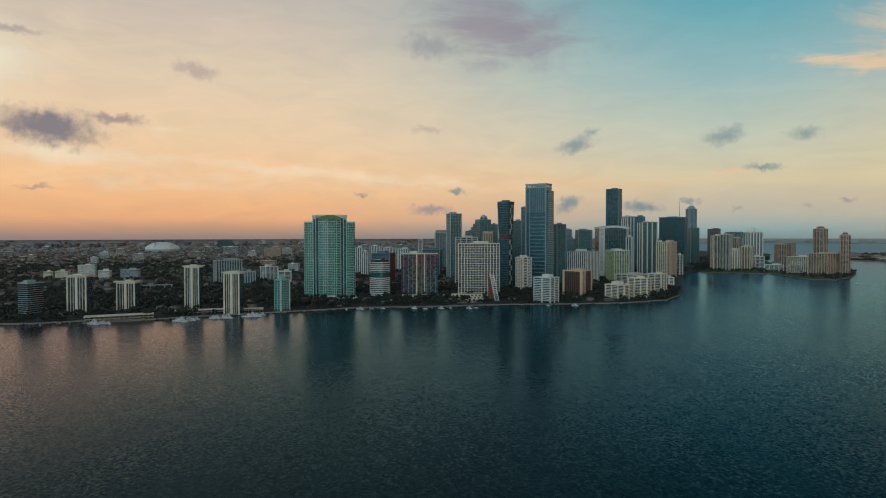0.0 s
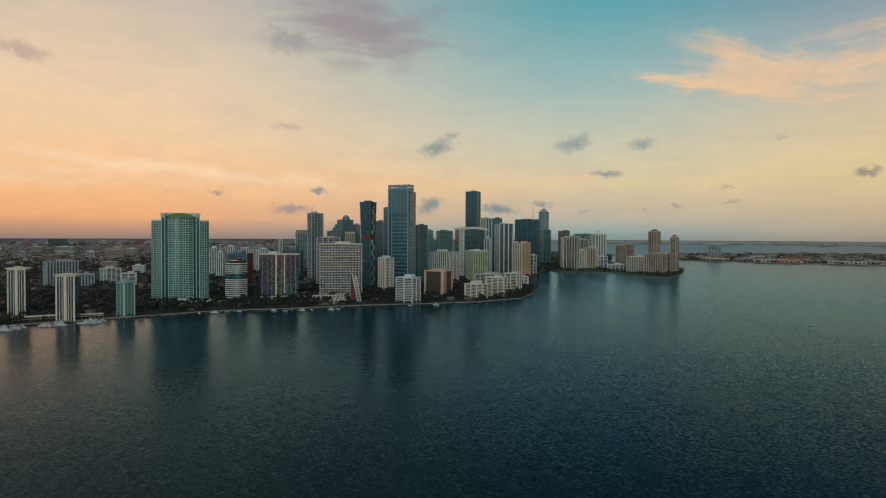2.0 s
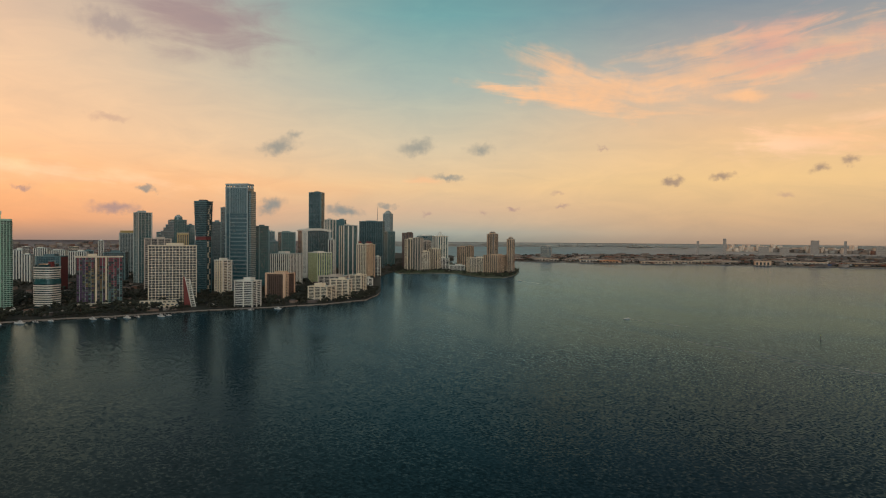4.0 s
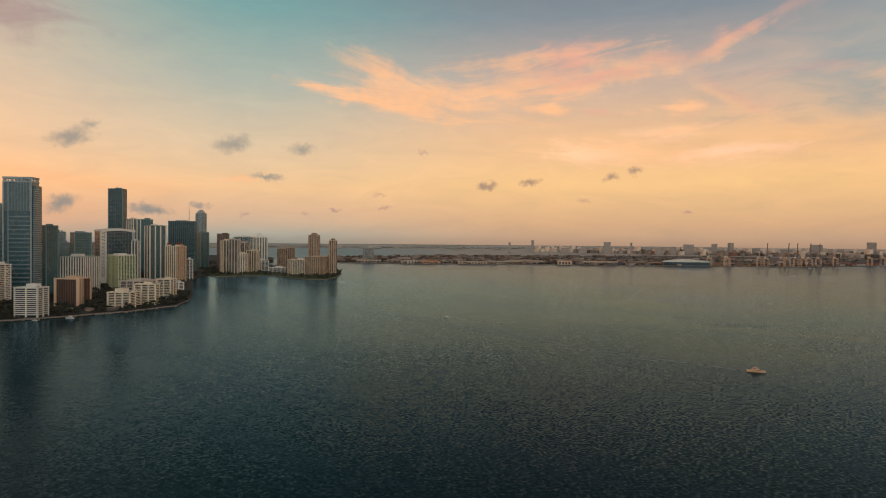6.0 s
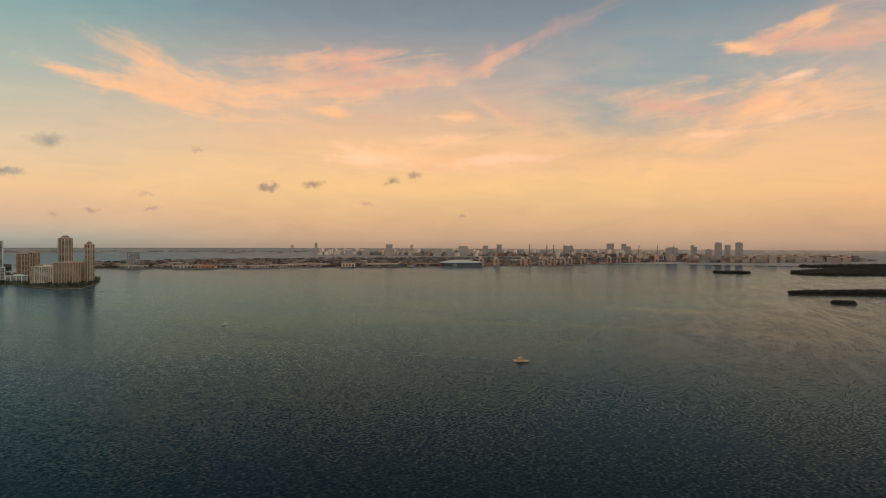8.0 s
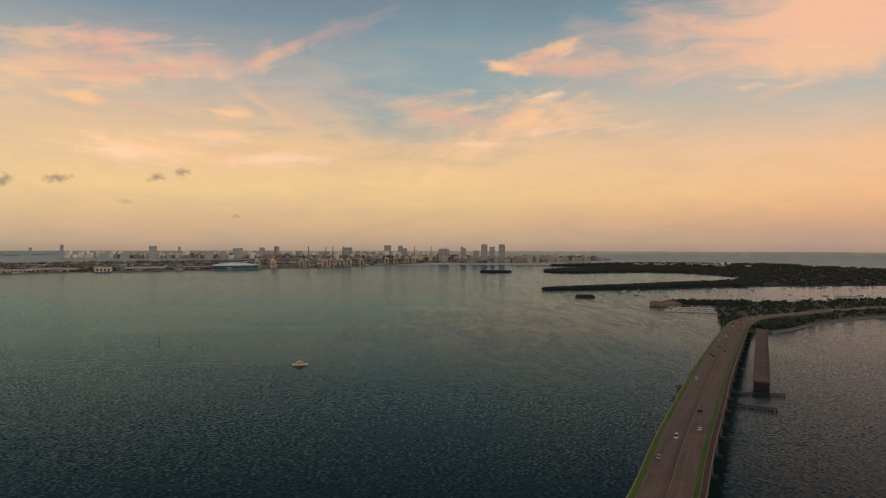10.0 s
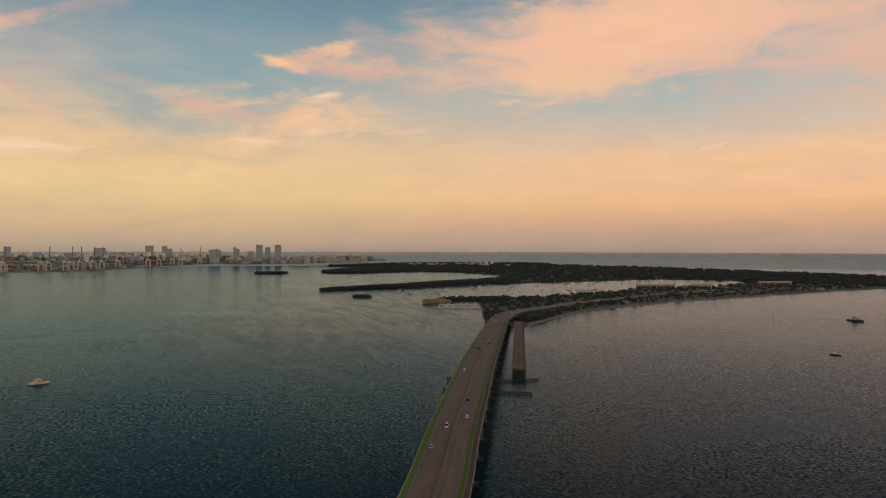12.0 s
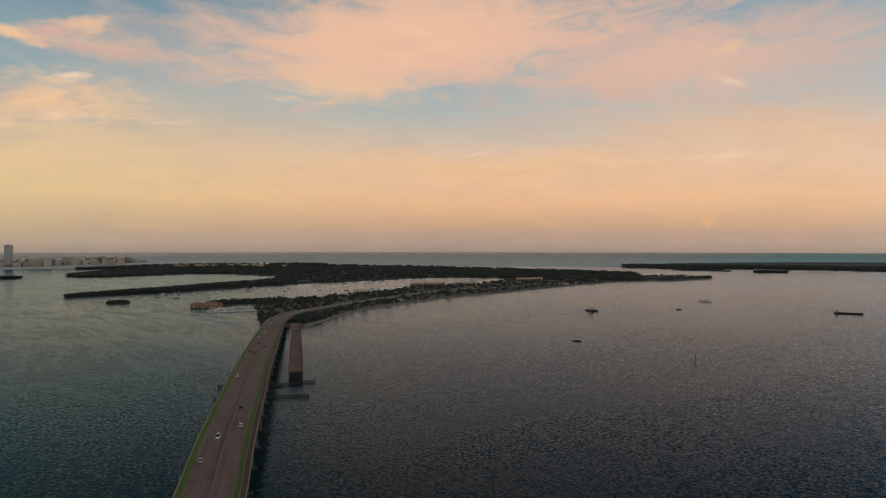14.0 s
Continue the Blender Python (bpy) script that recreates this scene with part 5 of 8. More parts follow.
# ---- crowns and roof pieces of single towers ----
def arched_roof(root, w, d, h, rise, mat):
    pts = [(-w / 2 + w * k / 12, h + rise * math.sin(math.pi * k / 12)) for k in range(13)]
    bm = bmesh.new()
    a = [bm.verts.new((x, -d / 2, z)) for x, z in pts] + [bm.verts.new((w / 2, -d / 2, h - 3)), bm.verts.new((-w / 2, -d / 2, h - 3))]
    b = [bm.verts.new((v.co.x, d / 2, v.co.z)) for v in a]
    bm.faces.new(a), bm.faces.new(b[::-1])
    for i in range(len(a)):
        j = (i + 1) % len(a)
        bm.faces.new((a[i], b[i], b[j], a[j]))
    part("arched_roof", bm, mat, root)


def mast(root, x, y, z, height, r=.7):
    bm = bmesh.new()
    tube(bm, (x, y, z), (x, y, z + height * .6), r, r * .7)
    tube(bm, (x, y, z + height * .6), (x, y, z + height), r * .5, r * .2)
    part("mast", bm, STEEL, root)


mast(slate_slab, 22, 0, 182, 58, 1.2)
mast(slim_tower, 0, 0, 180, 10)
mast(tall_dark, 0, 0, 265, 9)
part("ochre_crown", boxes((-19, 19, -14, 14, 129, 136)), OCHRE, ochre_tower)
part("roof_storey", boxes((-13, 13, -11, 11, 66.6, 72)), G_DARK, curved_office)
part("glass_band", prism(bmesh.new(), grown(footprint("round", 32.8, 29.9), 32.8, 29.9, .9), 40, 48.5), G_TEAL, curved_office)
part("red_lift_head", boxes((9, 15, -9, -3, 66.6, 76)), RED, curved_office)
for crowned, r, z in ((round_crowned, 15, 137), (tip_tower, 9, 116.5)):
    for k in range(3):
        bm = bmesh.new()
        tube(bm, (0, 0, z + 3.2 * k), (0, 0, z + 3.2 * k + 3.2), r * (1 - .2 * k), r * (.94 - .2 * k), 16)
        part("crown_drum", bm, TAN if k != 1 else G_VOID, crowned)
part("upper_step", boxes((-13, 13, -10, 10, 233, 242)), GREYC, stepped_tower)
part("top_step", boxes((-8, 8, -6, 6, 242, 248)), GREYC, stepped_tower)
bm = bmesh.new()
for sx in (-1, 1):
    tube(bm, (sx * 20, -20, 127), (0, 0, 146), 1.2, .8)
    tube(bm, (sx * 20, 20, 127), (0, 0, 146), 1.2, .8)
part("pointed_frame", bm, WHITE, pointed_tower)


# ---- towers with a shape of their own ----
def stack(root, name, poly, mat, zs, thick, grow=1.0):
    """Alike floor slabs at the given heights; the plan grows steadily towards the top."""
    s0 = part(name, prism(bmesh.new(), poly, -thick / 2, thick / 2), mat, root)
    for k, z in enumerate(zs):
        g = 1 + (grow - 1) * k / max(1, len(zs) - 1)
        m = Matrix.LocRotScale((0, 0, z), None, (g, g, 1))
        if k:
            repeat(s0, m)
        else:
            s0.matrix_basis = m
    return s0


def row_of(root, name, bm, mat, places):
    """Alike pieces on one mesh at the given places."""
    first = part(name, bm, mat, root)
    for k, p in enumerate(places):
        if k:
            repeat(first, Matrix.Translation(p))
        else:
            first.location = p


def oblong(w, d, out=0.0):
    return [(-w / 2 - out, -d / 2 - out), (w / 2 + out, -d / 2 - out), (w / 2 + out, d / 2 + out), (-w / 2 - out, d / 2 + out)]


def loft(low, high, z0, z1):
    bm = bmesh.new()
    a = [bm.verts.new((x, y, z0)) for x, y in low]
    b = [bm.verts.new((x, y, z1)) for x, y in high]
    bm.faces.new(a[::-1])
    bm.faces.new(b)
    for i in range(len(a)):
        j = (i + 1) % len(a)
        bm.faces.new((a[i], a[j], b[j], b[i]))
    return bm


def tallest_tower():
    root = thing("tower", "tallest blue glass tower with pale frame and open crown", "building", x=213, y=1431, turn=-34.2, up=1)
    w, d, h = 50.0, 28.0, 222.0
    part("lower_glazing", prism(bmesh.new(), oblong(w, d), -2, 168), G_BLUE, root)
    part("upper_glazing", prism(bmesh.new(), oblong(w, d), 168, h), G_PALE, root)
    part("west_wing", boxes((-w / 2 - 4, -w / 2 + .4, -d / 2 + 2, d / 2 - 2, -2, 128)), G_BLUE, root)
    stack(root, "floor_band", oblong(w, d, .35), SLATE, [6 + 4.05 * k for k in range(53)], .5)
    stack(root, "pale_band", [(-15, -d / 2 - .7), (w / 2 - 2, -d / 2 - .7), (w / 2 - 2, -d / 2 + 1), (-15, -d / 2 + 1)], PALEBLUE, [20 + 8.1 * k for k in range(18)], .8)
    stack(root, "wing_band", [(-w / 2 - 4.3, -d / 2 + 1.6), (-w / 2 + 1, -d / 2 + 1.6), (-w / 2 + 1, d / 2 - 1.6), (-w / 2 - 4.3, d / 2 - 1.6)], PALEBLUE, [8 + 8.1 * k for k in range(15)], .8)
    for x, wide in ((-w / 2 + .9, 2.2), (-15.5, 1.2), (w / 2 - .9, 2.6)):
        part("frame_pier", boxes((x - wide / 2, x + wide / 2, -d / 2 - .9, -d / 2 + .5, -2, h + 2)), PALEBLUE, root)
    row_of(root, "upper_mullion", boxes((-.25, .25, -.6, .3, 170, h)), PALEBLUE, [(-14 + 5.1 * k, -d / 2, 0) for k in range(8)])
    part("side_shaft", boxes((w / 2 + .4, w / 2 + 5.5, -d / 2 + 3, d / 2 - 1, -2, 216)), G_PALE, root)
    stack(root, "shaft_band", [(w / 2 + 1, -d / 2 + 2.6), (w / 2 + 6, -d / 2 + 2.6), (w / 2 + 6, d / 2 - .6), (w / 2 + 1, d / 2 - .6)], PALEBLUE, [7 + 4.05 * k for k in range(51)], .7)
    # crown: solid rim over a row of tall openings
    part("crown_sill", prism(bmesh.new(), oblong(w, d, .6), h, h + 2.4), PALEBLUE, root)
    row_of(root, "crown_post", boxes((-1.1, 1.1, -.9, .9, h + 2.4, h + 7)), PALEBLUE, [(-w / 2 + 1.5 + k * (w - 3) / 6, sy * (d / 2 - .6), 0) for k in range(7) for sy in (-1, 1)])
    row_of(root, "crown_side_post", boxes((-.9, .9, -1.1, 1.1, h + 2.4, h + 7)), PALEBLUE, [(sx * (w / 2 - .6), y, 0) for sx in (-1, 1) for y in (-4.5, 4.5)])
    for sy in (-1, 1):
        part("crown_rim", boxes((-w / 2 - .6, w / 2 + .6, sy * (d / 2 - .4) - 1.1, sy * (d / 2 - .4) + 1.1, h + 7, h + 10)), PALEBLUE, root)
    for sx in (-1, 1):
        part("crown_rim", boxes((sx * (w / 2 - .4) - 1.1, sx * (w / 2 - .4) + 1.1, -d / 2 + 1.5, d / 2 - 1.5, h + 7, h + 10)), PALEBLUE, root)
    part("plant_room", boxes((-8, 10, -5, 6, h + 2.4, h + 6)), GREYC, root)


def flared_tower():
    root = thing("tower", "dark residential tower flaring out above a red band", "building", x=139, y=1423, turn=-33.8, up=1)
    low, high = oblong(23, 23), oblong(27.5, 26)
    part("lower_glazing", prism(bmesh.new(), low, -2, 112), G_DARK, root)
    part("upper_glazing", loft(low, high, 119, 190), G_DARK, root)
    part("red_storey", prism(bmesh.new(), oblong(22, 22), 112, 119), RED, root)
    stack(root, "balcony_slab", oblong(23, 23, .8), SLATE, [6 + 3.8 * k for k in range(28)], .8)
    stack(root, "upper_slab", oblong(23, 23, .8), SLATE, [119.5 + 3.75 * k for k in range(19)], .8, 1.18)
    rnd = random.Random(14)
    row_of(root, "bay", boxes((-.6, 1.0, -2.2, 2.2, .3, 3.2)), CREAMC, [(11.6 + (1.9 * max(0, k - 29) / 19), -3 + 6 * ((k // 3) % 2) + rnd.uniform(-1, 1), 6.6 + 3.8 * k) for k in range(47) if k not in (27, 28, 29)])
    row_of(root, "side_pier", boxes((-.5, .6, -.5, .5, -2, 112)), SLATE, [(11.8, y, 0) for y in (-11, 0, 11)])
    part("roof_rim", prism(bmesh.new(), oblong(28.5, 27), 190, 192.5), SLATE, root)
    part("roof_plant", boxes((-7, 7, -6, 6, 192.5, 195.5)), DARKC, root)


def toothed_block():
    root = thing("apartment_block", "white apartment block with a toothed column of balconies", "building", x=173, y=1380, turn=27.9, up=1)
    w, d, h, n = 22.0, 27.5, 70.0, 20
    part("core", prism(bmesh.new(), oblong(w, d), -2, h), G_VOID, root)
    zs = [5 + (h - 5) * k / n for k in range(n)]
    stack(root, "floor_band", oblong(w, d, .25), CREAMC, zs, 1.5)
    for x in (-w / 2 + .8, 0, w / 2 - .8):
        part("pier", boxes((x - .9, x + .9, -d / 2 - 1, -d / 2 + .5, -2, h)), WHITE, root)
    row_of(root, "tooth_balcony", boxes((-2.2, 2.2, -2.2, 0, -.2, 1.6)), WHITE, [(2.6 + 5 * (k % 2), -d / 2 - .1, z) for k, z in enumerate(zs)])
    row_of(root, "side_panel", boxes((-.9, .3, -1.6, 1.6, -2, h)), CREAMC, [(-w / 2, y, 0) for y in (-12, -4, 4, 12)])
    part("roof", prism(bmesh.new(), oblong(w, d, .9), h, h + 1.4), WHITE, root)
    part("penthouse", boxes((-6, 4, -8, 6, h + 1.4, h + 5.5)), WHITE, root)
    row_of(root, "roof_unit", boxes((-1.2, 1.2, -1, 1, h + 1.4, h + 3.2)), GREYC, [(7, -6, 0), (7, 1, 0), (-8.5, 9, 0)])


def brown_block():
    root = thing("apartment_block", "dark brown apartment block framed by peach end walls", "building", x=267, y=1275, turn=-44.2, up=1)
    w, d, h, n = 42.8, 35.2, 47.5, 14
    zs = [4.5 + (h - 4.5) * k / n for k in range(n)]
    part("core", prism(bmesh.new(), oblong(w, d), -2, h), G_BRONZE, root)
    stack(root, "floor_band", oblong(w, d, .3), BROWN, zs, .8)
    row_of(root, "brown_fin", boxes((-.8, .8, -.9, .4, -2, h)), BROWN, [(-w / 2 + 7 + 4.2 * k, -d / 2, 0) for k in range(8)])
    row_of(root, "side_fin", boxes((-.4, .9, -.8, .8, -2, h)), BROWN, [(w / 2, -d / 2 + 16 + 4.4 * k, 0) for k in range(4)])
    part("peach_corner", boxes((-w / 2 - 1, -w / 2 + 3.4, -d / 2 - 1.2, -d / 2 + 6, -2, h + 2)), PEACHC, root)
    part("peach_bay", boxes((w / 2 - 4, w / 2 + 1.2, -d / 2 - 1.2, -d / 2 + 12, -2, h + 3)), PEACHC, root)
    part("peach_end", boxes((w / 2 - 3, w / 2 + 1.2, d / 2 - 3, d / 2 + .8, -2, h + 2)), PEACHC, root)
    part("roof_rim", boxes((-w / 2 + 3.4, w / 2 - 4, -d / 2 - 1.2, -d / 2 + 2, h - .5, h + 2)), PEACHC, root)
    part("roof", prism(bmesh.new(), oblong(w, d, -.2), h, h + 1), PEACHC, root)
    part("penthouse", boxes((-8, 12, -8, 8, h + 1, h + 5)), PEACHC, root)
    row_of(root, "bay_window", boxes((-.1, .3, -1.4, 1.4, 0, 1.6)), G_BRONZE, [(w / 2 + 1.1, -d / 2 + 3.4 + 5.2 * i, z + .9) for z in zs for i in range(2)])


def framed_hotel():
    root = thing("hotel_tower", "dark glass hotel tower in a white frame with curved top", "building", x=491, y=1873, turn=4.2, up=1)
    w, d, h, n = 83.0, 50.0, 138.0, 36
    zs = [6 + (h - 6) * k / n for k in range(n)]
    part("glazing", prism(bmesh.new(), oblong(w, d), -2, h), G_DARK, root)
    stack(root, "floor_band", oblong(w, d, .25), SLATE, zs, .7)
    row_of(root, "mullion", boxes((-.25, .25, -.5, .3, -2, h)), SLATE, [(-24 + 7.2 * k, -d / 2, 0) for k in range(9)])
    part("white_flank", boxes((-w / 2 - 1, -w / 2 + 13, -d / 2 - 1.6, -d / 2 + 8, -2, h)), WHITE, root)
    row_of(root, "flank_window", boxes((-1.3, 1.3, -.25, .3, -.9, .9)), G_VOID, [(-w / 2 + 1.6 + 4.4 * i + 2.0 * (k % 2), -d / 2 - 1.6, z) for k, z in enumerate(zs) if k > 2 for i in range(2)])
    part("white_edge", boxes((w / 2 - 6, w / 2 + 1, -d / 2 - 1.2, -d / 2 + 8, -2, h)), GREYC, root)
    pts = [(-w / 2 - 2 + (w + 4) * k / 14, h + 3 + 4.5 * math.sin(math.pi * k / 14)) for k in range(15)]
    for name, y0, y1, drop in (("curved_frieze", -d / 2 - 2.4, -d / 2 + 2, 6.5), ("curved_roof", -d / 2 + 2, d / 2, 4)):
        bm = bmesh.new()
        ring = pts + [(x, z - drop) for x, z in pts[::-1]]
        a = [bm.verts.new((x, y0, z)) for x, z in ring]
        b = [bm.verts.new((x, y1, z)) for x, z in ring]
        m = len(ring)
        for i in range(m):
            j = (i + 1) % m
            bm.faces.new((a[i], b[i], b[j], a[j]))
        for i in range(14):
            bm.faces.new((a[i], a[i + 1], a[m - 2 - i], a[m - 1 - i]))
            bm.faces.new((b[m - 1 - i], b[m - 2 - i], b[i + 1], b[i]))
        part(name, bm, WHITE, root)


def red_domed_tower():
    root = thing("apartment_tower", "cream and orange tan apartment tower with red roof domes", "building", x=624, y=1794, turn=-54.2, up=1)
    w, d, h, n = 34.7, 44.2, 98.0, 25
    zs = [5 + (h - 5) * k / n for k in range(n)]
    part("core", prism(bmesh.new(), oblong(w, d), -2, h), G_VOID, root)
    stack(root, "floor_slab", oblong(w, d, .5), CREAMC, zs, .8)
    row_of(root, "cream_pier", boxes((-1.2, 1.2, -1.0, .4, -2, h)), CREAMC, [(-w / 2 + 1.5 + 6.3 * k, -d / 2, 0) for k in range(6)])
    row_of(root, "tan_pier", boxes((-.4, 1.3, -2.3, 2.3, -2, h)), TANGERINE, [(w / 2, -d / 2 + 3 + 9.5 * k, 0) for k in range(5)])
    part("tan_bay", boxes((w / 2 - 2, w / 2 + 3.4, -5, 5, -2, h + 4)), TANGERINE, root)
    row_of(root, "bay_window", boxes((-.1, .3, -1.1, 1.1, 0, 1.7)), G_VOID, [(w / 2 + 3.3, y, z) for z in zs for y in (-2.6, 2.6)])
    part("roof", prism(bmesh.new(), oblong(w, d, .8), h, h + 1.5), CREAMC, root)
    for x, y, r in ((-10, -15, 5.5), (9, -4, 6.0), (6, 15, 5.0)):
        part("turret", boxes((x - r * .8, x + r * .8, y - r * .8, y + r * .8, h + 1.5, h + 5)), CREAMC, root)
        bm = bmesh.new()
        tube(bm, (x, y, h + 5), (x, y, h + 9), r, r * .55, 10)
        tube(bm, (x, y, h + 9), (x, y, h + 11.5), r * .55, .2, 10)
        part("red_dome", bm, RED, root)


def stepped_green_tower():
    root = thing("tower", "green glass tower with a rounded stepped top", "building", x=112, y=1795, turn=16.9, up=1)
    part("glazing", prism(bmesh.new(), oblong(38.5, 23), -2, 160), G_TEAL, root)
    stack(root, "floor_band", oblong(38.5, 23, .25), SLATE, [6 + 4.3 * k for k in range(36)], .7)
    row_of(root, "mullion", boxes((-.3, .3, -.4, .3, -2, 160)), TEALP, [(-18 + 4.5 * k, -11.5, 0) for k in range(9)])
    part("roof_rim", prism(bmesh.new(), oblong(38.5, 23, .6), 160, 162), TEALP, root)
    for k, (r, z0, z1) in enumerate(((11, 162, 168), (8.5, 168, 172), (4, 172, 175))):
        bm = bmesh.new()
        tube(bm, (2, 0, z0), (2, 0, z1), r, r * .92, 20)
        part("roof_drum", bm, GREYC if k else G_TEAL, root)


def shouldered_tower():
    p = site(2.75, 1640)[0]
    root = thing("tower", "grey tower climbing in steps to one side", "building", x=p.x, y=p.y, turn=-3, up=1)
    for k in range(6):
        x0, x1 = -22 + 5 * k, -17 + 5 * k if k < 5 else 16
        top = 116 + 7.5 * k
        part("step", boxes((x0, x1, -11 + .4 * k, 12, -2, top)), G_DARK, root)
        part("step_cap", boxes((x0 - .3, x1, -11.4 + .4 * k, 12.3, top, top + 1.3)), GREYC, root)
        row_of(root, "floor_line", boxes((x0, x1, -11.3 + .4 * k, -10.8 + .4 * k, -.3, .3)), SLATE, [(0, 0, 76 + 6 * j) for j in range(int((top - 76) / 6))])


def ochre_block():
    p = site(4.0, 1600)[0]
    root = thing("apartment_block", "ochre rendered block with flat roof among towers", "building", x=p.x, y=p.y, turn=-4, up=1)
    part("body", boxes((-13, 12, -10, 10, -2, 126)), OCHRE_WALL, root)
    row_of(root, "window_strip", boxes((-1.1, 1.1, -10.3, -9.9, 4, 122)), G_VOID, [(-9 + 4.5 * k, 0, 0) for k in range(5)])
    part("roof_rim", boxes((-13.6, 12.6, -10.6, 10.6, 126, 127.4)), CREAMC, root)


TANGERINE, OCHRE_WALL = plain("orange_tan_render", (.60, .42, .28), .75), plain("ochre_render", (.50, .40, .20), .75)
G_PALE = glazing("pale_glass", (.12, .21, .23), .25, (2.6, 4.05))
for build in (tallest_tower, flared_tower, toothed_block, brown_block, framed_hotel, red_domed_tower, stepped_green_tower, shouldered_tower, ochre_block):
    build()


# ---- the tall green shore tower ----
def green_tower():
    root = thing("residential_tower", "tall aqua green apartment tower with curved front and green crown", "building", az=-10.0, dist=1214, turn=10.0, up=1)
    h, n = 147.0, 46
    bow = [(-20, -13)] + [(-20 + 4 * k, -13 - 5 * math.sin(math.pi * k / 10)) for k in range(1, 10)] + [(20, -13), (20, 15), (-20, 15)]
    wing = [(31, -14), (43, -12), (46, -8), (46, 13), (31, 13)]
    other = [(-x, y) for x, y in wing[::-1]]
    part("centre_glazing", prism(bmesh.new(), bow, -1, h + 2), G_GREEN, root)
    part("wing_glazing", prism(bmesh.new(), wing, -1, 141), G_GREEN, root)
    part("wing_glazing", prism(bmesh.new(), other, -1, 141), G_GREEN, root)
    for sx in (-1, 1):
        part("dark_recess", boxes((min(sx * 20, sx * 24.5), max(sx * 20, sx * 24.5), -11, 13, -1, h + 3)), G_DARK, root)
        part("pylon", boxes((min(sx * 24.5, sx * 31), max(sx * 24.5, sx * 31), -15, 14, -1, 152)), AQUA, root)
        part("pylon_cap", boxes((min(sx * 24, sx * 32), max(sx * 24, sx * 32), -15.5, 14.5, 152, 156)), WHITE, root)
        part("window_strip", boxes((min(sx * 26, sx * 29.5), max(sx * 26, sx * 29.5), -15.15, -15, 4, 148)), G_DARK, root)
    out = [(x * 1.035, y * 1.06) for x, y in bow]
    slab0 = part("floor_slab", prism(bmesh.new(), out, -.45, .45), AQUA, root)
    wing0 = part("wing_slab", prism(bmesh.new(), [(x + (.9 if x > 32 else 0), y * 1.08) for x, y in wing], -.45, .45), AQUA, root)
    wing1 = part("wing_slab", prism(bmesh.new(), [(x - (.9 if x < -32 else 0), y * 1.08) for x, y in other], -.45, .45), AQUA, root)
    for k in range(1, n):
        z = 5 + k * (h - 5) / n
        repeat(slab0, Matrix.Translation((0, 0, z)))
        if z < 140:
            repeat(wing0, Matrix.Translation((0, 0, z)))
            repeat(wing1, Matrix.Translation((0, 0, z)))
    for k in range(11):
        x = -20 + 4 * k
        y = -13 - 5 * math.sin(math.pi * k / 10)
        if k % 2 == 0 or k in (3, 7):
            part("mullion", boxes((x - .45, x + .45, y - 1.1, y + .3, -1, h)), AQUA, root)
    for sx in (-1, 1):
        for x in (34.5, 38.5, 42.5):
            part("mullion", boxes((sx * x - .35, sx * x + .35, -15.6, -12, -1, 140)), AQUA, root)
    bm = bmesh.new()
    pts = [(-20 + 4 * k, h + 2 + 7 * math.sin(math.pi * (k + 2) / 14)) for k in range(11)]
    lo = [(20, h), (-20, h)]
    ring = pts + lo
    a = [bm.verts.new((x, -16.5, z)) for x, z in ring]
    b = [bm.verts.new((x, 12, z)) for x, z in ring]
    bm.faces.new(a), bm.faces.new(b[::-1])
    for i in range(len(a)):
        j = (i + 1) % len(a)
        bm.faces.new((a[i], b[i], b[j], a[j]))
    part("green_crown", bm, plain("green_copper", (.16, .27, .08), .6, .3), root)
    part("crown_rail", boxes((-24, 24, 10, 14, h, 157.5)), WHITE, root)
    for sx in (-1, 1):
        part("wing_roof", prism(bmesh.new(), [(x * 1.0, y) for x, y in (wing if sx > 0 else other)], 141, 144), AQUA, root)
    part("podium", boxes((-50, 50, -19, 18, -2, 4.5)), WHITE, root)
    part("pool_terrace", boxes((-10, 16, -36, -21, -2, 5), (-8, 14, -35, -22, 5, 5.6)), WHITE, root)
    part("entrance_roof", boxes((-6, 10, -33, -24, 5.6, 9.5)), WHITE, root)


green_tower()


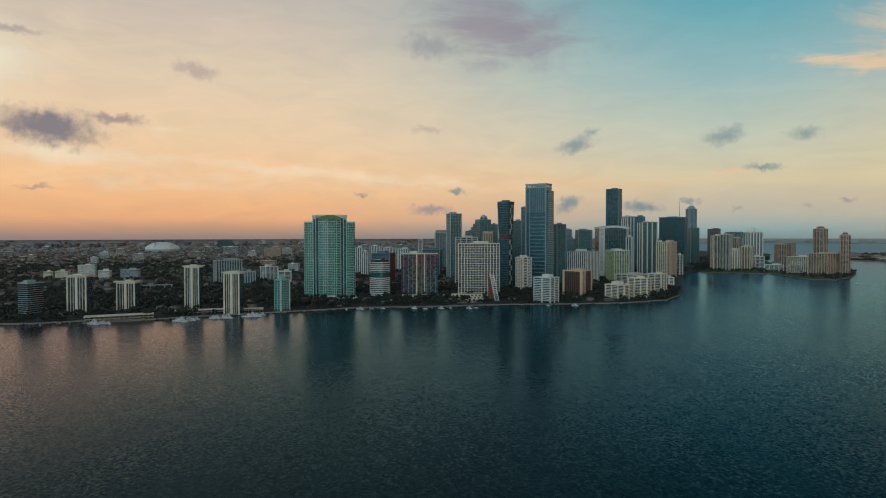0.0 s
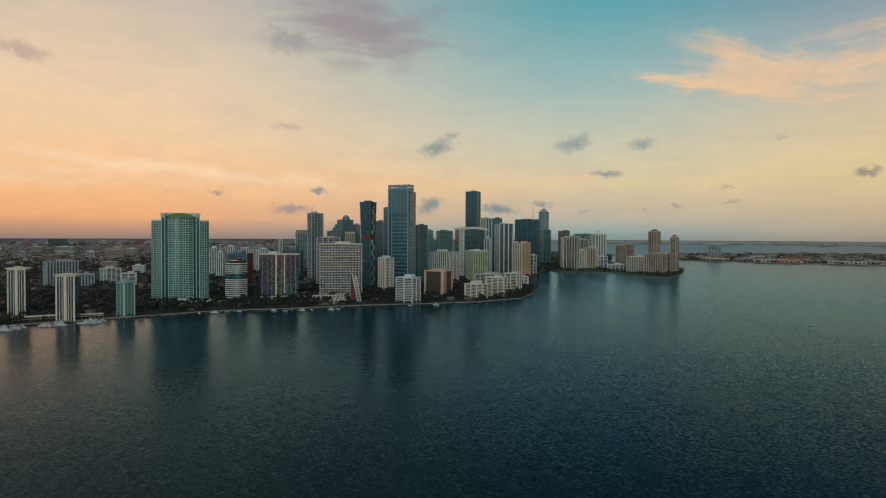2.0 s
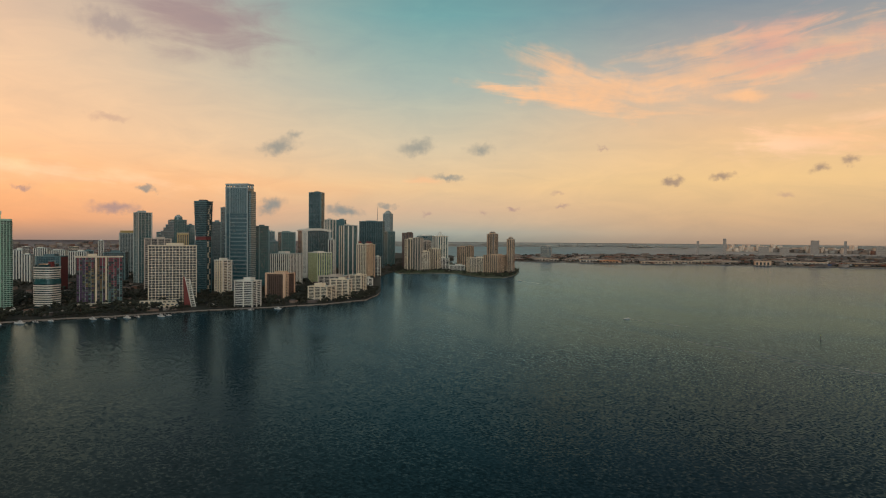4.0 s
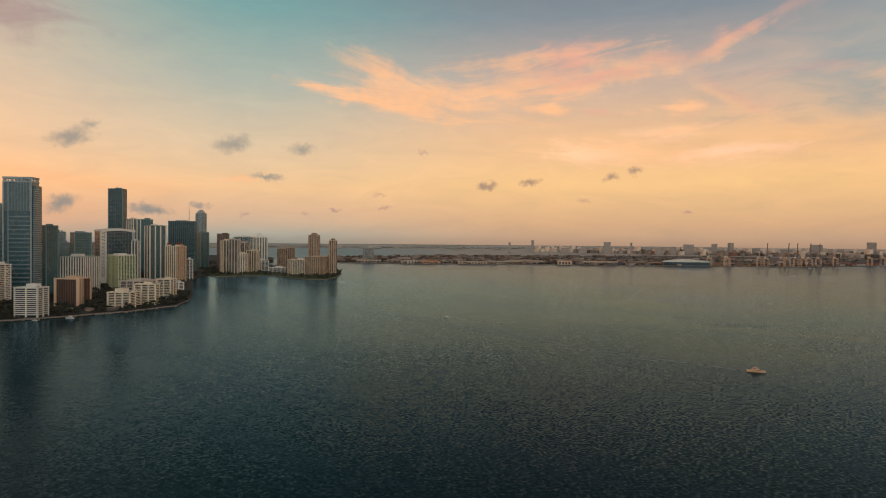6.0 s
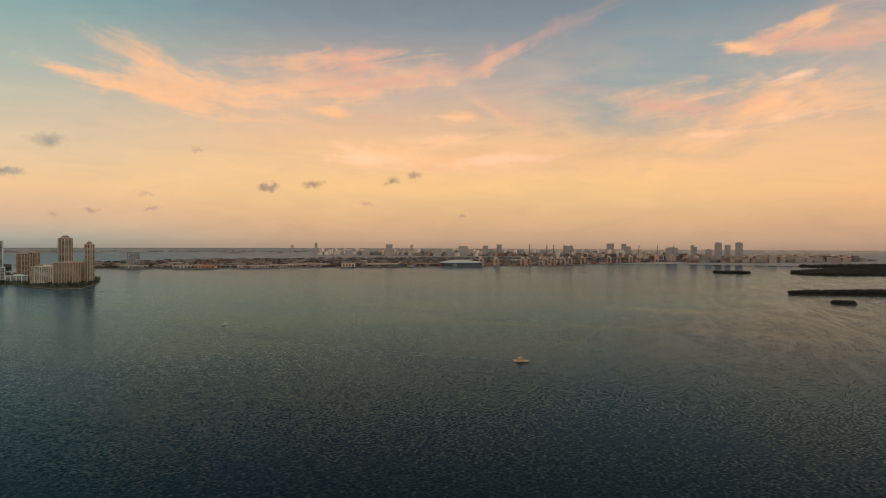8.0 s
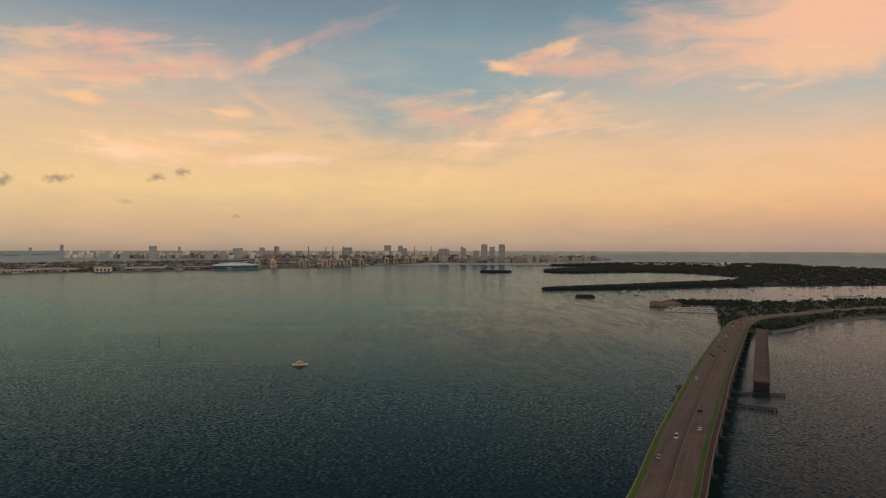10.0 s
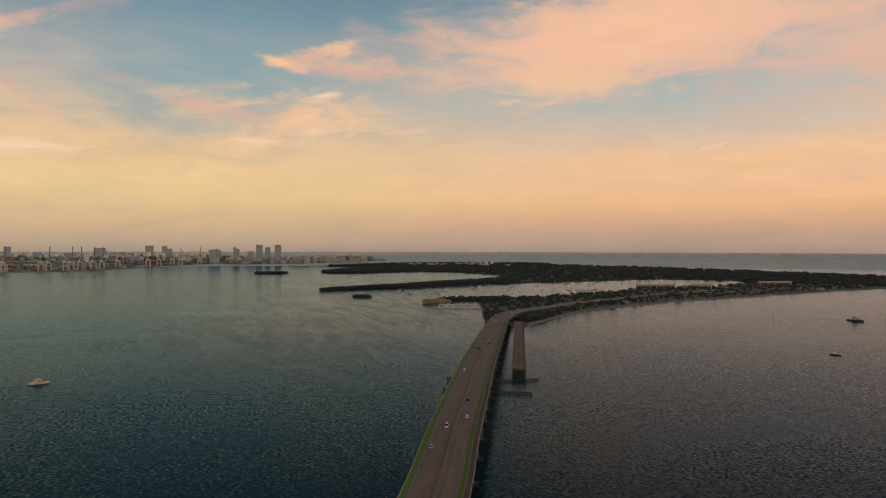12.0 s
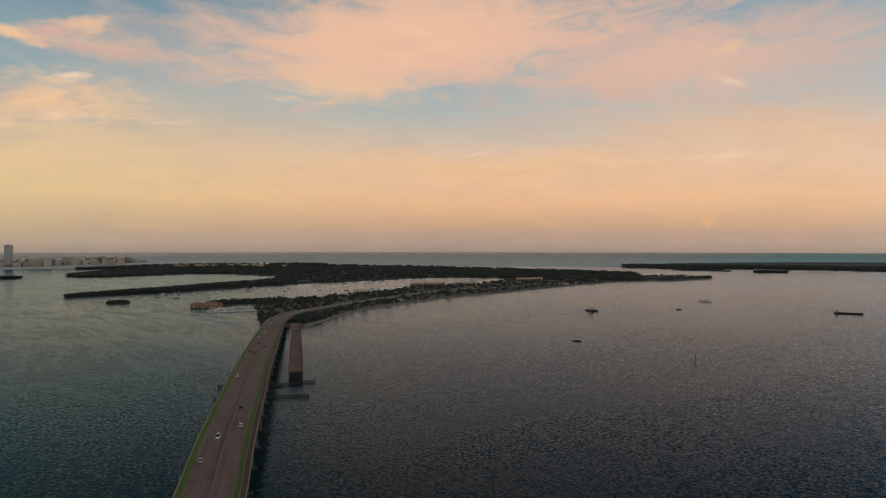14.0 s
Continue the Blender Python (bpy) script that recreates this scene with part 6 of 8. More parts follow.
# ---- coloured tower being refitted ----
def coloured_tower():
    root = thing("coloured_tower", "apartment tower with purple, red, ochre and lime panels and cream roof", "building", az=-2.1, dist=1250, turn=2.1, up=1)
    w, d, h, n, bays = 69.0, 22.0, 82.0, 22, 16
    part("glazing", boxes((-w / 2, w / 2, -d / 2, d / 2, -1, h)), G_VOID, root)
    slab0 = part("floor_slab", boxes((-w / 2 - .6, w / 2 + .6, -d / 2 - .9, d / 2 + .6, -.2, .2)), DARKC, root)
    for k in range(n):
        m = Matrix.Translation((0, 0, 4 + k * (h - 4) / n))
        if k:
            repeat(slab0, m)
        else:
            slab0.matrix_basis = m
    hues = [plain("violet_panels", (.09, .04, .12), .7), plain("crimson_panels", (.26, .035, .06), .7), plain("mustard_panels", (.24, .15, .05), .7), plain("moss_panels", (.14, .19, .07), .7), plain("sea_green_panels", (.06, .19, .20), .7), plain("sand_panels", (.22, .18, .14), .7)]
    seeds = [None] * 6
    rnd = random.Random(3)
    bw = w / bays
    for b in range(bays):
        climb = [(0, 0, 1), (0, 0, 1), (0, 3, 0), (0, 2, 1), (4, 3, 2), (0, 2, 1), (3, 3, 2), (5, 2, 2), (3, 2, 1), (0, 2, 1), (3, 3, 2), (4, 3, 1), (4, 1, 1), (3, 1, 1), (4, 4, 1), (4, 4, 1)][b]
        for k in range(n):
            if rnd.random() < .34:
                continue
            hue = climb[min(2, int(3 * (k + rnd.uniform(-2, 2)) / n) if k > 1 else 0)]
            if seeds[hue] is None:
                seeds[hue] = part("panel", boxes((-bw * .36, bw * .36, -.5, .1, .2, 2.3)), hues[hue], root)
                o = seeds[hue]
            else:
                o = repeat(seeds[hue], Matrix())
            o.location = (-w / 2 + bw * (b + .5), -d / 2 - .3, 4 + k * (h - 4) / n)
    for x in (-w * .08, w * .14):
        part("pier", boxes((x - 1.2, x + 1.2, -d / 2 - 1.6, -d / 2 + 1, -1, h + 1)), CREAMC, root)
    for b in range(bays + 1):
        x = -w / 2 + bw * b
        part("mullion", boxes((x - .3, x + .3, -d / 2 - 1.2, -d / 2 + .4, -1, h)), GREYC if b % 2 else DARKC, root)
    part("roof_slab", boxes((-w / 2 - 1.5, w / 2 + 1.5, -d / 2 - 2, d / 2 + 1.5, h, h + 2)), CREAMC, root)
    part("roof_hut", boxes((-18, -4, -4, 6, h + 2, h + 6)), CREAMC, root)
    part("podium", boxes((-w / 2 - 6, w / 2 + 14, -d / 2 - 14, -d / 2 + 2, -2, 5)), CREAMC, root)
    for k in range(9):
        part("podium_opening", boxes((-38 + k * 9, -33 + k * 9, -25.3, -24.9, 1, 4)), G_VOID, root)


coloured_tower()


def red_stair():
    root = thing("stair_tower", "leaning red wall with white ladder-like stair beside the grid slab", "stair tower", az=4.25, dist=1156, turn=-4.3, up=1)
    bm = bmesh.new()
    prof = [(-5, 51), (-2, 51), (8, -1), (-3, -1)]
    a = [bm.verts.new((x, 0, z)) for x, z in prof]
    b = [bm.verts.new((x, 8, z)) for x, z in prof]
    bm.faces.new(a), bm.faces.new(b[::-1])
    for i in range(4):
        j = (i + 1) % 4
        bm.faces.new((a[i], b[i], b[j], a[j]))
    part("red_wall", bm, RED, root)
    for k in range(2):
        bm = bmesh.new()
        tube(bm, (-2 + k * 7.5, -1, 51 - k * 4), (8.5 + k * 6.5, -1, -1), .7, .7, 4)
        part("stringer", bm, WHITE, root)
    for k in range(13):
        z = 2 + k * 3.7
        x = -2 + (51 - z) / 52 * 10.4
        part("landing", boxes((x, x + 7.2, -1.6, 3, z - .5, z + .5)), WHITE, root)


red_stair()


def terraces():
    """Stepped shore terraces below the grid slab."""
    root = thing("terraced_block", "low white terraced block with planted steps at the seawall", "building", az=2.6, dist=1165, turn=-2.6, up=1)
    for k in range(3):
        part("terrace", boxes((-42 + k * 2, 22 - k * 2, -18 + k * 8, 14, k * 4, k * 4 + 3.4)), CREAMC, root)
        for j in range(9):
            x = -40 + k * 2 + j * 6.8
            part("bay_window", boxes((x, x + 4.2, -18.2 + k * 8, -17.6 + k * 8, k * 4 + .8, k * 4 + 2.8)), G_VOID, root)


terraces()


# ---- shore pavilions ----
def pavilion(label, az, dist, turn, w, d, h, n):
    root = thing("pavilion", label, "building", az=az, dist=dist, turn=turn, up=1.5, group="shore pavilions")
    part("flat_roof", boxes((-w / 2, w / 2, -d / 2, d / 2, h - 1.1, h)), CREAMC, root)
    part("back_wall", boxes((-w / 2 + 2, w / 2 - 2, 0, d / 2 - 1, -2, h - 1.4)), G_VOID, root)
    part("terrace", boxes((-w / 2 - 1, w / 2 + 1, -d / 2 - 4, d / 2, -2.5, .4)), STONE, root)
    for k in range(n + 1):
        x = -w / 2 + 1 + (w - 2) * k / n
        part("column", boxes((x - .25, x + .25, -d / 2 + .6, -d / 2 + 1.1, .4, h - 1.1)), BEIGE, root)
    part("gallery", boxes((-w / 2 + 1, w / 2 - 1, -d / 2 + 1.5, 0, 2.6, 3.2)), BEIGE, root)


pavilion("long white flat-roofed boat pavilion with columns on the seawall", -26.8, 1008, 26, 88, 18, 7.5, 14)
pavilion("low white flat-roofed club building with columns on the seawall", -20.6, 1035, 20, 78, 14, 6.8, 12)
pavilion("small white flat-roofed shed with columns by the marina", -16.6, 1035, 16, 34, 10, 6, 6)


# ---- stadium far inland ----
def stadium():
    root = thing("stadium", "white domed stadium with curved retractable roof far inland", "stadium", az=-23.6, dist=5200, turn=24)
    bm = bmesh.new()
    bmesh.ops.create_uvsphere(bm, u_segments=32, v_segments=12, radius=1)
    for v in list(bm.verts):
        v.co.x *= 120
        v.co.y *= 100
        v.co.z = max(0, v.co.z) ** 1.1 * 54 + 18
    part("dome_roof", bm, WHITE, root)
    part("bowl_wall", prism(bmesh.new(), [(117 * math.cos(k * math.tau / 24), 97 * math.sin(k * math.tau / 24)) for k in range(24)], -4, 26), GREYC, root)
    for k in (-1, 1):
        part("roof_beam", boxes((k * 52 - 3, k * 52 + 3, -84, 84, 22, 64)), WHITE, root)


stadium()


# ---- trees ----
ICO_T = (1 + 5 ** .5) / 2
ICO_V = np.array([(-1, ICO_T, 0), (1, ICO_T, 0), (-1, -ICO_T, 0), (1, -ICO_T, 0), (0, -1, ICO_T), (0, 1, ICO_T), (0, -1, -ICO_T), (0, 1, -ICO_T), (ICO_T, 0, -1), (ICO_T, 0, 1), (-ICO_T, 0, -1), (-ICO_T, 0, 1)]) / 1.902
ICO_F = np.array([(0, 11, 5), (0, 5, 1), (0, 1, 7), (0, 7, 10), (0, 10, 11), (1, 5, 9), (5, 11, 4), (11, 10, 2), (10, 7, 6), (7, 1, 8), (3, 9, 4), (3, 4, 2), (3, 2, 6), (3, 6, 8), (3, 8, 9), (4, 9, 5), (2, 4, 11), (6, 2, 10), (8, 6, 7), (9, 8, 1)])


def mesh_arrays(name, verts, tris, mat):
    me = bpy.data.meshes.new(name)
    me.vertices.add(len(verts))
    me.vertices.foreach_set("co", np.asarray(verts, dtype=np.float32).ravel())
    me.loops.add(3 * len(tris))
    me.loops.foreach_set("vertex_index", np.asarray(tris, dtype=np.int32).ravel())
    me.polygons.add(len(tris))
    me.polygons.foreach_set("loop_start", np.arange(0, 3 * len(tris), 3, dtype=np.int32))
    me.materials.append(mat)
    me.update(calc_edges=True)
    me.validate()
    return me


OCT_V = np.array([(1, 0, 0), (-1, 0, 0), (0, 1, 0), (0, -1, 0), (0, 0, 1), (0, 0, -1)], dtype=float)
OCT_F = np.array([(0, 2, 4), (2, 1, 4), (1, 3, 4), (3, 0, 4), (2, 0, 5), (1, 2, 5), (3, 1, 5), (0, 3, 5)])


def crown_arrays(rng, clumps, radius, height, base, size):
    """Leaf clumps strewn through an uneven crown; large far crowns get more and coarser clumps."""
    vs, fs = [], []
    shape, tris = (ICO_V, ICO_F) if size < 2.8 else (OCT_V, OCT_F)
    if size >= 2.8:
        clumps, size = int(clumps * 2.2), size * .68
    for k in range(clumps):
        a, e, r = rng.uniform(0, math.tau), rng.uniform(-.6, 1), rng.uniform(.45, 1) ** .6
        c = np.array([math.cos(a) * r * radius * math.sqrt(max(.1, 1 - e * e * .7)), math.sin(a) * r * radius * math.sqrt(max(.1, 1 - e * e * .7)), base + height * (.5 + .5 * e * r)])
        s = size * rng.uniform(.6, 1.35)
        v = shape * s * rng.uniform(.75, 1.25, (len(shape), 1)) * np.array([1, 1, rng.uniform(.6, .9)])
        vs.append(v + c)
        fs.append(tris + len(shape) * k)
    return np.concatenate(vs), np.concatenate(fs)


FOOT = [(o.location.x, o.location.y) for o in scene.objects if o.type == "EMPTY"]
FOOT_A = np.array(FOOT)


def woods(name, label, places, mat, clumps, radius, height, base, size, seed, big=1.0):
    """Many trees in one mesh; places are rows of azimuth, distance and height factor."""
    rng = np.random.default_rng(seed)
    kinds = [crown_arrays(rng, clumps, radius, height, base, size) for _ in range(5)]
    V, F, off = [], [], 0
    for az, dist, f in places:
        p, s = site(az, dist, 1.0)
        v, t = kinds[rng.integers(5)]
        a = rng.uniform(0, math.tau)
        k = s * f * big
        R = np.array([[math.cos(a), -math.sin(a), 0], [math.sin(a), math.cos(a), 0], [0, 0, 1]]) * k
        V.append(v @ R.T + np.array(p))
        F.append(t + off)
        off += len(v)
    ob = new(name, mesh_arrays(name, np.concatenate(V), np.concatenate(F), mat))
    return tagged(ob, label, "trees", kind="stuff")


def strewn(rows, az0, az1, count, seed, near=0.0, far=1e9, clear=26.0, edge=6.0, share=None):
    """Places spread evenly over a land, off the buildings."""
    rng = np.random.default_rng(seed)
    out = []
    while len(out) < count:
        az = rng.uniform(az0, az1)
        a, b = interp(rows, az)
        a, b = max(a + edge, near), min(b - edge, far)
        if b <= a:
            if rng.random() < .001:
                break
            continue
        ra, rb = drawn_in(a), drawn_in(b)
        r = math.sqrt(rng.uniform(ra * ra, rb * rb))
        d = r if r < NEAR else NEAR - SPAN * math.log(max(1e-6, 1 - (r - NEAR) / SPAN))
        p, s = site(az, d)
        if clear and len(FOOT_A) and np.min((FOOT_A[:, 0] - p.x) ** 2 + (FOOT_A[:, 1] - p.y) ** 2) < clear * clear:
            continue
        if share and noise.noise((p.x * .004, p.y * .004, seed)) < share:
            continue
        low = .5 + .5 * min(1, min(d - a, b - d) / 16) if edge else 1
        out.append((az, d, low * rng.uniform(.65, 1.3)))
    return out


ROAD_XY = np.array([(p.x, p.y) for p in LINE])


def off_road(places, clear=20.0):
    keep = []
    for q in places:
        p = site(q[0], q[1])[0]
        if np.min((ROAD_XY[:, 0] - p.x) ** 2 + (ROAD_XY[:, 1] - p.y) ** 2) > clear * clear and not (p.x < 985 and -300 < p.y < -268):
            keep.append(q)
    return keep


woods("shore_trees", "dense dark broadleaf trees between the shore towers", strewn(MAIN, -36, 20.2, 2100, 11, far=1500, edge=4), LEAF, 9, 5.0, 8.5, 1.6, 2.1, 1)
woods("city_trees", "dark tree canopy over the low city", strewn(MAIN, -37, 20, 3500, 12, near=1450, far=3400), CITY_LEAF, 5, 6.5, 7, 1.5, 3.8, 2)
woods("far_trees", "tree canopy over the far city, paled by painted haze", strewn(MAIN, -37, 20, 3600, 13, near=3300, far=15000), HAZED_LEAF, 3, 9, 6, 1, 5.5, 3)
woods("river_trees", "dark trees beside the river mouth", strewn(MAIN_B, 20.6, 27, 260, 14, far=3600, edge=8), LEAF, 8, 6, 8, 1.5, 2.8, 4)
woods("island_trees", "dark trees along the planted island's seawall", strewn(KEYB, 21.9, 32.7, 420, 15, clear=20, edge=6), LEAF, 10, 4.5, 7, 1.3, 2.0, 5)
woods("islet_mangroves", "dark mangrove thicket on the islet", strewn(ISLET, 83.8, 86.4, 420, 16, edge=4), MANGROVE, 6, 6, 7, .5, 3.0, 6)
woods("spit_mangroves", "dark mangrove thicket along the spit", strewn(SPIT, 89.25, 106.5, 2000, 17, edge=3), MANGROVE, 5, 5.5, 8, .5, 3.0, 7)
woods("barrier_forest", "dark woods covering the barrier island", strewn(SPIT, 105, 136.8, 2600, 18, edge=6), MANGROVE, 4, 9, 8, .6, 5.4, 8)
woods("north_forest", "dark woods covering the far half of the barrier island", strewn(VIRGINIA, 89.5, 107, 1900, 19, edge=5), MANGROVE, 4, 9, 8, .6, 5.4, 9)
woods("point_forest", "dark woods on the low far point", strewn(SPUR, 90, 109.5, 1100, 20, edge=5), MANGROVE, 4, 11, 8, .6, 5.5, 10)
woods("far_island_forest", "dark woods covering the far island", strewn(BISCAYNE, 135.4, 165, 1800, 21, far=4900, edge=5), MANGROVE, 4, 13, 10, .6, 6.5, 11)
woods("bar_mangroves", "dark mangroves on the narrow bar", strewn(SANDBAR, 139.4, 143.8, 160, 22, edge=4), MANGROVE, 5, 7, 6, .5, 3.2, 12)
woods("islet_thicket", "dark mangrove thicket on the small islet", strewn(ISLET_B, 145.6, 147.9, 260, 23, edge=4), MANGROVE, 5, 8, 8, .5, 3.6, 13)
woods("rock_shrubs", "dark shrubs on the tiny rocky islet", strewn(ISLET_C, 92.1, 93.7, 60, 24, edge=3), MANGROVE, 8, 4, 5, .4, 2.0, 14)
woods("causeway_trees", "dark broadleaf trees along the causeway island", [q for q in off_road(strewn(CAUSE, 103.6, 142.4, 1520, 25, edge=11)) if q[0] > 106.2 or not 1170 < q[1] < 1400 or q[2] > .8], LEAF, 9, 4.2, 6.0, 1.0, 1.7, 15)
woods("landing_trees", "dark trees round the bridge's landing", off_road(strewn(CAUSE, 103.3, 109.2, 230, 29, far=1170, edge=4)), LEAF, 14, 4.4, 6.5, 1.0, 1.7, 19)
woods("marina_trees", "row of dark trees behind the marina", [q for q in strewn(CAUSE, 99.6, 106, 260, 26, near=1420, edge=3)], LEAF, 10, 4.2, 6.5, 1.2, 2.0, 16)
woods("port_trees", "dark trees along the harbour island's rim", strewn(PORT, 32, 62, 420, 27, near=0, far=3600, edge=8), LEAF, 5, 6, 7, 1, 3.2, 17)
woods("beach_trees", "dark trees between the low beach blocks", strewn(BEACH, 81.6, 94.8, 260, 41, far=5900, edge=8), LEAF, 4, 12, 9, 1, 6, 21)
woods("port_trees", "dark trees between the harbour sheds", strewn(PORT, 32, 79, 700, 28, near=3700, edge=8), LEAF, 5, 8, 7, 1, 4.2, 18)


def shore_tree_kinds():
    kinds = []
    rng = np.random.default_rng(77)
    for k in range(3):
        root = thing("tree", "dark green broadleaf tree on the shore", "tree", az=-15.2, dist=1032, group="shore trees")
        h = rng.uniform(3.0, 4.2)
        bm = bmesh.new()
        tube(bm, (0, 0, -.6), (.3, .1, h), .45, .3)
        for j in range(4):
            a = j * 1.6 + k
            tube(bm, (.3, .1, h - .3), (.3 + 2.4 * math.cos(a), .1 + 2.4 * math.sin(a), h + 2.6), .2, .08, 5)
        part("trunk", bm, BARK, root)
        v, t = crown_arrays(rng, 46, 4.6, 6.0, h, 1.15)
        crown = new("crown", mesh_arrays("crown", v, t, LEAF))
        crown.parent = root
        kinds.append(root)
    return kinds


TREES = shore_tree_kinds()
rnd = random.Random(9)
for k in range(56):
    az = rnd.uniform(-34, 19.6) if k < 40 else rnd.uniform(104.4, 122)
    rows = MAIN if k < 40 else CAUSE
    d = interp(rows, az)[0] + (rnd.uniform(7, 16) if k < 40 else rnd.uniform(12, 24))
    p, s = site(az, d, 1.6)
    if 103 < az < 109.5 and d < 1110:
        continue
    if np.min((FOOT_A[:, 0] - p.x) ** 2 + (FOOT_A[:, 1] - p.y) ** 2) < 420:
        continue
    copy_thing(TREES[k % 3], Matrix.LocRotScale(p, Euler((0, 0, rnd.uniform(0, 6.28))), (rnd.uniform(.7, 1.2),) * 3))
for k, o in enumerate(TREES):
    o.location = site(-15.4 + k * 1.2, 1036 + k * 4, 1.8)[0]


# ---- houses ----
def house_stock(name, tone):
    m, n = material(name)
    isl = n("ShaderNodeNewGeometry").outputs["Random Per Island"]
    hues = [(0, (.30, .26, .23)), (.26, (.27, .13, .09)), (.40, (.40, .35, .31)), (.55, (.16, .14, .13)), (.68, (.33, .25, .20)), (.82, (.56, .51, .46)), (.90, (.10, .09, .08))]
    warm = (1, .86, .74) if tone < 1 else (1, 1, 1)
    c = n.ramp(isl, [(p, tuple(v * tone * w for v, w in zip(q, warm))) for p, q in hues], "CONSTANT")
    pos = n("ShaderNodeNewGeometry").outputs["Position"]
    c = n.mix(n.remap(n.noise(pos, .4, 3).outputs[0], .3, .7, 0, .35), c, (.12, .11, .10, 1))
    finish(n, n("ShaderNodeBsdfPrincipled", {"Base Color": c, "Roughness": .85}))
    return m


HOUSE = house_stock('house_walls_and_roofs', 1.0)
# Beach city walls, with the haze before them mixed into the colour.
HAZY_WALL = plain('haze_paled_walls', (.72, .60, .50), .85, .35, 0, .03)
PORTMAT = house_stock('shed_walls_and_roofs', 1.05)


def houses(name, label, places, seed, sizes=(9, 22), heights=(4, 8), mat=None):
    rng = np.random.default_rng(seed)
    V, F, off = [], [], 0
    for az, dist, f in places:
        p, s = site(az, dist, .5)
        w, d, h = rng.uniform(*sizes) / 2, rng.uniform(*sizes) / 2.6, rng.uniform(*heights)
        rise = rng.choice([0.2, 0.3, 1.6])
        v = np.array([(-w, -d, -1), (w, -d, -1), (w, d, -1), (-w, d, -1), (-w, -d, h), (w, -d, h), (w, d, h), (-w, d, h), (-w * .55, 0, h + rise), (w * .55, 0, h + rise)])
        t = np.array([(0, 1, 5), (0, 5, 4), (1, 2, 6), (1, 6, 5), (2, 3, 7), (2, 7, 6), (3, 0, 4), (3, 4, 7)])
        r = np.array([(-w - .5, -d - .5, h), (w + .5, -d - .5, h), (w + .5, d + .5, h), (-w - .5, d + .5, h), (-w * .5, 0, h + rise), (w * .5, 0, h + rise)])
        tr = np.array([(0, 1, 5), (0, 5, 4), (1, 2, 5), (2, 3, 4), (2, 4, 5), (3, 0, 4), (0, 2, 1), (0, 3, 2)])
        a = radians(rng.choice([0, 90]) + rng.normal(8, 3))
        R = np.array([[math.cos(a), -math.sin(a), 0], [math.sin(a), math.cos(a), 0], [0, 0, 1]]) * s
        for vv, tt in ((v[:8], t), (r, tr)):
            V.append(vv @ R.T + np.array(p))
            F.append(tt + off)
            off += len(vv)
    ob = new(name, mesh_arrays(name, np.concatenate(V), np.concatenate(F), mat or HOUSE))
    return tagged(ob, label, "houses", kind="stuff")


houses("shore_houses", "small pale houses among the shore trees", strewn(MAIN, -36, 20, 160, 31, near=1080, far=1500, clear=40), 31)
houses("city_houses", "pale houses with grey and tiled roofs among trees", strewn(MAIN, -37, 20, 900, 32, near=1450, far=3300), 32, (8, 18), (4.5, 8))
houses("far_houses", "pale houses and sheds in the far city", strewn(MAIN, -37, 20, 3600, 33, near=3000, far=12000), 33, (11, 28), (6, 11))
houses("port_sheds", "pale warehouses and terminal sheds on the harbour island", strewn(PORT, 32, 80, 230, 34, near=3450, edge=20), 34, (20, 90), (7, 14), PORTMAT)
houses("beach_houses", "pale low blocks of the far beach city", strewn(BEACH, 53, 94, 500, 35, edge=20), 35, (30, 90), (14, 36), PORTMAT)
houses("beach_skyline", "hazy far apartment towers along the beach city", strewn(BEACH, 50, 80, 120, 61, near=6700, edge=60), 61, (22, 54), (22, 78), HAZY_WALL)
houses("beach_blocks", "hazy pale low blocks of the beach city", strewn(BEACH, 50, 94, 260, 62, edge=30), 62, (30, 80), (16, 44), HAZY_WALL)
houses("harbour_roofs", "small pale and tan roofs on the harbour island", strewn(PORT, 31.5, 62, 420, 63, near=3330, edge=14), 63, (10, 34), (4, 10), PORTMAT)
houses("causeway_sheds", "small pale boat sheds on the causeway island", strewn(CAUSE, 112, 141, 60, 36, edge=60), 36, (10, 30), (4, 7))
houses("barrier_sheds", "pale plant buildings on the barrier island", strewn(VIRGINIA, 97, 106, 26, 37, near=4300, edge=40), 37, (20, 50), (12, 16), TAN)
houses("horizon_blocks", "pale far blocks of the city at the horizon", strewn(MAIN, -37, 20, 380, 39, near=7500, far=15500), 39, (40, 90), (14, 34), HOUSE)
houses("north_skyline", "hazy far blocks along the north shore", strewn(NORTH, 22, 64, 110, 38, near=10300, far=13000), 38, (60, 180), (6, 24), FAR_SHORE)


# ---- the bridge ----
def strip(name, x0, x1, z0, z1, mat, parent, i0=0, i1=None, label=""):
    """A swept bar along the road, between offsets from the left edge."""
    i1 = len(LINE) - 1 if i1 is None else i1
    verts, faces = [], []
    for i in range(i0, i1 + 1):
        for x, z in ((x0, z0), (x1, z0), (x1, z1), (x0, z1)):
            verts.append(LINE[i] + SIDE[i] * (LEFT + x) + Vector((0, 0, z)))
    n = i1 - i0
    for i in range(n):
        for k in range(4):
            j = (k + 1) % 4
            faces.append((i * 4 + k, i * 4 + j, (i + 1) * 4 + j, (i + 1) * 4 + k))
    faces += [(3, 2, 1, 0), (n * 4, n * 4 + 1, n * 4 + 2, n * 4 + 3)]
    return mesh_object(name, verts, faces, mat, parent, label)


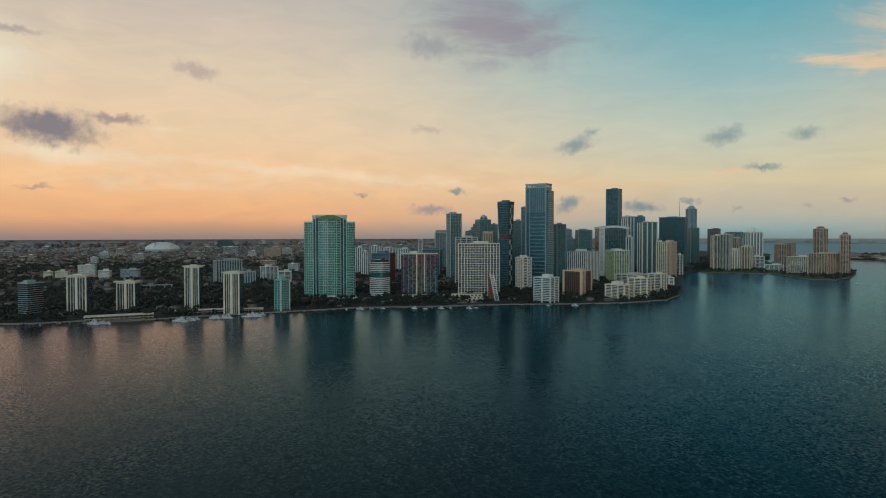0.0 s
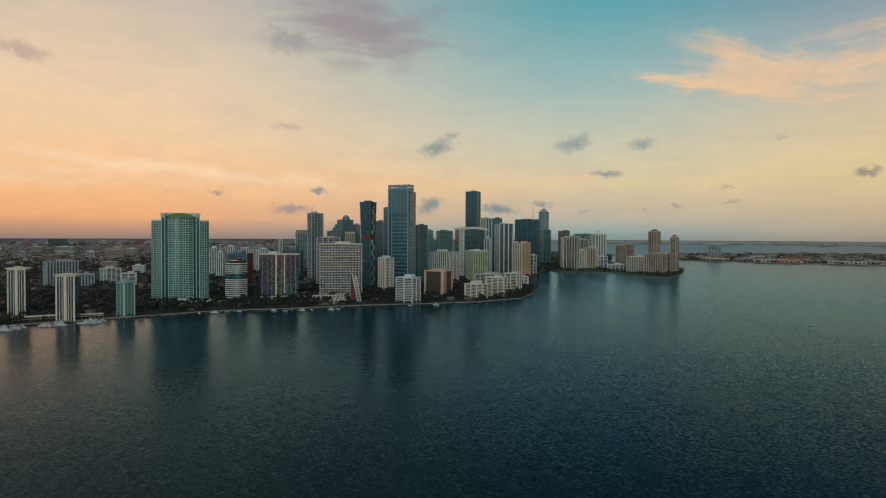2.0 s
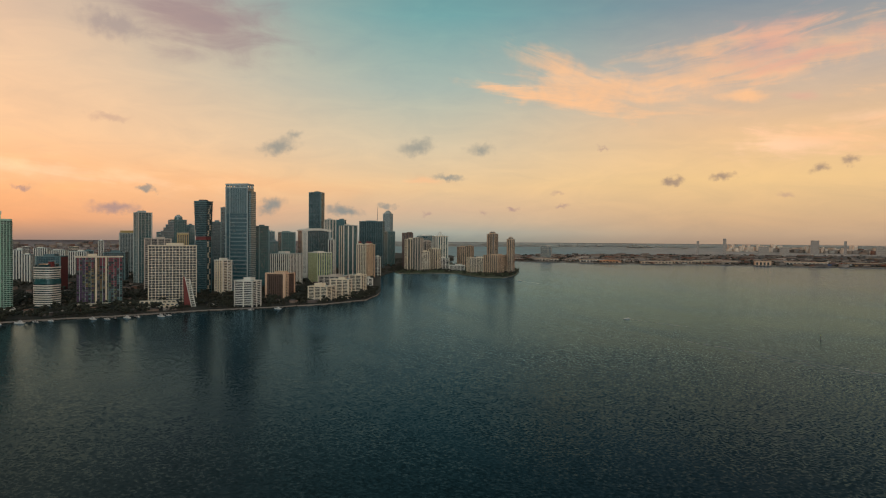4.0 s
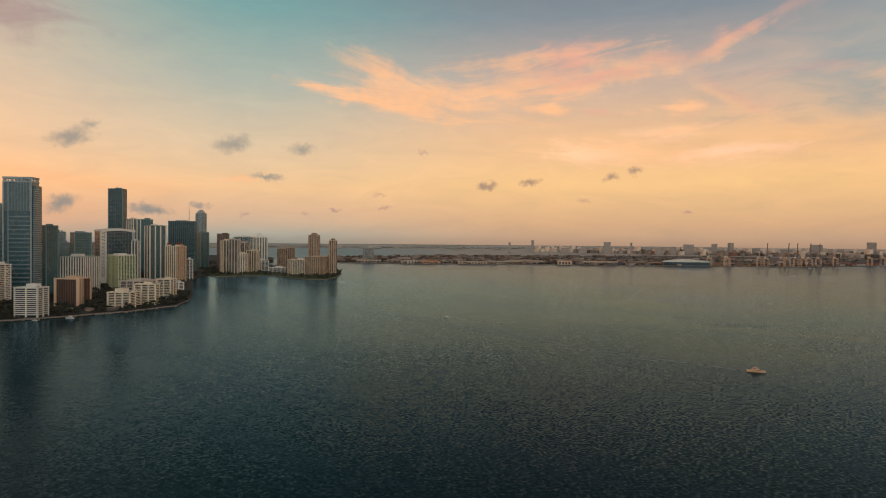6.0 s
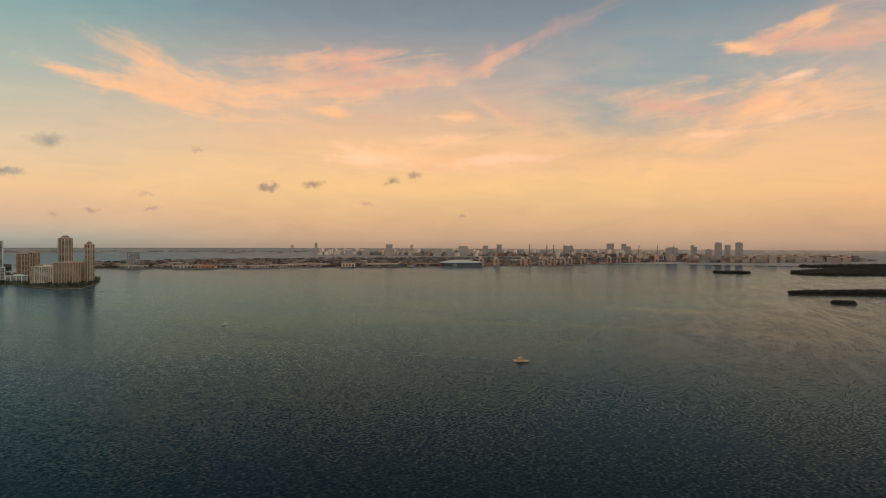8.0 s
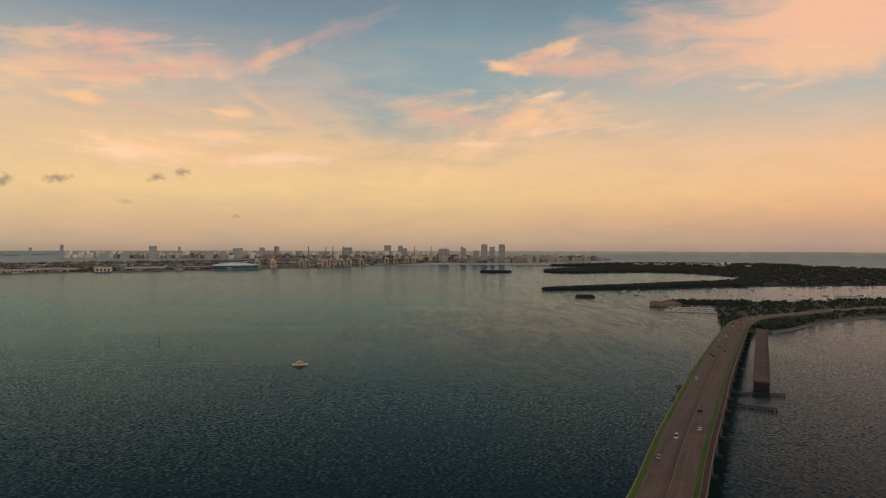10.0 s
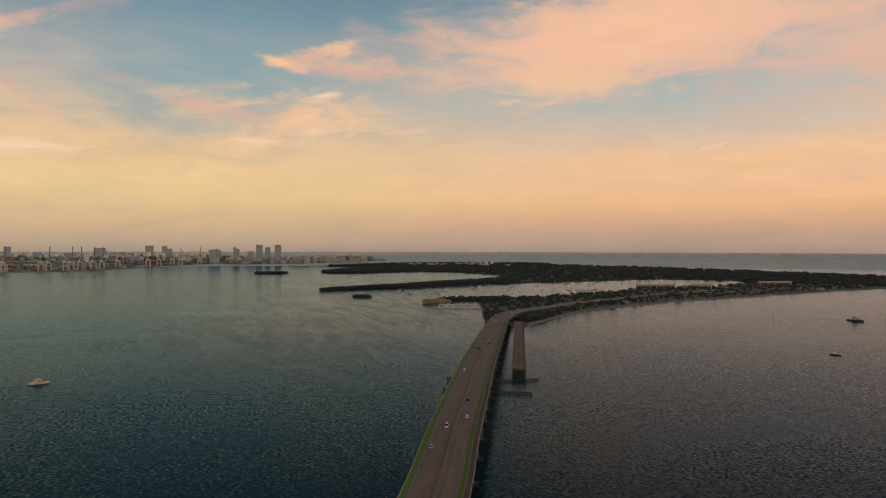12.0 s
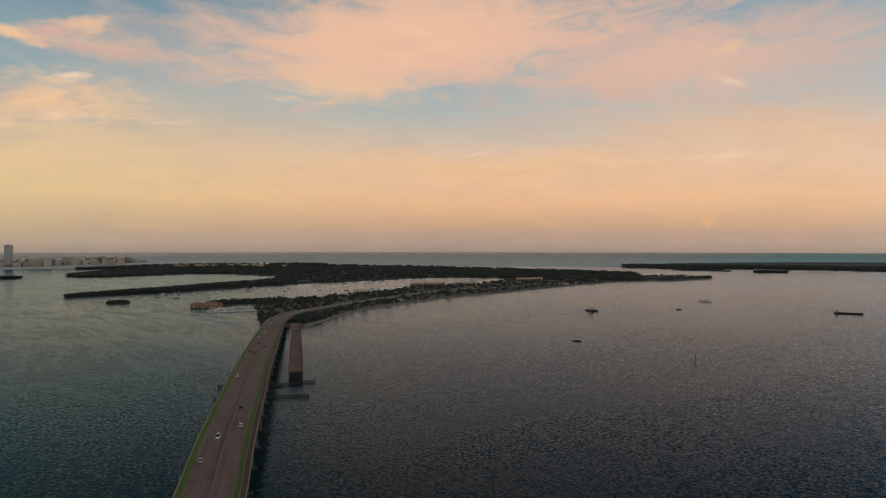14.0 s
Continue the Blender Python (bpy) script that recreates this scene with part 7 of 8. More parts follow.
BRIDGE_END = min(range(len(LINE)), key=lambda i: abs(LINE[i].x - 1010))
bridge = thing("causeway_bridge", "long concrete causeway bridge with green cycle lanes and tan median", "bridge", x=0, y=0)
bridge.location, bridge.scale = (0, 0, 0), (1, 1, 1)
START = min(range(len(LINE)), key=lambda i: abs(LINE[i].x - 110))
strip("deck_approach", 0, 29, -2.9, 0, DECK, bridge, 0, START)
for i in range(START, BRIDGE_END, 6):
    strip("deck_span", 0, 29, -1.1, 0, DECK, bridge, i, min(i + 6, BRIDGE_END))
    for gx in (2.2, 14.2, 26.2):
        strip("girder", gx, gx + 1.0, -2.9, -1.1, SHADED_STONE, bridge, i, min(i + 6, BRIDGE_END))
strip("road_surface", 3.3, 14.2, 0, .03, ASPHALT, bridge)
strip("road_surface", 15.2, 23.6, 0, .03, ASPHALT, bridge)
strip("green_lane", .45, 2.9, 0, .04, GREENLANE, bridge, 0, BRIDGE_END, "worn bright green cycle lane")
strip("green_lane", 23.7, 25.9, 0, .04, GREENLANE, bridge, 0, BRIDGE_END, "worn bright green cycle lane")
strip("footpath", 26.3, 28.6, 0, .16, DECK, bridge, 0, BRIDGE_END)
strip("barrier", 0, .42, -.6, 1.0, BARRIER, bridge, 0, BRIDGE_END)
strip("barrier", 2.95, 3.25, 0, .35, BARRIER, bridge, 0, BRIDGE_END)
strip("barrier", 23.55, 23.7, 0, .2, BARRIER, bridge, 0, BRIDGE_END)
strip("barrier", 25.95, 26.3, 0, .95, BARRIER, bridge, 0, BRIDGE_END)
strip("barrier", 28.6, 29.0, -.6, 1.1, BARRIER, bridge, 0, BRIDGE_END)
strip("median", 14.2, 14.75, 0, .85, BARRIER, bridge)
strip("median", 14.95, 15.2, 0, .5, BARRIER, bridge)
for off in (3.55, 13.85, 15.55, 23.3):
    strip("edge_line", off, off + .12, .03, .045, WORN, bridge)
dash = None
for i in range(170, BRIDGE_END, 8):
    for off in (7.1, 10.6, 18.2, 20.9):
        p = LINE[i] + SIDE[i] * (LEFT + off) + Vector((0, 0, .05))
        if dash is None:
            dash = part("lane_dash", boxes((-.07, .07, -1.5, 1.5, -.015, .012)), WORN, bridge)
            o = dash
        else:
            o = repeat(dash, Matrix())
        d = LINE[i + 1] - LINE[i]
        o.location, o.rotation_euler = p, (math.atan2(d.z, math.hypot(d.x, d.y)), 0, math.atan2(d.y, d.x) - math.pi / 2)
for i in [*range(0, START, 18), *range(START, BRIDGE_END, 6)]:
    p, s = LINE[i], SIDE[i]
    if p.z < 4.5:
        continue
    ang = math.atan2(s.y, s.x)
    cap = part("pier_cap", boxes((-14.2, 14.2, -1.1, 1.1, -4.6, -2.9)), SHADED_STONE, bridge)
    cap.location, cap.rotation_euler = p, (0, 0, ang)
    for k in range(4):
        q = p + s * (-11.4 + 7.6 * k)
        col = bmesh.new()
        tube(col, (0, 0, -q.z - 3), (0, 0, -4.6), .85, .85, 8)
        part("column", col, SHADED_STONE, bridge).location = q
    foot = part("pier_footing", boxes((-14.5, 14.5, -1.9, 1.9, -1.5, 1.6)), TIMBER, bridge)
    foot.location, foot.rotation_euler = (p.x, p.y, 0), (0, 0, ang)
    joint = part("expansion_joint", boxes((-11.1, 9.1, -.14, .14, .035, .05)), TIMBER, bridge)
    joint.location, joint.rotation_euler = p, (0, 0, ang)

# road on the island, with its bank
road = thing("island_road", "asphalt dual carriageway on a grassed bank", "road", x=0, y=0)
road.location, road.scale = (0, 0, 0), (1, 1, 1)
tagged(road, kind="structure")
strip("road_bed", 0, 29, -6, -.02, plain("bank", (.06, .06, .035), .9, .3, 0, .2), road, BRIDGE_END)
strip("shoulder", 0, 3.3, -.02, .02, SAND, road, BRIDGE_END)
strip("shoulder", 23.6, 29, -.02, .02, SAND, road, BRIDGE_END)


# ---- old bridge, now a fishing pier ----
def fishing_pier():
    root = thing("fishing_pier", "old broken-off concrete bridge used as a fishing pier", "pier", x=0, y=0)
    a, b = Vector((577, -174.5, 8)), Vector((948, -287, 8))
    d = (b - a).normalized()
    s = Vector((d.y, -d.x, 0))
    root.location, root.scale, root.rotation_euler = a, (1, 1, 1), (0, 0, math.atan2(d.y, d.x))
    ln = (b - a).length
    n = 26
    for k in range(n):
        x0, x1 = ln * k / n, ln * (k + 1) / n - .12
        part("deck_slab", boxes((x0, x1, -6.8, 6.8, -1.0, 0)), DECK, root)
        part("cross_beam", boxes((x0, x0 + 1.4, -6.6, 6.6, -2.2, -1.0)), SHADED_STONE, root)
        for y in (-5.4, -1.8, 1.8, 5.4):
            c = bmesh.new()
            tube(c, (x0 + .7, y, -11), (x0 + .7, y, -2.2), .45, .45, 6)
            part("pile", c, SHADED_STONE, root)
        for y in (-6.8, 6.5):
            part("parapet", boxes((x0, x1, y, y + .3, 0, 1.0)), BARRIER, root)
    part("end_parapet", boxes((-.35, -.05, -6.8, 6.8, -.4, 1.1)), BARRIER, root)
    part("old_lift_pier", boxes((-4, 5, -5.5, 5.5, -10, -1.2)), TIMBER, root)
    for k in range(14):
        part("bench", boxes((20 + k * 24, 21.6 + k * 24, -.5, .5, 0, .8)), TIMBER, root)


fishing_pier()


def fender(ax, ay, bx, by):
    a, b = Vector((ax, ay, 0)), Vector((bx, by, 0))
    d = b - a
    root = thing("fender_wall", "dark timber fender wall in the channel under the bridge", "fender", x=ax, y=ay, turn=math.degrees(math.atan2(d.y, d.x)), group="channel fenders")
    ln = d.length
    n = max(3, int(ln / 2.6))
    for k in range(n + 1):
        c = bmesh.new()
        tube(c, (ln * k / n, 0, -3), (ln * k / n, 0, 2.3 + .5 * (k % 3 == 0)), .34, .3, 6)
        part("pile", c, TIMBER, root)
    for z in (.1, 1.3):
        part("wale", boxes((-.6, ln + .6, -.5, -.28, z, z + .5)), TIMBER, root)
    part("walkway", boxes((-.4, ln + .4, -.1, 1.2, 2.0, 2.2)), TIMBER, root)


fender(557, -116, 557, -186)
fender(531, -95, 504, -163)
fender(574, -106, 578, -118)


# ---- cars ----
def car_kind(paint, tall, label):
    root = thing("car", label, "car", x=0, y=0, group="cars on the bridge")
    lw, ll = .92, 2.35 if not tall else 2.6
    prof = [(-ll, .35), (-ll, .8), (-ll * .9, .95), (-ll * .3, 1.0), (ll * .55, 1.0), (ll * .95, .85), (ll, .6), (ll, .35)]
    bm = bmesh.new()
    a = [bm.verts.new((-lw, y, z)) for y, z in prof]
    b = [bm.verts.new((lw, y, z)) for y, z in prof]
    bm.faces.new(a), bm.faces.new(b[::-1])
    for i in range(len(a)):
        j = (i + 1) % len(a)
        bm.faces.new((a[i], b[i], b[j], a[j]))
    part("body", bm, paint, root)
    top = 2.05 if tall else 1.48
    cab = [(-ll * (.95 if tall else .8), .98), (-ll * (.92 if tall else .5), top), (ll * .2, top), (ll * .52, .98)]
    bm = bmesh.new()
    a = [bm.verts.new((-lw * (.94 if z < 1 else .8), y, z)) for y, z in cab]
    b = [bm.verts.new((lw * (.94 if z < 1 else .8), y, z)) for y, z in cab]
    bm.faces.new(a), bm.faces.new(b[::-1])
    for i in range(4):
        j = (i + 1) % 4
        bm.faces.new((a[i], b[i], b[j], a[j]))
    part("windows", bm, G_VOID, root)
    part("roof", boxes((-lw * .8, lw * .8, cab[1][0], cab[2][0], top - .02, top + .05)), paint, root)
    for sx in (-1, 1):
        for y in (-ll * .62, ll * .62):
            w = bmesh.new()
            tube(w, (sx * (lw - .2), y, .33), (sx * (lw + .02), y, .33), .33, .33, 10)
            wheel = part("wheel", w, TIMBER, root)
            w = bmesh.new()
            tube(w, (sx * (lw - .1), y, .33), (sx * (lw + .04), y, .33), .18, .18, 8)
            part("rim", w, STEEL, wheel)
        part("headlight", boxes((sx * .7 - .15, sx * .7 + .15, ll - .05, ll + .02, .6, .75)), PAINTW, root)
    return root


BLACKP, SILVER, BLUEP = plain("black_car_paint", (.02, .02, .022), .3, .05), plain("silver_car_paint", (.45, .46, .47), .3, .05, .4), plain("blue_car_paint", (.04, .06, .12), .3, .05)
KINDS = [car_kind(PAINTW, False, "white saloon car driving on the bridge"), car_kind(BLACKP, False, "black saloon car driving on the bridge"), car_kind(PAINTW, True, "white van driving on the bridge"),
         car_kind(SILVER, False, "silver saloon car driving on the bridge"), car_kind(BLUEP, True, "dark blue van driving on the bridge"), car_kind(RED, False, "red saloon car driving on the bridge")]
spots = [(495, 8.2, 0), (395, -2.4, 1), (362, -5.2, 0), (341, 4.4, 2), (316, 8.6, 3), (253, -4.2, 4), (618, 8.6, 1), (604, 4.6, 4), (668, 5.0, 1), (761, 4.4, 0), (807, -3.0, 1), (845, -6.0, 4), (640, -2.6, 1),
         (905, 4.8, 0), (950, 8.2, 1), (930, -3.0, 5), (720, 8.3, 3), (1010, 4.5, 1), (1060, -3, 0), (1120, 7.8, 3), (1190, -5.6, 1), (1290, 4.6, 0)]
used = set()
for x, off, k in spots:
    i = min(range(len(LINE) - 1), key=lambda i: abs(LINE[i].x - x))
    s = SIDE[i]
    p = LINE[i] - s * off + Vector((0, 0, .05))
    d = LINE[i + 1] - LINE[i]
    m = Matrix.LocRotScale(p, Euler((0, 0, math.atan2(d.y, d.x) - math.pi / 2 + (math.pi if off > 0 else 0))), None)
    if k in used:
        copy_thing(KINDS[k], m)
    else:
        KINDS[k].matrix_basis = m
        used.add(k)


# ---- boats ----
def hull(bm, length, beam, depth, keel=-.5):
    rows = []
    for k in range(9):
        t = k / 8
        y = -length / 2 + length * t
        w = beam / 2 * (1 if t < .5 else math.sqrt(max(0, 1 - ((t - .5) / .5) ** 2.2)))
        w = max(w, .05)
        z = depth * (1 + .35 * t * t)
        rows.append([bm.verts.new(q) for q in ((-w, y, z), (-w * .85, y, .1), (0, y, keel), (w * .85, y, .1), (w, y, z))])
    for a, b in zip(rows, rows[1:]):
        for i in range(4):
            bm.faces.new((a[i], a[i + 1], b[i + 1], b[i]))
        bm.faces.new((a[0], b[0], b[4], a[4]))
    bm.faces.new(rows[0][::-1])


def cabin(bm, w, y0, y1, z0, z1, rake=.25):
    d = (y1 - y0) * rake
    lo = [(-w, y0), (w, y0), (w * .85, y1), (-w * .85, y1)]
    hi = [(-w * .9, y0 + d * .3), (w * .9, y0 + d * .3), (w * .7, y1 - d), (-w * .7, y1 - d)]
    a = [bm.verts.new((x, y, z0)) for x, y in lo]
    b = [bm.verts.new((x, y, z1)) for x, y in hi]
    bm.faces.new(a[::-1]), bm.faces.new(b)
    for i in range(4):
        j = (i + 1) % 4
        bm.faces.new((a[i], a[j], b[j], b[i]))


def yacht(label, length, hull_mat=None, top_mat=None, decks=2, group="", name="motor_yacht"):
    hull_mat, top_mat = hull_mat or GEL, top_mat or GEL
    root = thing(name, label, "boat", x=0, y=0, group=group)
    beam, dep = length * .26, length * .09
    bm = bmesh.new()
    hull(bm, length, beam, dep)
    part("hull", bm, hull_mat, root)
    z = dep * 1.02
    for k in range(decks):
        f = 1 - .28 * k
        bm = bmesh.new()
        cabin(bm, beam * .38 * f, -length * .32 * f, length * .24 * f, z, z + length * .075)
        house = part("deckhouse", bm, top_mat, root)
        bm = bmesh.new()
        cabin(bm, beam * .385 * f, -length * .27 * f, length * .235 * f, z + length * .026, z + length * .055, .12)
        part("window_band", bm, G_VOID, house)
        z += length * .075
    part("hardtop", boxes((-beam * .24, beam * .24, -length * .2, length * .02, z + length * .04, z + length * .05)), top_mat, root)
    for sx in (-1, 1) if decks > 1 else ():
        bm = bmesh.new()
        tube(bm, (sx * beam * .2, -length * .12, z), (sx * beam * .2, -length * .1, z + length * .042), .12, .1, 5)
        part("hardtop_post", bm, top_mat, root)
    if decks == 1:
        return root
    bm = bmesh.new()
    tube(bm, (0, -length * .1, z + length * .05), (0, -length * .12, z + length * .16), .1, .04, 5)
    part("radar_mast", bm, STEEL, root)
    return root


def sailboat(label, length, group, mat):
    root = thing("sailing_boat", label, "sailing boat", x=0, y=0, group=group)
    bm = bmesh.new()
    hull(bm, length, length * .3, length * .1)
    part("hull", bm, mat, root)
    bm = bmesh.new()
    cabin(bm, length * .08, -length * .12, length * .2, length * .1, length * .17)
    part("cabin", bm, GEL, root)
    bm = bmesh.new()
    tube(bm, (0, length * .08, length * .1), (0, length * .06, length * 1.25), .09, .05, 5)
    tube(bm, (0, length * .07, length * .3), (0, -length * .38, length * .32), .14, .12, 5)
    part("mast", bm, STEEL, root)
    return root


def put(ob, az, dist, turn, scale=1.0):
    p, s = site(az, dist, -.1)
    ob.matrix_basis = Matrix.LocRotScale(p, Euler((0, 0, radians(turn))), (s * scale,) * 3)
    return ob


def put_copy(ob, az, dist, turn, scale=1.0):
    p, s = site(az, dist, -.1)
    c = copy_thing(ob, Matrix.LocRotScale(p, Euler((0, 0, radians(turn))), None))
    c.scale = (s * scale,) * 3
    return c


# the lone yacht under way, and others on the bay
put(yacht("cream motor yacht under way with a foaming wake", 17, plain("cream_gelcoat", (.80, .48, .30), .35, .1), plain("cream_top", (.84, .54, .36), .35, .1)), 67.9, 667, -160, .95)
put(yacht("small white motor boat crossing the bay", 10, decks=1), 42.1, 1008, 45)
put(yacht("dark blue and white motor yacht at anchor", 27, BLUEP, GEL, 3), 132.8, 1272, -255)
put(yacht("small dark motor boat under way on the bay", 12, BLACKP, GEL, 1), 131.5, 852, -240)
put(yacht("white excursion boat on the bay", 30, GEL, GEL, 1), 141.9, 1575, -235)
put(yacht("small dark work boat at anchor", 12, BLACKP, SLATE, 1), 139.9, 1345, -60)
put(yacht("small white motor boat off the island's tip", 14, decks=1), 32.9, 1840, -120)
put(yacht("small white motor boat near the causeway", 9, decks=1), 128.6, 1780, 20)


def barge():
    root = thing("barge", "long dark flat barge with deckhouse at one end", "barge", az=152.0, dist=1397, turn=118)
    bm = bmesh.new()
    hull(bm, 46, 9, 2.2)
    part("hull", bm, TIMBER, root)
    part("deckhouse", boxes((-2.5, 2.5, -21, -15, 2.2, 5.5)), GREYC, root)
    part("wheelhouse", boxes((-1.6, 1.6, -20, -17, 5.5, 7.6)), GREYC, root)
    bm = bmesh.new()
    tube(bm, (0, 4, 2.2), (0, 4, 6), .2, .15)
    part("mast", bm, STEEL, root)


barge()

# moored yachts along the shore
a_yacht, b_yacht, c_yacht = (yacht("white motor yacht moored at the seawall", L, decks=n, group="moored yachts") for L, n in ((24, 2), (17, 1), (33, 3)))
club_berths = [(-28.6, 985, 60, 2), (-28.0, 991, 70, 1), (-27.6, 978, 40, 0), (-22.6, 968, 95, 0), (-22.2, 960, 85, 2), (-21.9, 972, 80, 1), (-21.5, 966, 100, 0), (-21.1, 980, 75, 0), (-19.8, 982, 90, 0), (-19.4, 975, 70, 1), (-19.0, 984, 95, 0), (-18.6, 980, 80, 2),
          ]
city_berths = [
          (-17.4, 988, 60, 1), (-17.0, 982, 95, 0), (-16.6, 986, 80, 2), (-16.2, 994, 75, 1), (-15.8, 1000, 85, 0), (-8.6, 1042, 30, 1), (-7.4, 1044, 110, 0), (-6.4, 1048, 80, 1), (-2.6, 1046, 70, 0), (-1.6, 1040, 95, 1), (-.2, 1044, 80, 0), (.6, 1050, 60, 1),
          (2.3, 1046, 80, 0), (2.9, 1054, 95, 1), (9.3, 1096, 75, 1), (11.6, 1104, 95, 0), (-5.4, 1050, 85, 1)]
made = {}
for az, d, turn, k in club_berths + city_berths:
    src = (a_yacht, b_yacht, c_yacht)[k]
    if k in made:
        put_copy(src, az, d, turn * .6 - 10 - az, .6)
    else:
        put(src, az, d, turn * .6 - 10 - az, .6)
        made[k] = 1
rnd = random.Random(5)
for az in (-28.3, -22.0, -19.2, -16.6):
    for k in range(6):
        put_copy((b_yacht, b_yacht, a_yacht)[k % 3], az + (.16 if k % 2 else -.16) * (1 + k / 8), interp(MAIN, az)[0] - 12 - 7.5 * (k // 2) - rnd.uniform(0, 3), -az + (90 if k % 2 else -90) + rnd.uniform(-9, 9), rnd.uniform(.62, .85))
# the marina below the bridge's landing
rnd = random.Random(21)
for k in range(88):
    row = k % 3
    az = 99.6 + rnd.uniform(0, 3.8)
    near = interp(CAUSE, az)[0]
    d = (1282, 1322, 1362)[row] + (az - 99.6) * 1 + rnd.uniform(-6, 6)
    put_copy(rnd.choice((a_yacht, b_yacht, b_yacht, b_yacht, b_yacht)), az, d, rnd.choice((75, 255)) + rnd.uniform(-8, 8) - 102, rnd.uniform(.5, .8))
for k in range(3):
    az = 100.1 + k * .55
    root = thing("jetty", "narrow grey jetty between moored boats", "jetty", az=az + 1.2, dist=1296 + k * 34, turn=-(az + 6), group="jetties")
    part("planking", boxes((-55, 55, -1.2, 1.2, .9, 1.3)), TIMBER, root)
    for j in range(10):
        bm = bmesh.new()
        tube(bm, (-52 + j * 11.5, 1.4, -2), (-52 + j * 11.5, 1.4, 2.4), .25, .2)
        part("pile", bm, TIMBER, root)

# sailing boats at anchor in the lagoon
kinds = [sailboat("white sailing boat at anchor with bare mast", 11, "anchored sailing boats", GEL), sailboat("dark hulled sailing boat at anchor with bare mast", 12, "anchored sailing boats", BLUEP), sailboat("grey sailing boat at anchor with bare mast", 9.5, "anchored sailing boats", GREYC)]
n = 0
while n < 112:
    az = rnd.uniform(95, 123.5)
    lo, hi = interp(CAUSE, max(az, 98.6))[1] + 45, interp(SPIT, az)[0] - 50
    if az < 98.6:
        lo = 1560
    if hi <= lo:
        continue
    d = rnd.uniform(lo, hi)
    if n < 3:
        put(kinds[n], az, d, 40)
    else:
        put_copy(rnd.choice(kinds), az, d, rnd.gauss(40, 22), rnd.uniform(.85, 1.25))
    n += 1


# ---- wakes: low foam ridges on the water ----
def wake(label, az0, d0, az1, d1, width, seed):
    a, b = site(az0, d0)[0], site(az1, d1)[0]
    d = b - a
    s = Vector((-d.y, d.x, 0)).normalized()
    rng = random.Random(seed)
    bm = bmesh.new()
    n = int(d.length / 4)
    prev = None
    for i in range(n + 1):
        t = i / n
        w = width * (.15 + t) * rng.uniform(.5, 1.3) * (1 - .4 * t)
        c = a + d * t + s * (noise.noise((t * 5, seed, 0)) * width * .5)
        ring = [bm.verts.new(c + s * (x * w) + Vector((0, 0, z))) for x, z in ((-.5, -.05), (-.15, .16), (.15, .14), (.5, -.05))]
        if prev and rng.random() > .12 * t:
            for k in range(3):
                bm.faces.new((prev[k], prev[k + 1], ring[k + 1], ring[k]))
        prev = ring
    me = bpy.data.meshes.new("wake")
    bm.to_mesh(me)
    bm.free()
    me.materials.append(FOAM)
    tagged(new("wake", me), label, "wake", kind="stuff")


wake("pale foam wake behind the cream yacht", 67.2, 668, 58, 715, 4.6, 1)
wake("thin fading wake line far behind the cream yacht", 58, 716, 47, 812, 3.0, 7)
wake("thin fading wake line crossing the bay", 63, 672, 52, 742, 2.0, 8)
wake("pale foam wake of the small motor boat", 42.5, 1002, 47, 950, 1.2, 2)
wake("pale foam wake off the island's tip", 33.0, 1835, 34.6, 1740, 4, 3)
wake("short pale wake behind the dark motor boat", 131.4, 858, 130.6, 935, 2.2, 4)


# ---- channel markers ----
def marker(az, dist, tall):
    root = thing("channel_marker", "slender channel marker post standing in the water", "marker", az=az, dist=dist, group="channel markers")
    bm = bmesh.new()
    tube(bm, (0, 0, -3), (0, 0, tall), .28, .22)
    part("post", bm, TIMBER, root)
    part("board", boxes((-.7, .7, -.12, .02, tall - 1.4, tall)), GREENLANE, root)


for row in ((69.7, 542, 6), (56.6, 897, 7), (127.3, 1232, 8), (141.2, 735, 7), (75.6, 1420, 8), (84.1, 2130, 9), (86.2, 1650, 8)):
    marker(*row)


# ---- seawalls and shore edging ----
def seawall(rows, az0, az1, seed, rough, label, high=2.1):
    verts, faces = [], []
    n = int((az1 - az0) / .12)
    for i in range(n + 1):
        az = az0 + (az1 - az0) * i / n
        a = shore(rows, az, seed, rough)[0]
        for dd, z in ((-1.2, -1.5), (-1.0, high), (1.8, high), (2.2, -.5)):
            verts.append(site(az, a + dd, z)[0])
    for i in range(n):
        for k in range(3):
            faces.append((i * 4 + k, (i + 1) * 4 + k, (i + 1) * 4 + k + 1, i * 4 + k + 1))
    tagged(mesh_object("seawall", verts, faces, STONE), label, "seawall", kind="structure")


seawall(MAIN, -60, 20.4, 2, .003, "pale stone seawall along the city shore", 2.6)
seawall(KEYB, 22, 32.6, 4, .002, "pale stone seawall round the planted island", 2.4)
seawall(PORT, 31.5, 81, 5, .0015, "dark quay wall of the harbour island", 3.2)


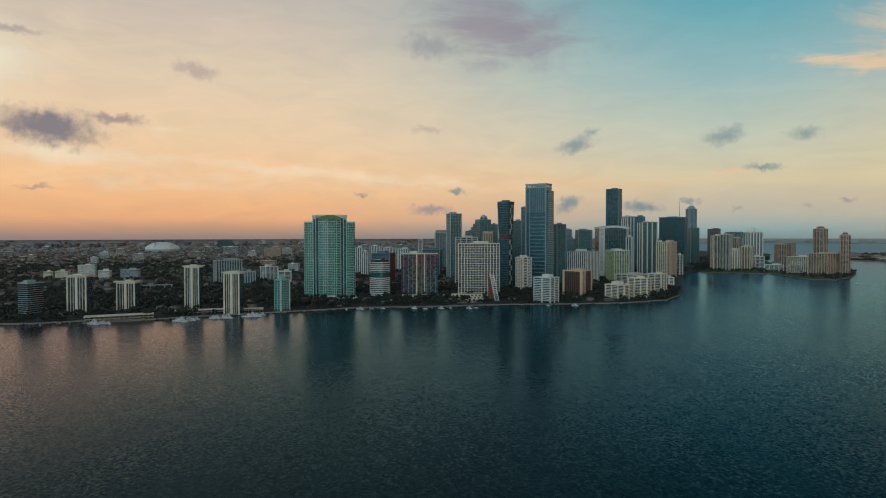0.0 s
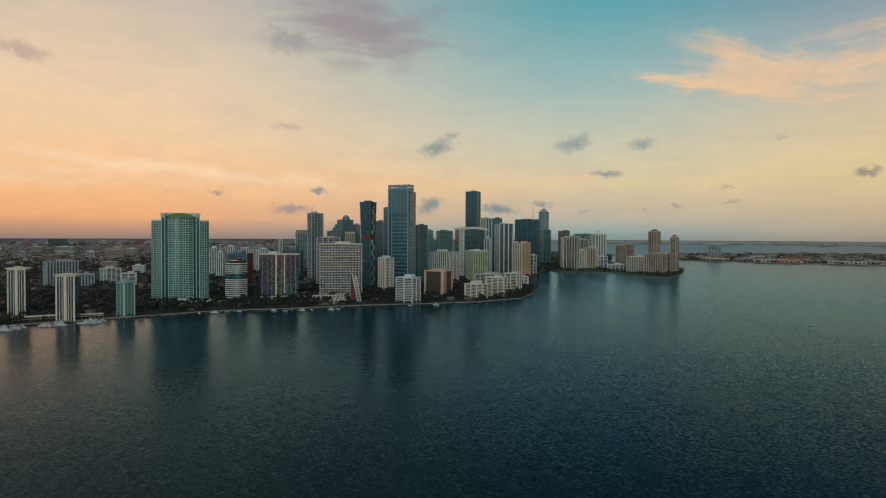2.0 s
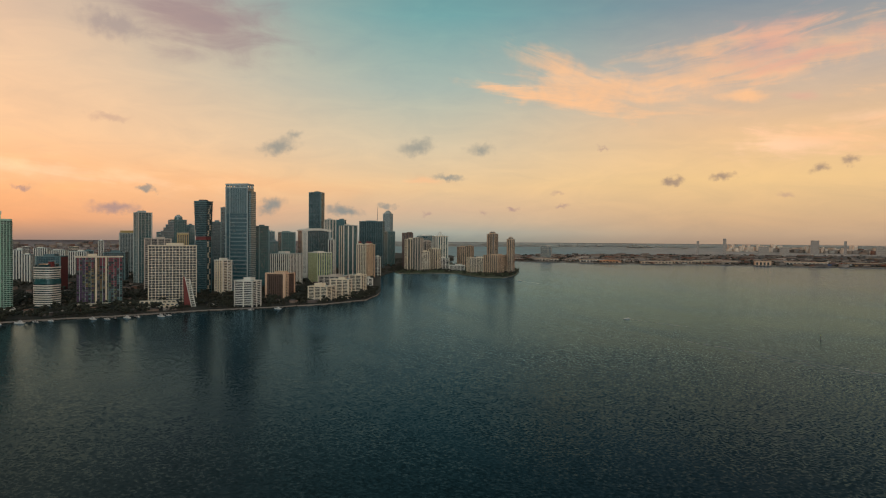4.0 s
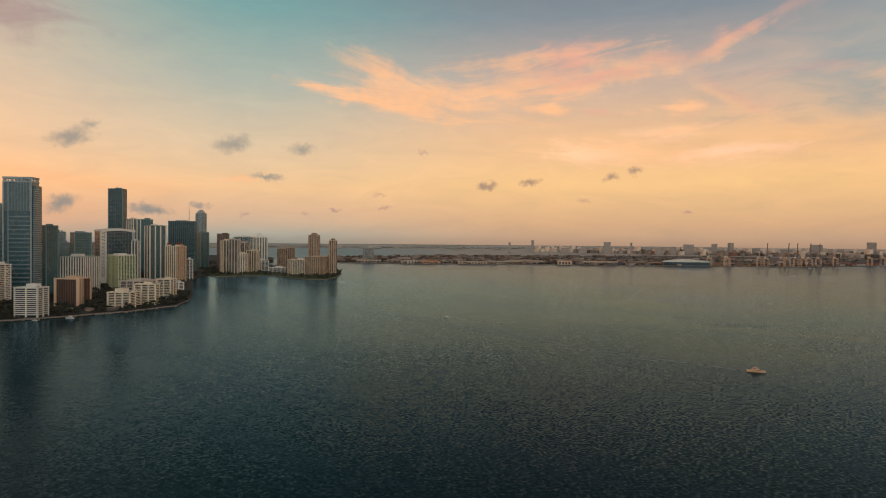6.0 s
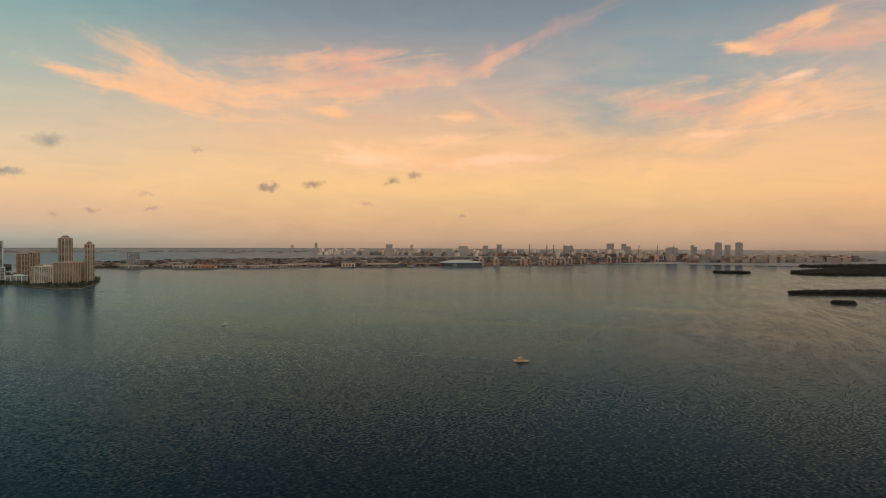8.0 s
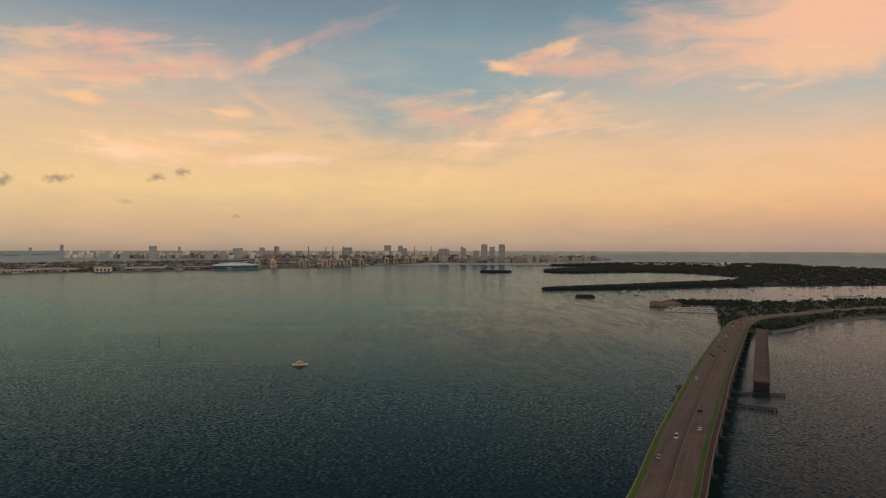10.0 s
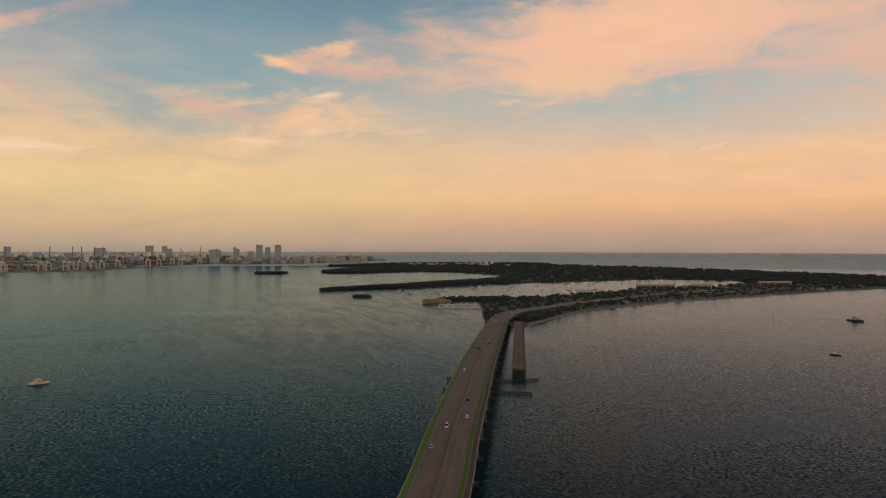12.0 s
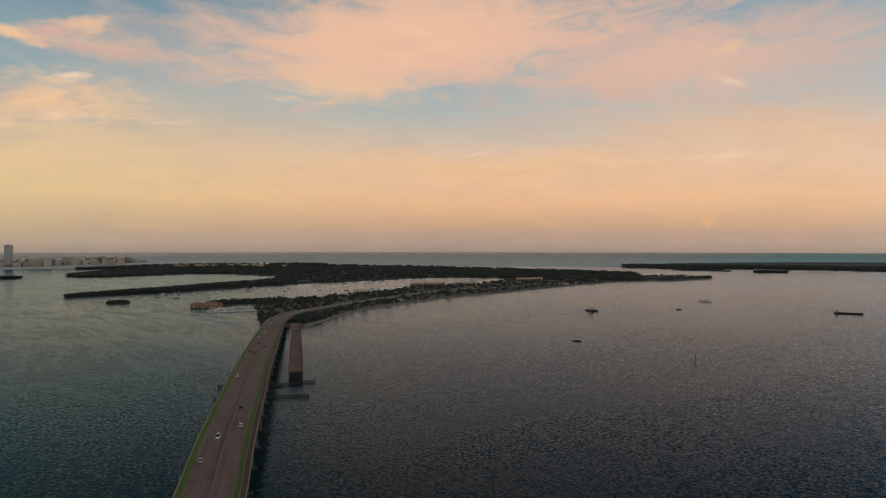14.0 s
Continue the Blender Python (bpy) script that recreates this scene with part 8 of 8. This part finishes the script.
# ---- harbour cranes ----
def crane(label, boom_up):
    root = thing("harbour_crane", label, "crane", x=0, y=0, group="harbour cranes")
    for x in (-11, 11):
        for y in (-13, 13):
            part("leg", boxes((x - 1.2, x + 1.2, y - 1.2, y + 1.2, 0, 40)), PEACHC, root)
        part("sill_beam", boxes((x - 1.2, x + 1.2, -12, 12, 12, 14.5)), PEACHC, root)
    for y in (-13, 13):
        part("portal_beam", boxes((-9.8, 9.8, y - 1.2, y + 1.2, 38, 41)), PEACHC, root)
    part("girder", boxes((-3, 3, -14, 46, 41, 45)), PEACHC, root)
    bm = bmesh.new()
    if boom_up:
        tube(bm, (0, -14, 43), (0, -30, 122), 3.0, 2.2, 4)
    else:
        tube(bm, (0, -14, 43), (0, -72, 44), 2.2, 1.6, 4)
    part("boom", bm, STEEL if boom_up else PEACHC, root)
    bm = bmesh.new()
    tube(bm, (0, -12, 41), (0, -2, 72), 1.0, .8, 4)
    tube(bm, (0, -2, 72), (0, 40, 45), .6, .5, 4)
    part("apex_frame", bm, PEACHC, root)
    part("machine_house", boxes((-4, 4, 18, 32, 45, 50)), WHITE, root)
    return root


up, down = crane("tall pale quay crane with raised boom", True), crane("pale quay crane with lowered boom", False)
rows = [(65.7, 0), (64.3, 1), (65.6, 1), (68.0, 1), (68.5, 0), (69.6, 1), (70.0, 0), (70.6, 0), (71.1, 1), (71.5, 0), (72.1, 0), (73.2, 1), (75.4, 1), (76.2, 1), (77.2, 1), (77.8, 0), (79.3, 0), (80.6, 0)]
first = [True, True]
for az, k in rows:
    src = (up, down)[k]
    d = interp(PORT, az)[0] + 30
    if first[k]:
        put(src, az, d, -az + 12)
        src.location.z += 2
        first[k] = False
    else:
        put_copy(src, az, d, -az + 12).location.z += 2


def containers():
    """Stacked containers along the quay."""
    m, n = material("container_paint")
    isl = n("ShaderNodeNewGeometry").outputs["Random Per Island"]
    c = n.ramp(isl, [(0, (.30, .09, .05)), (.3, (.06, .10, .20)), (.5, (.35, .20, .10)), (.7, (.40, .40, .38)), (.85, (.12, .08, .07))], "CONSTANT")
    finish(n, n("ShaderNodeBsdfPrincipled", {"Base Color": c, "Roughness": .6}))
    rng = np.random.default_rng(8)
    bm = bmesh.new()
    for k in range(520):
        az = rng.uniform(57, 80)
        p, s = site(az, interp(PORT, az)[0] + rng.uniform(60, 330), 2)
        a = radians(-az + 12)
        h = rng.integers(1, 5) * 2.6
        w = rng.uniform(6, 22)
        c_, s_ = math.cos(a) * s, math.sin(a) * s
        vs = [bm.verts.new((p.x + c_ * x - s_ * y, p.y + s_ * x + c_ * y, p.z + z * s)) for z in (-2, h) for x, y in ((-w, -4), (w, -4), (w, 4), (-w, 4))]
        for f in ((4, 5, 6, 7), (0, 1, 5, 4), (1, 2, 6, 5), (2, 3, 7, 6), (3, 0, 4, 7)):
            bm.faces.new([vs[i] for i in f])
    me = bpy.data.meshes.new("containers")
    bm.to_mesh(me)
    bm.free()
    me.materials.append(m)
    tagged(new("container_stacks", me), "stacked rusty red, blue and tan shipping containers", "containers", kind="stuff")


containers()


def terminal(label, az, dist, w, d, h, mat, roof_mat, arched=False):
    root = thing("terminal_building", label, "building", az=az, dist=dist, turn=-az + 8, up=1, group="harbour terminals")
    part("hall", boxes((-w / 2, w / 2, -d / 2, d / 2, -2, h)), mat, root)
    for k in range(max(3, int(w / 16))):
        x = -w / 2 + 5 + k * 16
        part("bay_window", boxes((x, x + 9, -d / 2 - .3, -d / 2 + .1, 3, h * .75)), G_VOID, root)
    if arched:
        arched_roof(root, w + 6, d + 4, h, h * .55, roof_mat)
    else:
        part("roof", boxes((-w / 2 - 2, w / 2 + 2, -d / 2 - 2, d / 2 + 2, h, h + 1.6)), roof_mat, root)


for row in (("low cream terminal with tan roof by the quay", 38.8, 3420, 90, 40, 13, BEIGE, TAN, False), ("orange-roofed harbour shed by the quay", 40.6, 3400, 110, 40, 10, PEACHC, plain("orange_roof", (.55, .24, .12), .7), True),
            ("long cream harbour shed by the quay", 44.4, 3390, 150, 50, 12, TAN, BEIGE, False), ("tan harbour office with flat roof", 52.5, 3440, 70, 40, 20, PEACHC, TAN, False), ("long tan harbour shed", 49, 3560, 200, 60, 14, TAN, BEIGE, False),
            ("curved white and blue cruise terminal", 62.5, 3640, 230, 70, 22, G_BLUE, WHITE, True), ("cream harbour shed with flat roof", 35.2, 3520, 120, 50, 12, BEIGE, TAN, False), ("long pale harbour shed", 46.8, 3480, 120, 50, 13, TAN, BEIGE, False),
            ("wide tan terminal block", 55.5, 3560, 180, 60, 16, BEIGE, PEACHC, False), ("pale harbour shed near the cranes", 59.3, 3620, 150, 50, 14, BROWN, TAN, False)):
    terminal(*row)
tower("dark glass hotel block on the harbour island", *[round(c) for c in site(35.15, 4050)[0].xy * (4050 / drawn_in(4050))], -36, 66, 36, 74, 14, G_BLUE, BEIGE, slab=(1.4, .5), fin=(8, 1, .5))


for lab, az, dist, w in (("long low tan boat hall with flat roof on the causeway island", 118.4, 2040, 112), ("long low tan boat hall with flat roof on the causeway island", 127.4, 2380, 96), ("low cream marina building on the causeway island", 122.0, 2110, 60), ("low cream marina building on the causeway island", 112.6, 1690, 42)):
    root = thing("boat_hall", lab, "building", az=az, dist=dist, turn=-az + 20, up=1, group="causeway halls")
    part("hall", boxes((-w / 2, w / 2, -10, 10, -2, 11)), TAN if w > 80 else CREAMC, root)
    part("roof", boxes((-w / 2 - 1, w / 2 + 1, -11, 11, 11, 12.2)), PEACHC if w > 80 else GREYC, root)
    for k in range(int(w / 9)):
        part("bay_door", boxes((-w / 2 + 2 + 9 * k, -w / 2 + 8 + 9 * k, -10.2, -9.8, 0, 8)), G_VOID, root)


# ---- restaurant and tanks on the islands ----
def waterside_house():
    root = thing("waterside_restaurant", "orange walled waterside restaurant with tiled roofs on the marina's tip", "building", az=99.45, dist=1395, turn=-100, up=1)
    wall = plain("orange_stucco", (.42, .25, .16), .8)
    for x, y, w, d, h in ((-16, 0, 26, 15, 6), (10, 3, 24, 18, 8), (26, 0, 12, 12, 5)):
        part("wall", boxes((x - w / 2, x + w / 2, y - d / 2, y + d / 2, -1, h)), wall, root)
        bm = bmesh.new()
        v = [bm.verts.new(q) for q in ((x - w / 2 - 1, y - d / 2 - 1, h), (x + w / 2 + 1, y - d / 2 - 1, h), (x + w / 2 + 1, y + d / 2 + 1, h), (x - w / 2 - 1, y + d / 2 + 1, h), (x - w * .25, y, h + 3.4), (x + w * .25, y, h + 3.4))]
        for f in ((0, 1, 5, 4), (1, 2, 5), (2, 3, 4, 5), (3, 0, 4), (3, 2, 1, 0)):
            bm.faces.new([v[i] for i in f])
        part("roof", bm, plain("clay_tiles", (.26, .14, .10), .85), root)
        for k in range(3):
            wx = x - w / 2 + 2 + k * (w - 4) / 3
            part("window", boxes((wx, wx + 2, y - d / 2 - .15, y - d / 2 + .1, 1.5, 4)), G_VOID, root)


waterside_house()


def tank(az, dist):
    root = thing("storage_dome", "pale round storage dome among the island woods", "tank", az=az, dist=dist, up=2, group="storage domes")
    bm = bmesh.new()
    bmesh.ops.create_uvsphere(bm, u_segments=20, v_segments=10, radius=13)
    for v in bm.verts:
        v.co.z = max(v.co.z, -4) * .9 + 12
    part("shell", bm, CREAMC, root)
    part("base_ring", prism(bmesh.new(), [(13.4 * math.cos(k * math.tau / 20), 13.4 * math.sin(k * math.tau / 20)) for k in range(20)], -4, 12), CREAMC, root)


tank(103.9, 4650)
tank(104.4, 4660)


def beach_strip():
    """Narrow sand beach along the causeway's open side."""
    verts, faces = [], []
    az0, az1, n = 107.6, 127.5, 120
    for i in range(n + 1):
        az = az0 + (az1 - az0) * i / n
        a = shore(CAUSE, az, 20, .002)[0]
        wide = 13 + 5 * noise.noise((az, 2, 1))
        for dd, z in ((-7, -.4), (-1, 1.0), (wide * .5, 2.2), (wide, 2.3), (wide + 1, 1.2)):
            verts.append(site(az, a + dd, z)[0])
    for i in range(n):
        for k in range(4):
            faces.append((i * 5 + k, (i + 1) * 5 + k, (i + 1) * 5 + k + 1, i * 5 + k + 1))
    tagged(mesh_object("beach", verts, faces, SAND, smooth=True), "narrow pinkish sand beach along the causeway", "beach", kind="structure")


beach_strip()


# ---- lamp posts along the bridge ----
def lamp_post():
    root = thing("street_lamp", "slender grey lamp post on the bridge's edge", "street lamp", x=0, y=0, group="bridge lamps")
    bm = bmesh.new()
    tube(bm, (0, 0, -.5), (0, 0, 9.5), .11, .07, 6)
    tube(bm, (0, 0, 9.4), (1.8, 0, 9.9), .06, .05, 5)
    part("post", bm, STEEL, root)
    part("lamp_head", boxes((1.6, 2.5, -.15, .15, 9.82, 9.98)), STEEL, root)
    return root


post = lamp_post()
for n_, i in enumerate(range(START, BRIDGE_END, 10)):
    p = LINE[i] + SIDE[i] * (LEFT - .1) + Vector((0, 0, .2))
    m = Matrix.LocRotScale(p, Euler((0, 0, math.atan2(SIDE[i].y, SIDE[i].x))), None)
    if n_:
        copy_thing(post, m)
    else:
        post.matrix_basis = m


# ---- jetties along the city shore ----
for az, ln in ((-32.2, 34), (-30.9, 24), (-28.2, 30), (-22.0, 34), (-19.2, 34), (-16.6, 32), (-6.4, 22), (-1.0, 30), (.4, 24), (2.6, 22), (9.6, 26), (11.8, 22)):
    d = interp(MAIN, az)[0]
    root = thing("jetty", "narrow timber jetty reaching out from the seawall", "jetty", az=az, dist=d + 2, turn=-az, group="jetties")
    part("planking", boxes((-1.3, 1.3, -ln, 0, 1.1, 1.5)), STONE, root)
    for k in range(4):
        bm = bmesh.new()
        tube(bm, (1.5, -ln + k * ln / 4, -3), (1.5, -ln + k * ln / 4, 3), .25, .2)
        part("pile", bm, TIMBER, root)

# long low viaduct roof among the inland trees
root = thing("viaduct", "long pale viaduct crossing the inland trees", "viaduct", az=-24.3, dist=1560, turn=22)
part("deck", boxes((-40, 40, -4, 4, 9, 10.6)), PALEBLUE, root)
for k in range(6):
    part("pillar", boxes((-36 + k * 14.4, -34 + k * 14.4, -1, 1, -2, 9)), GREYC, root)
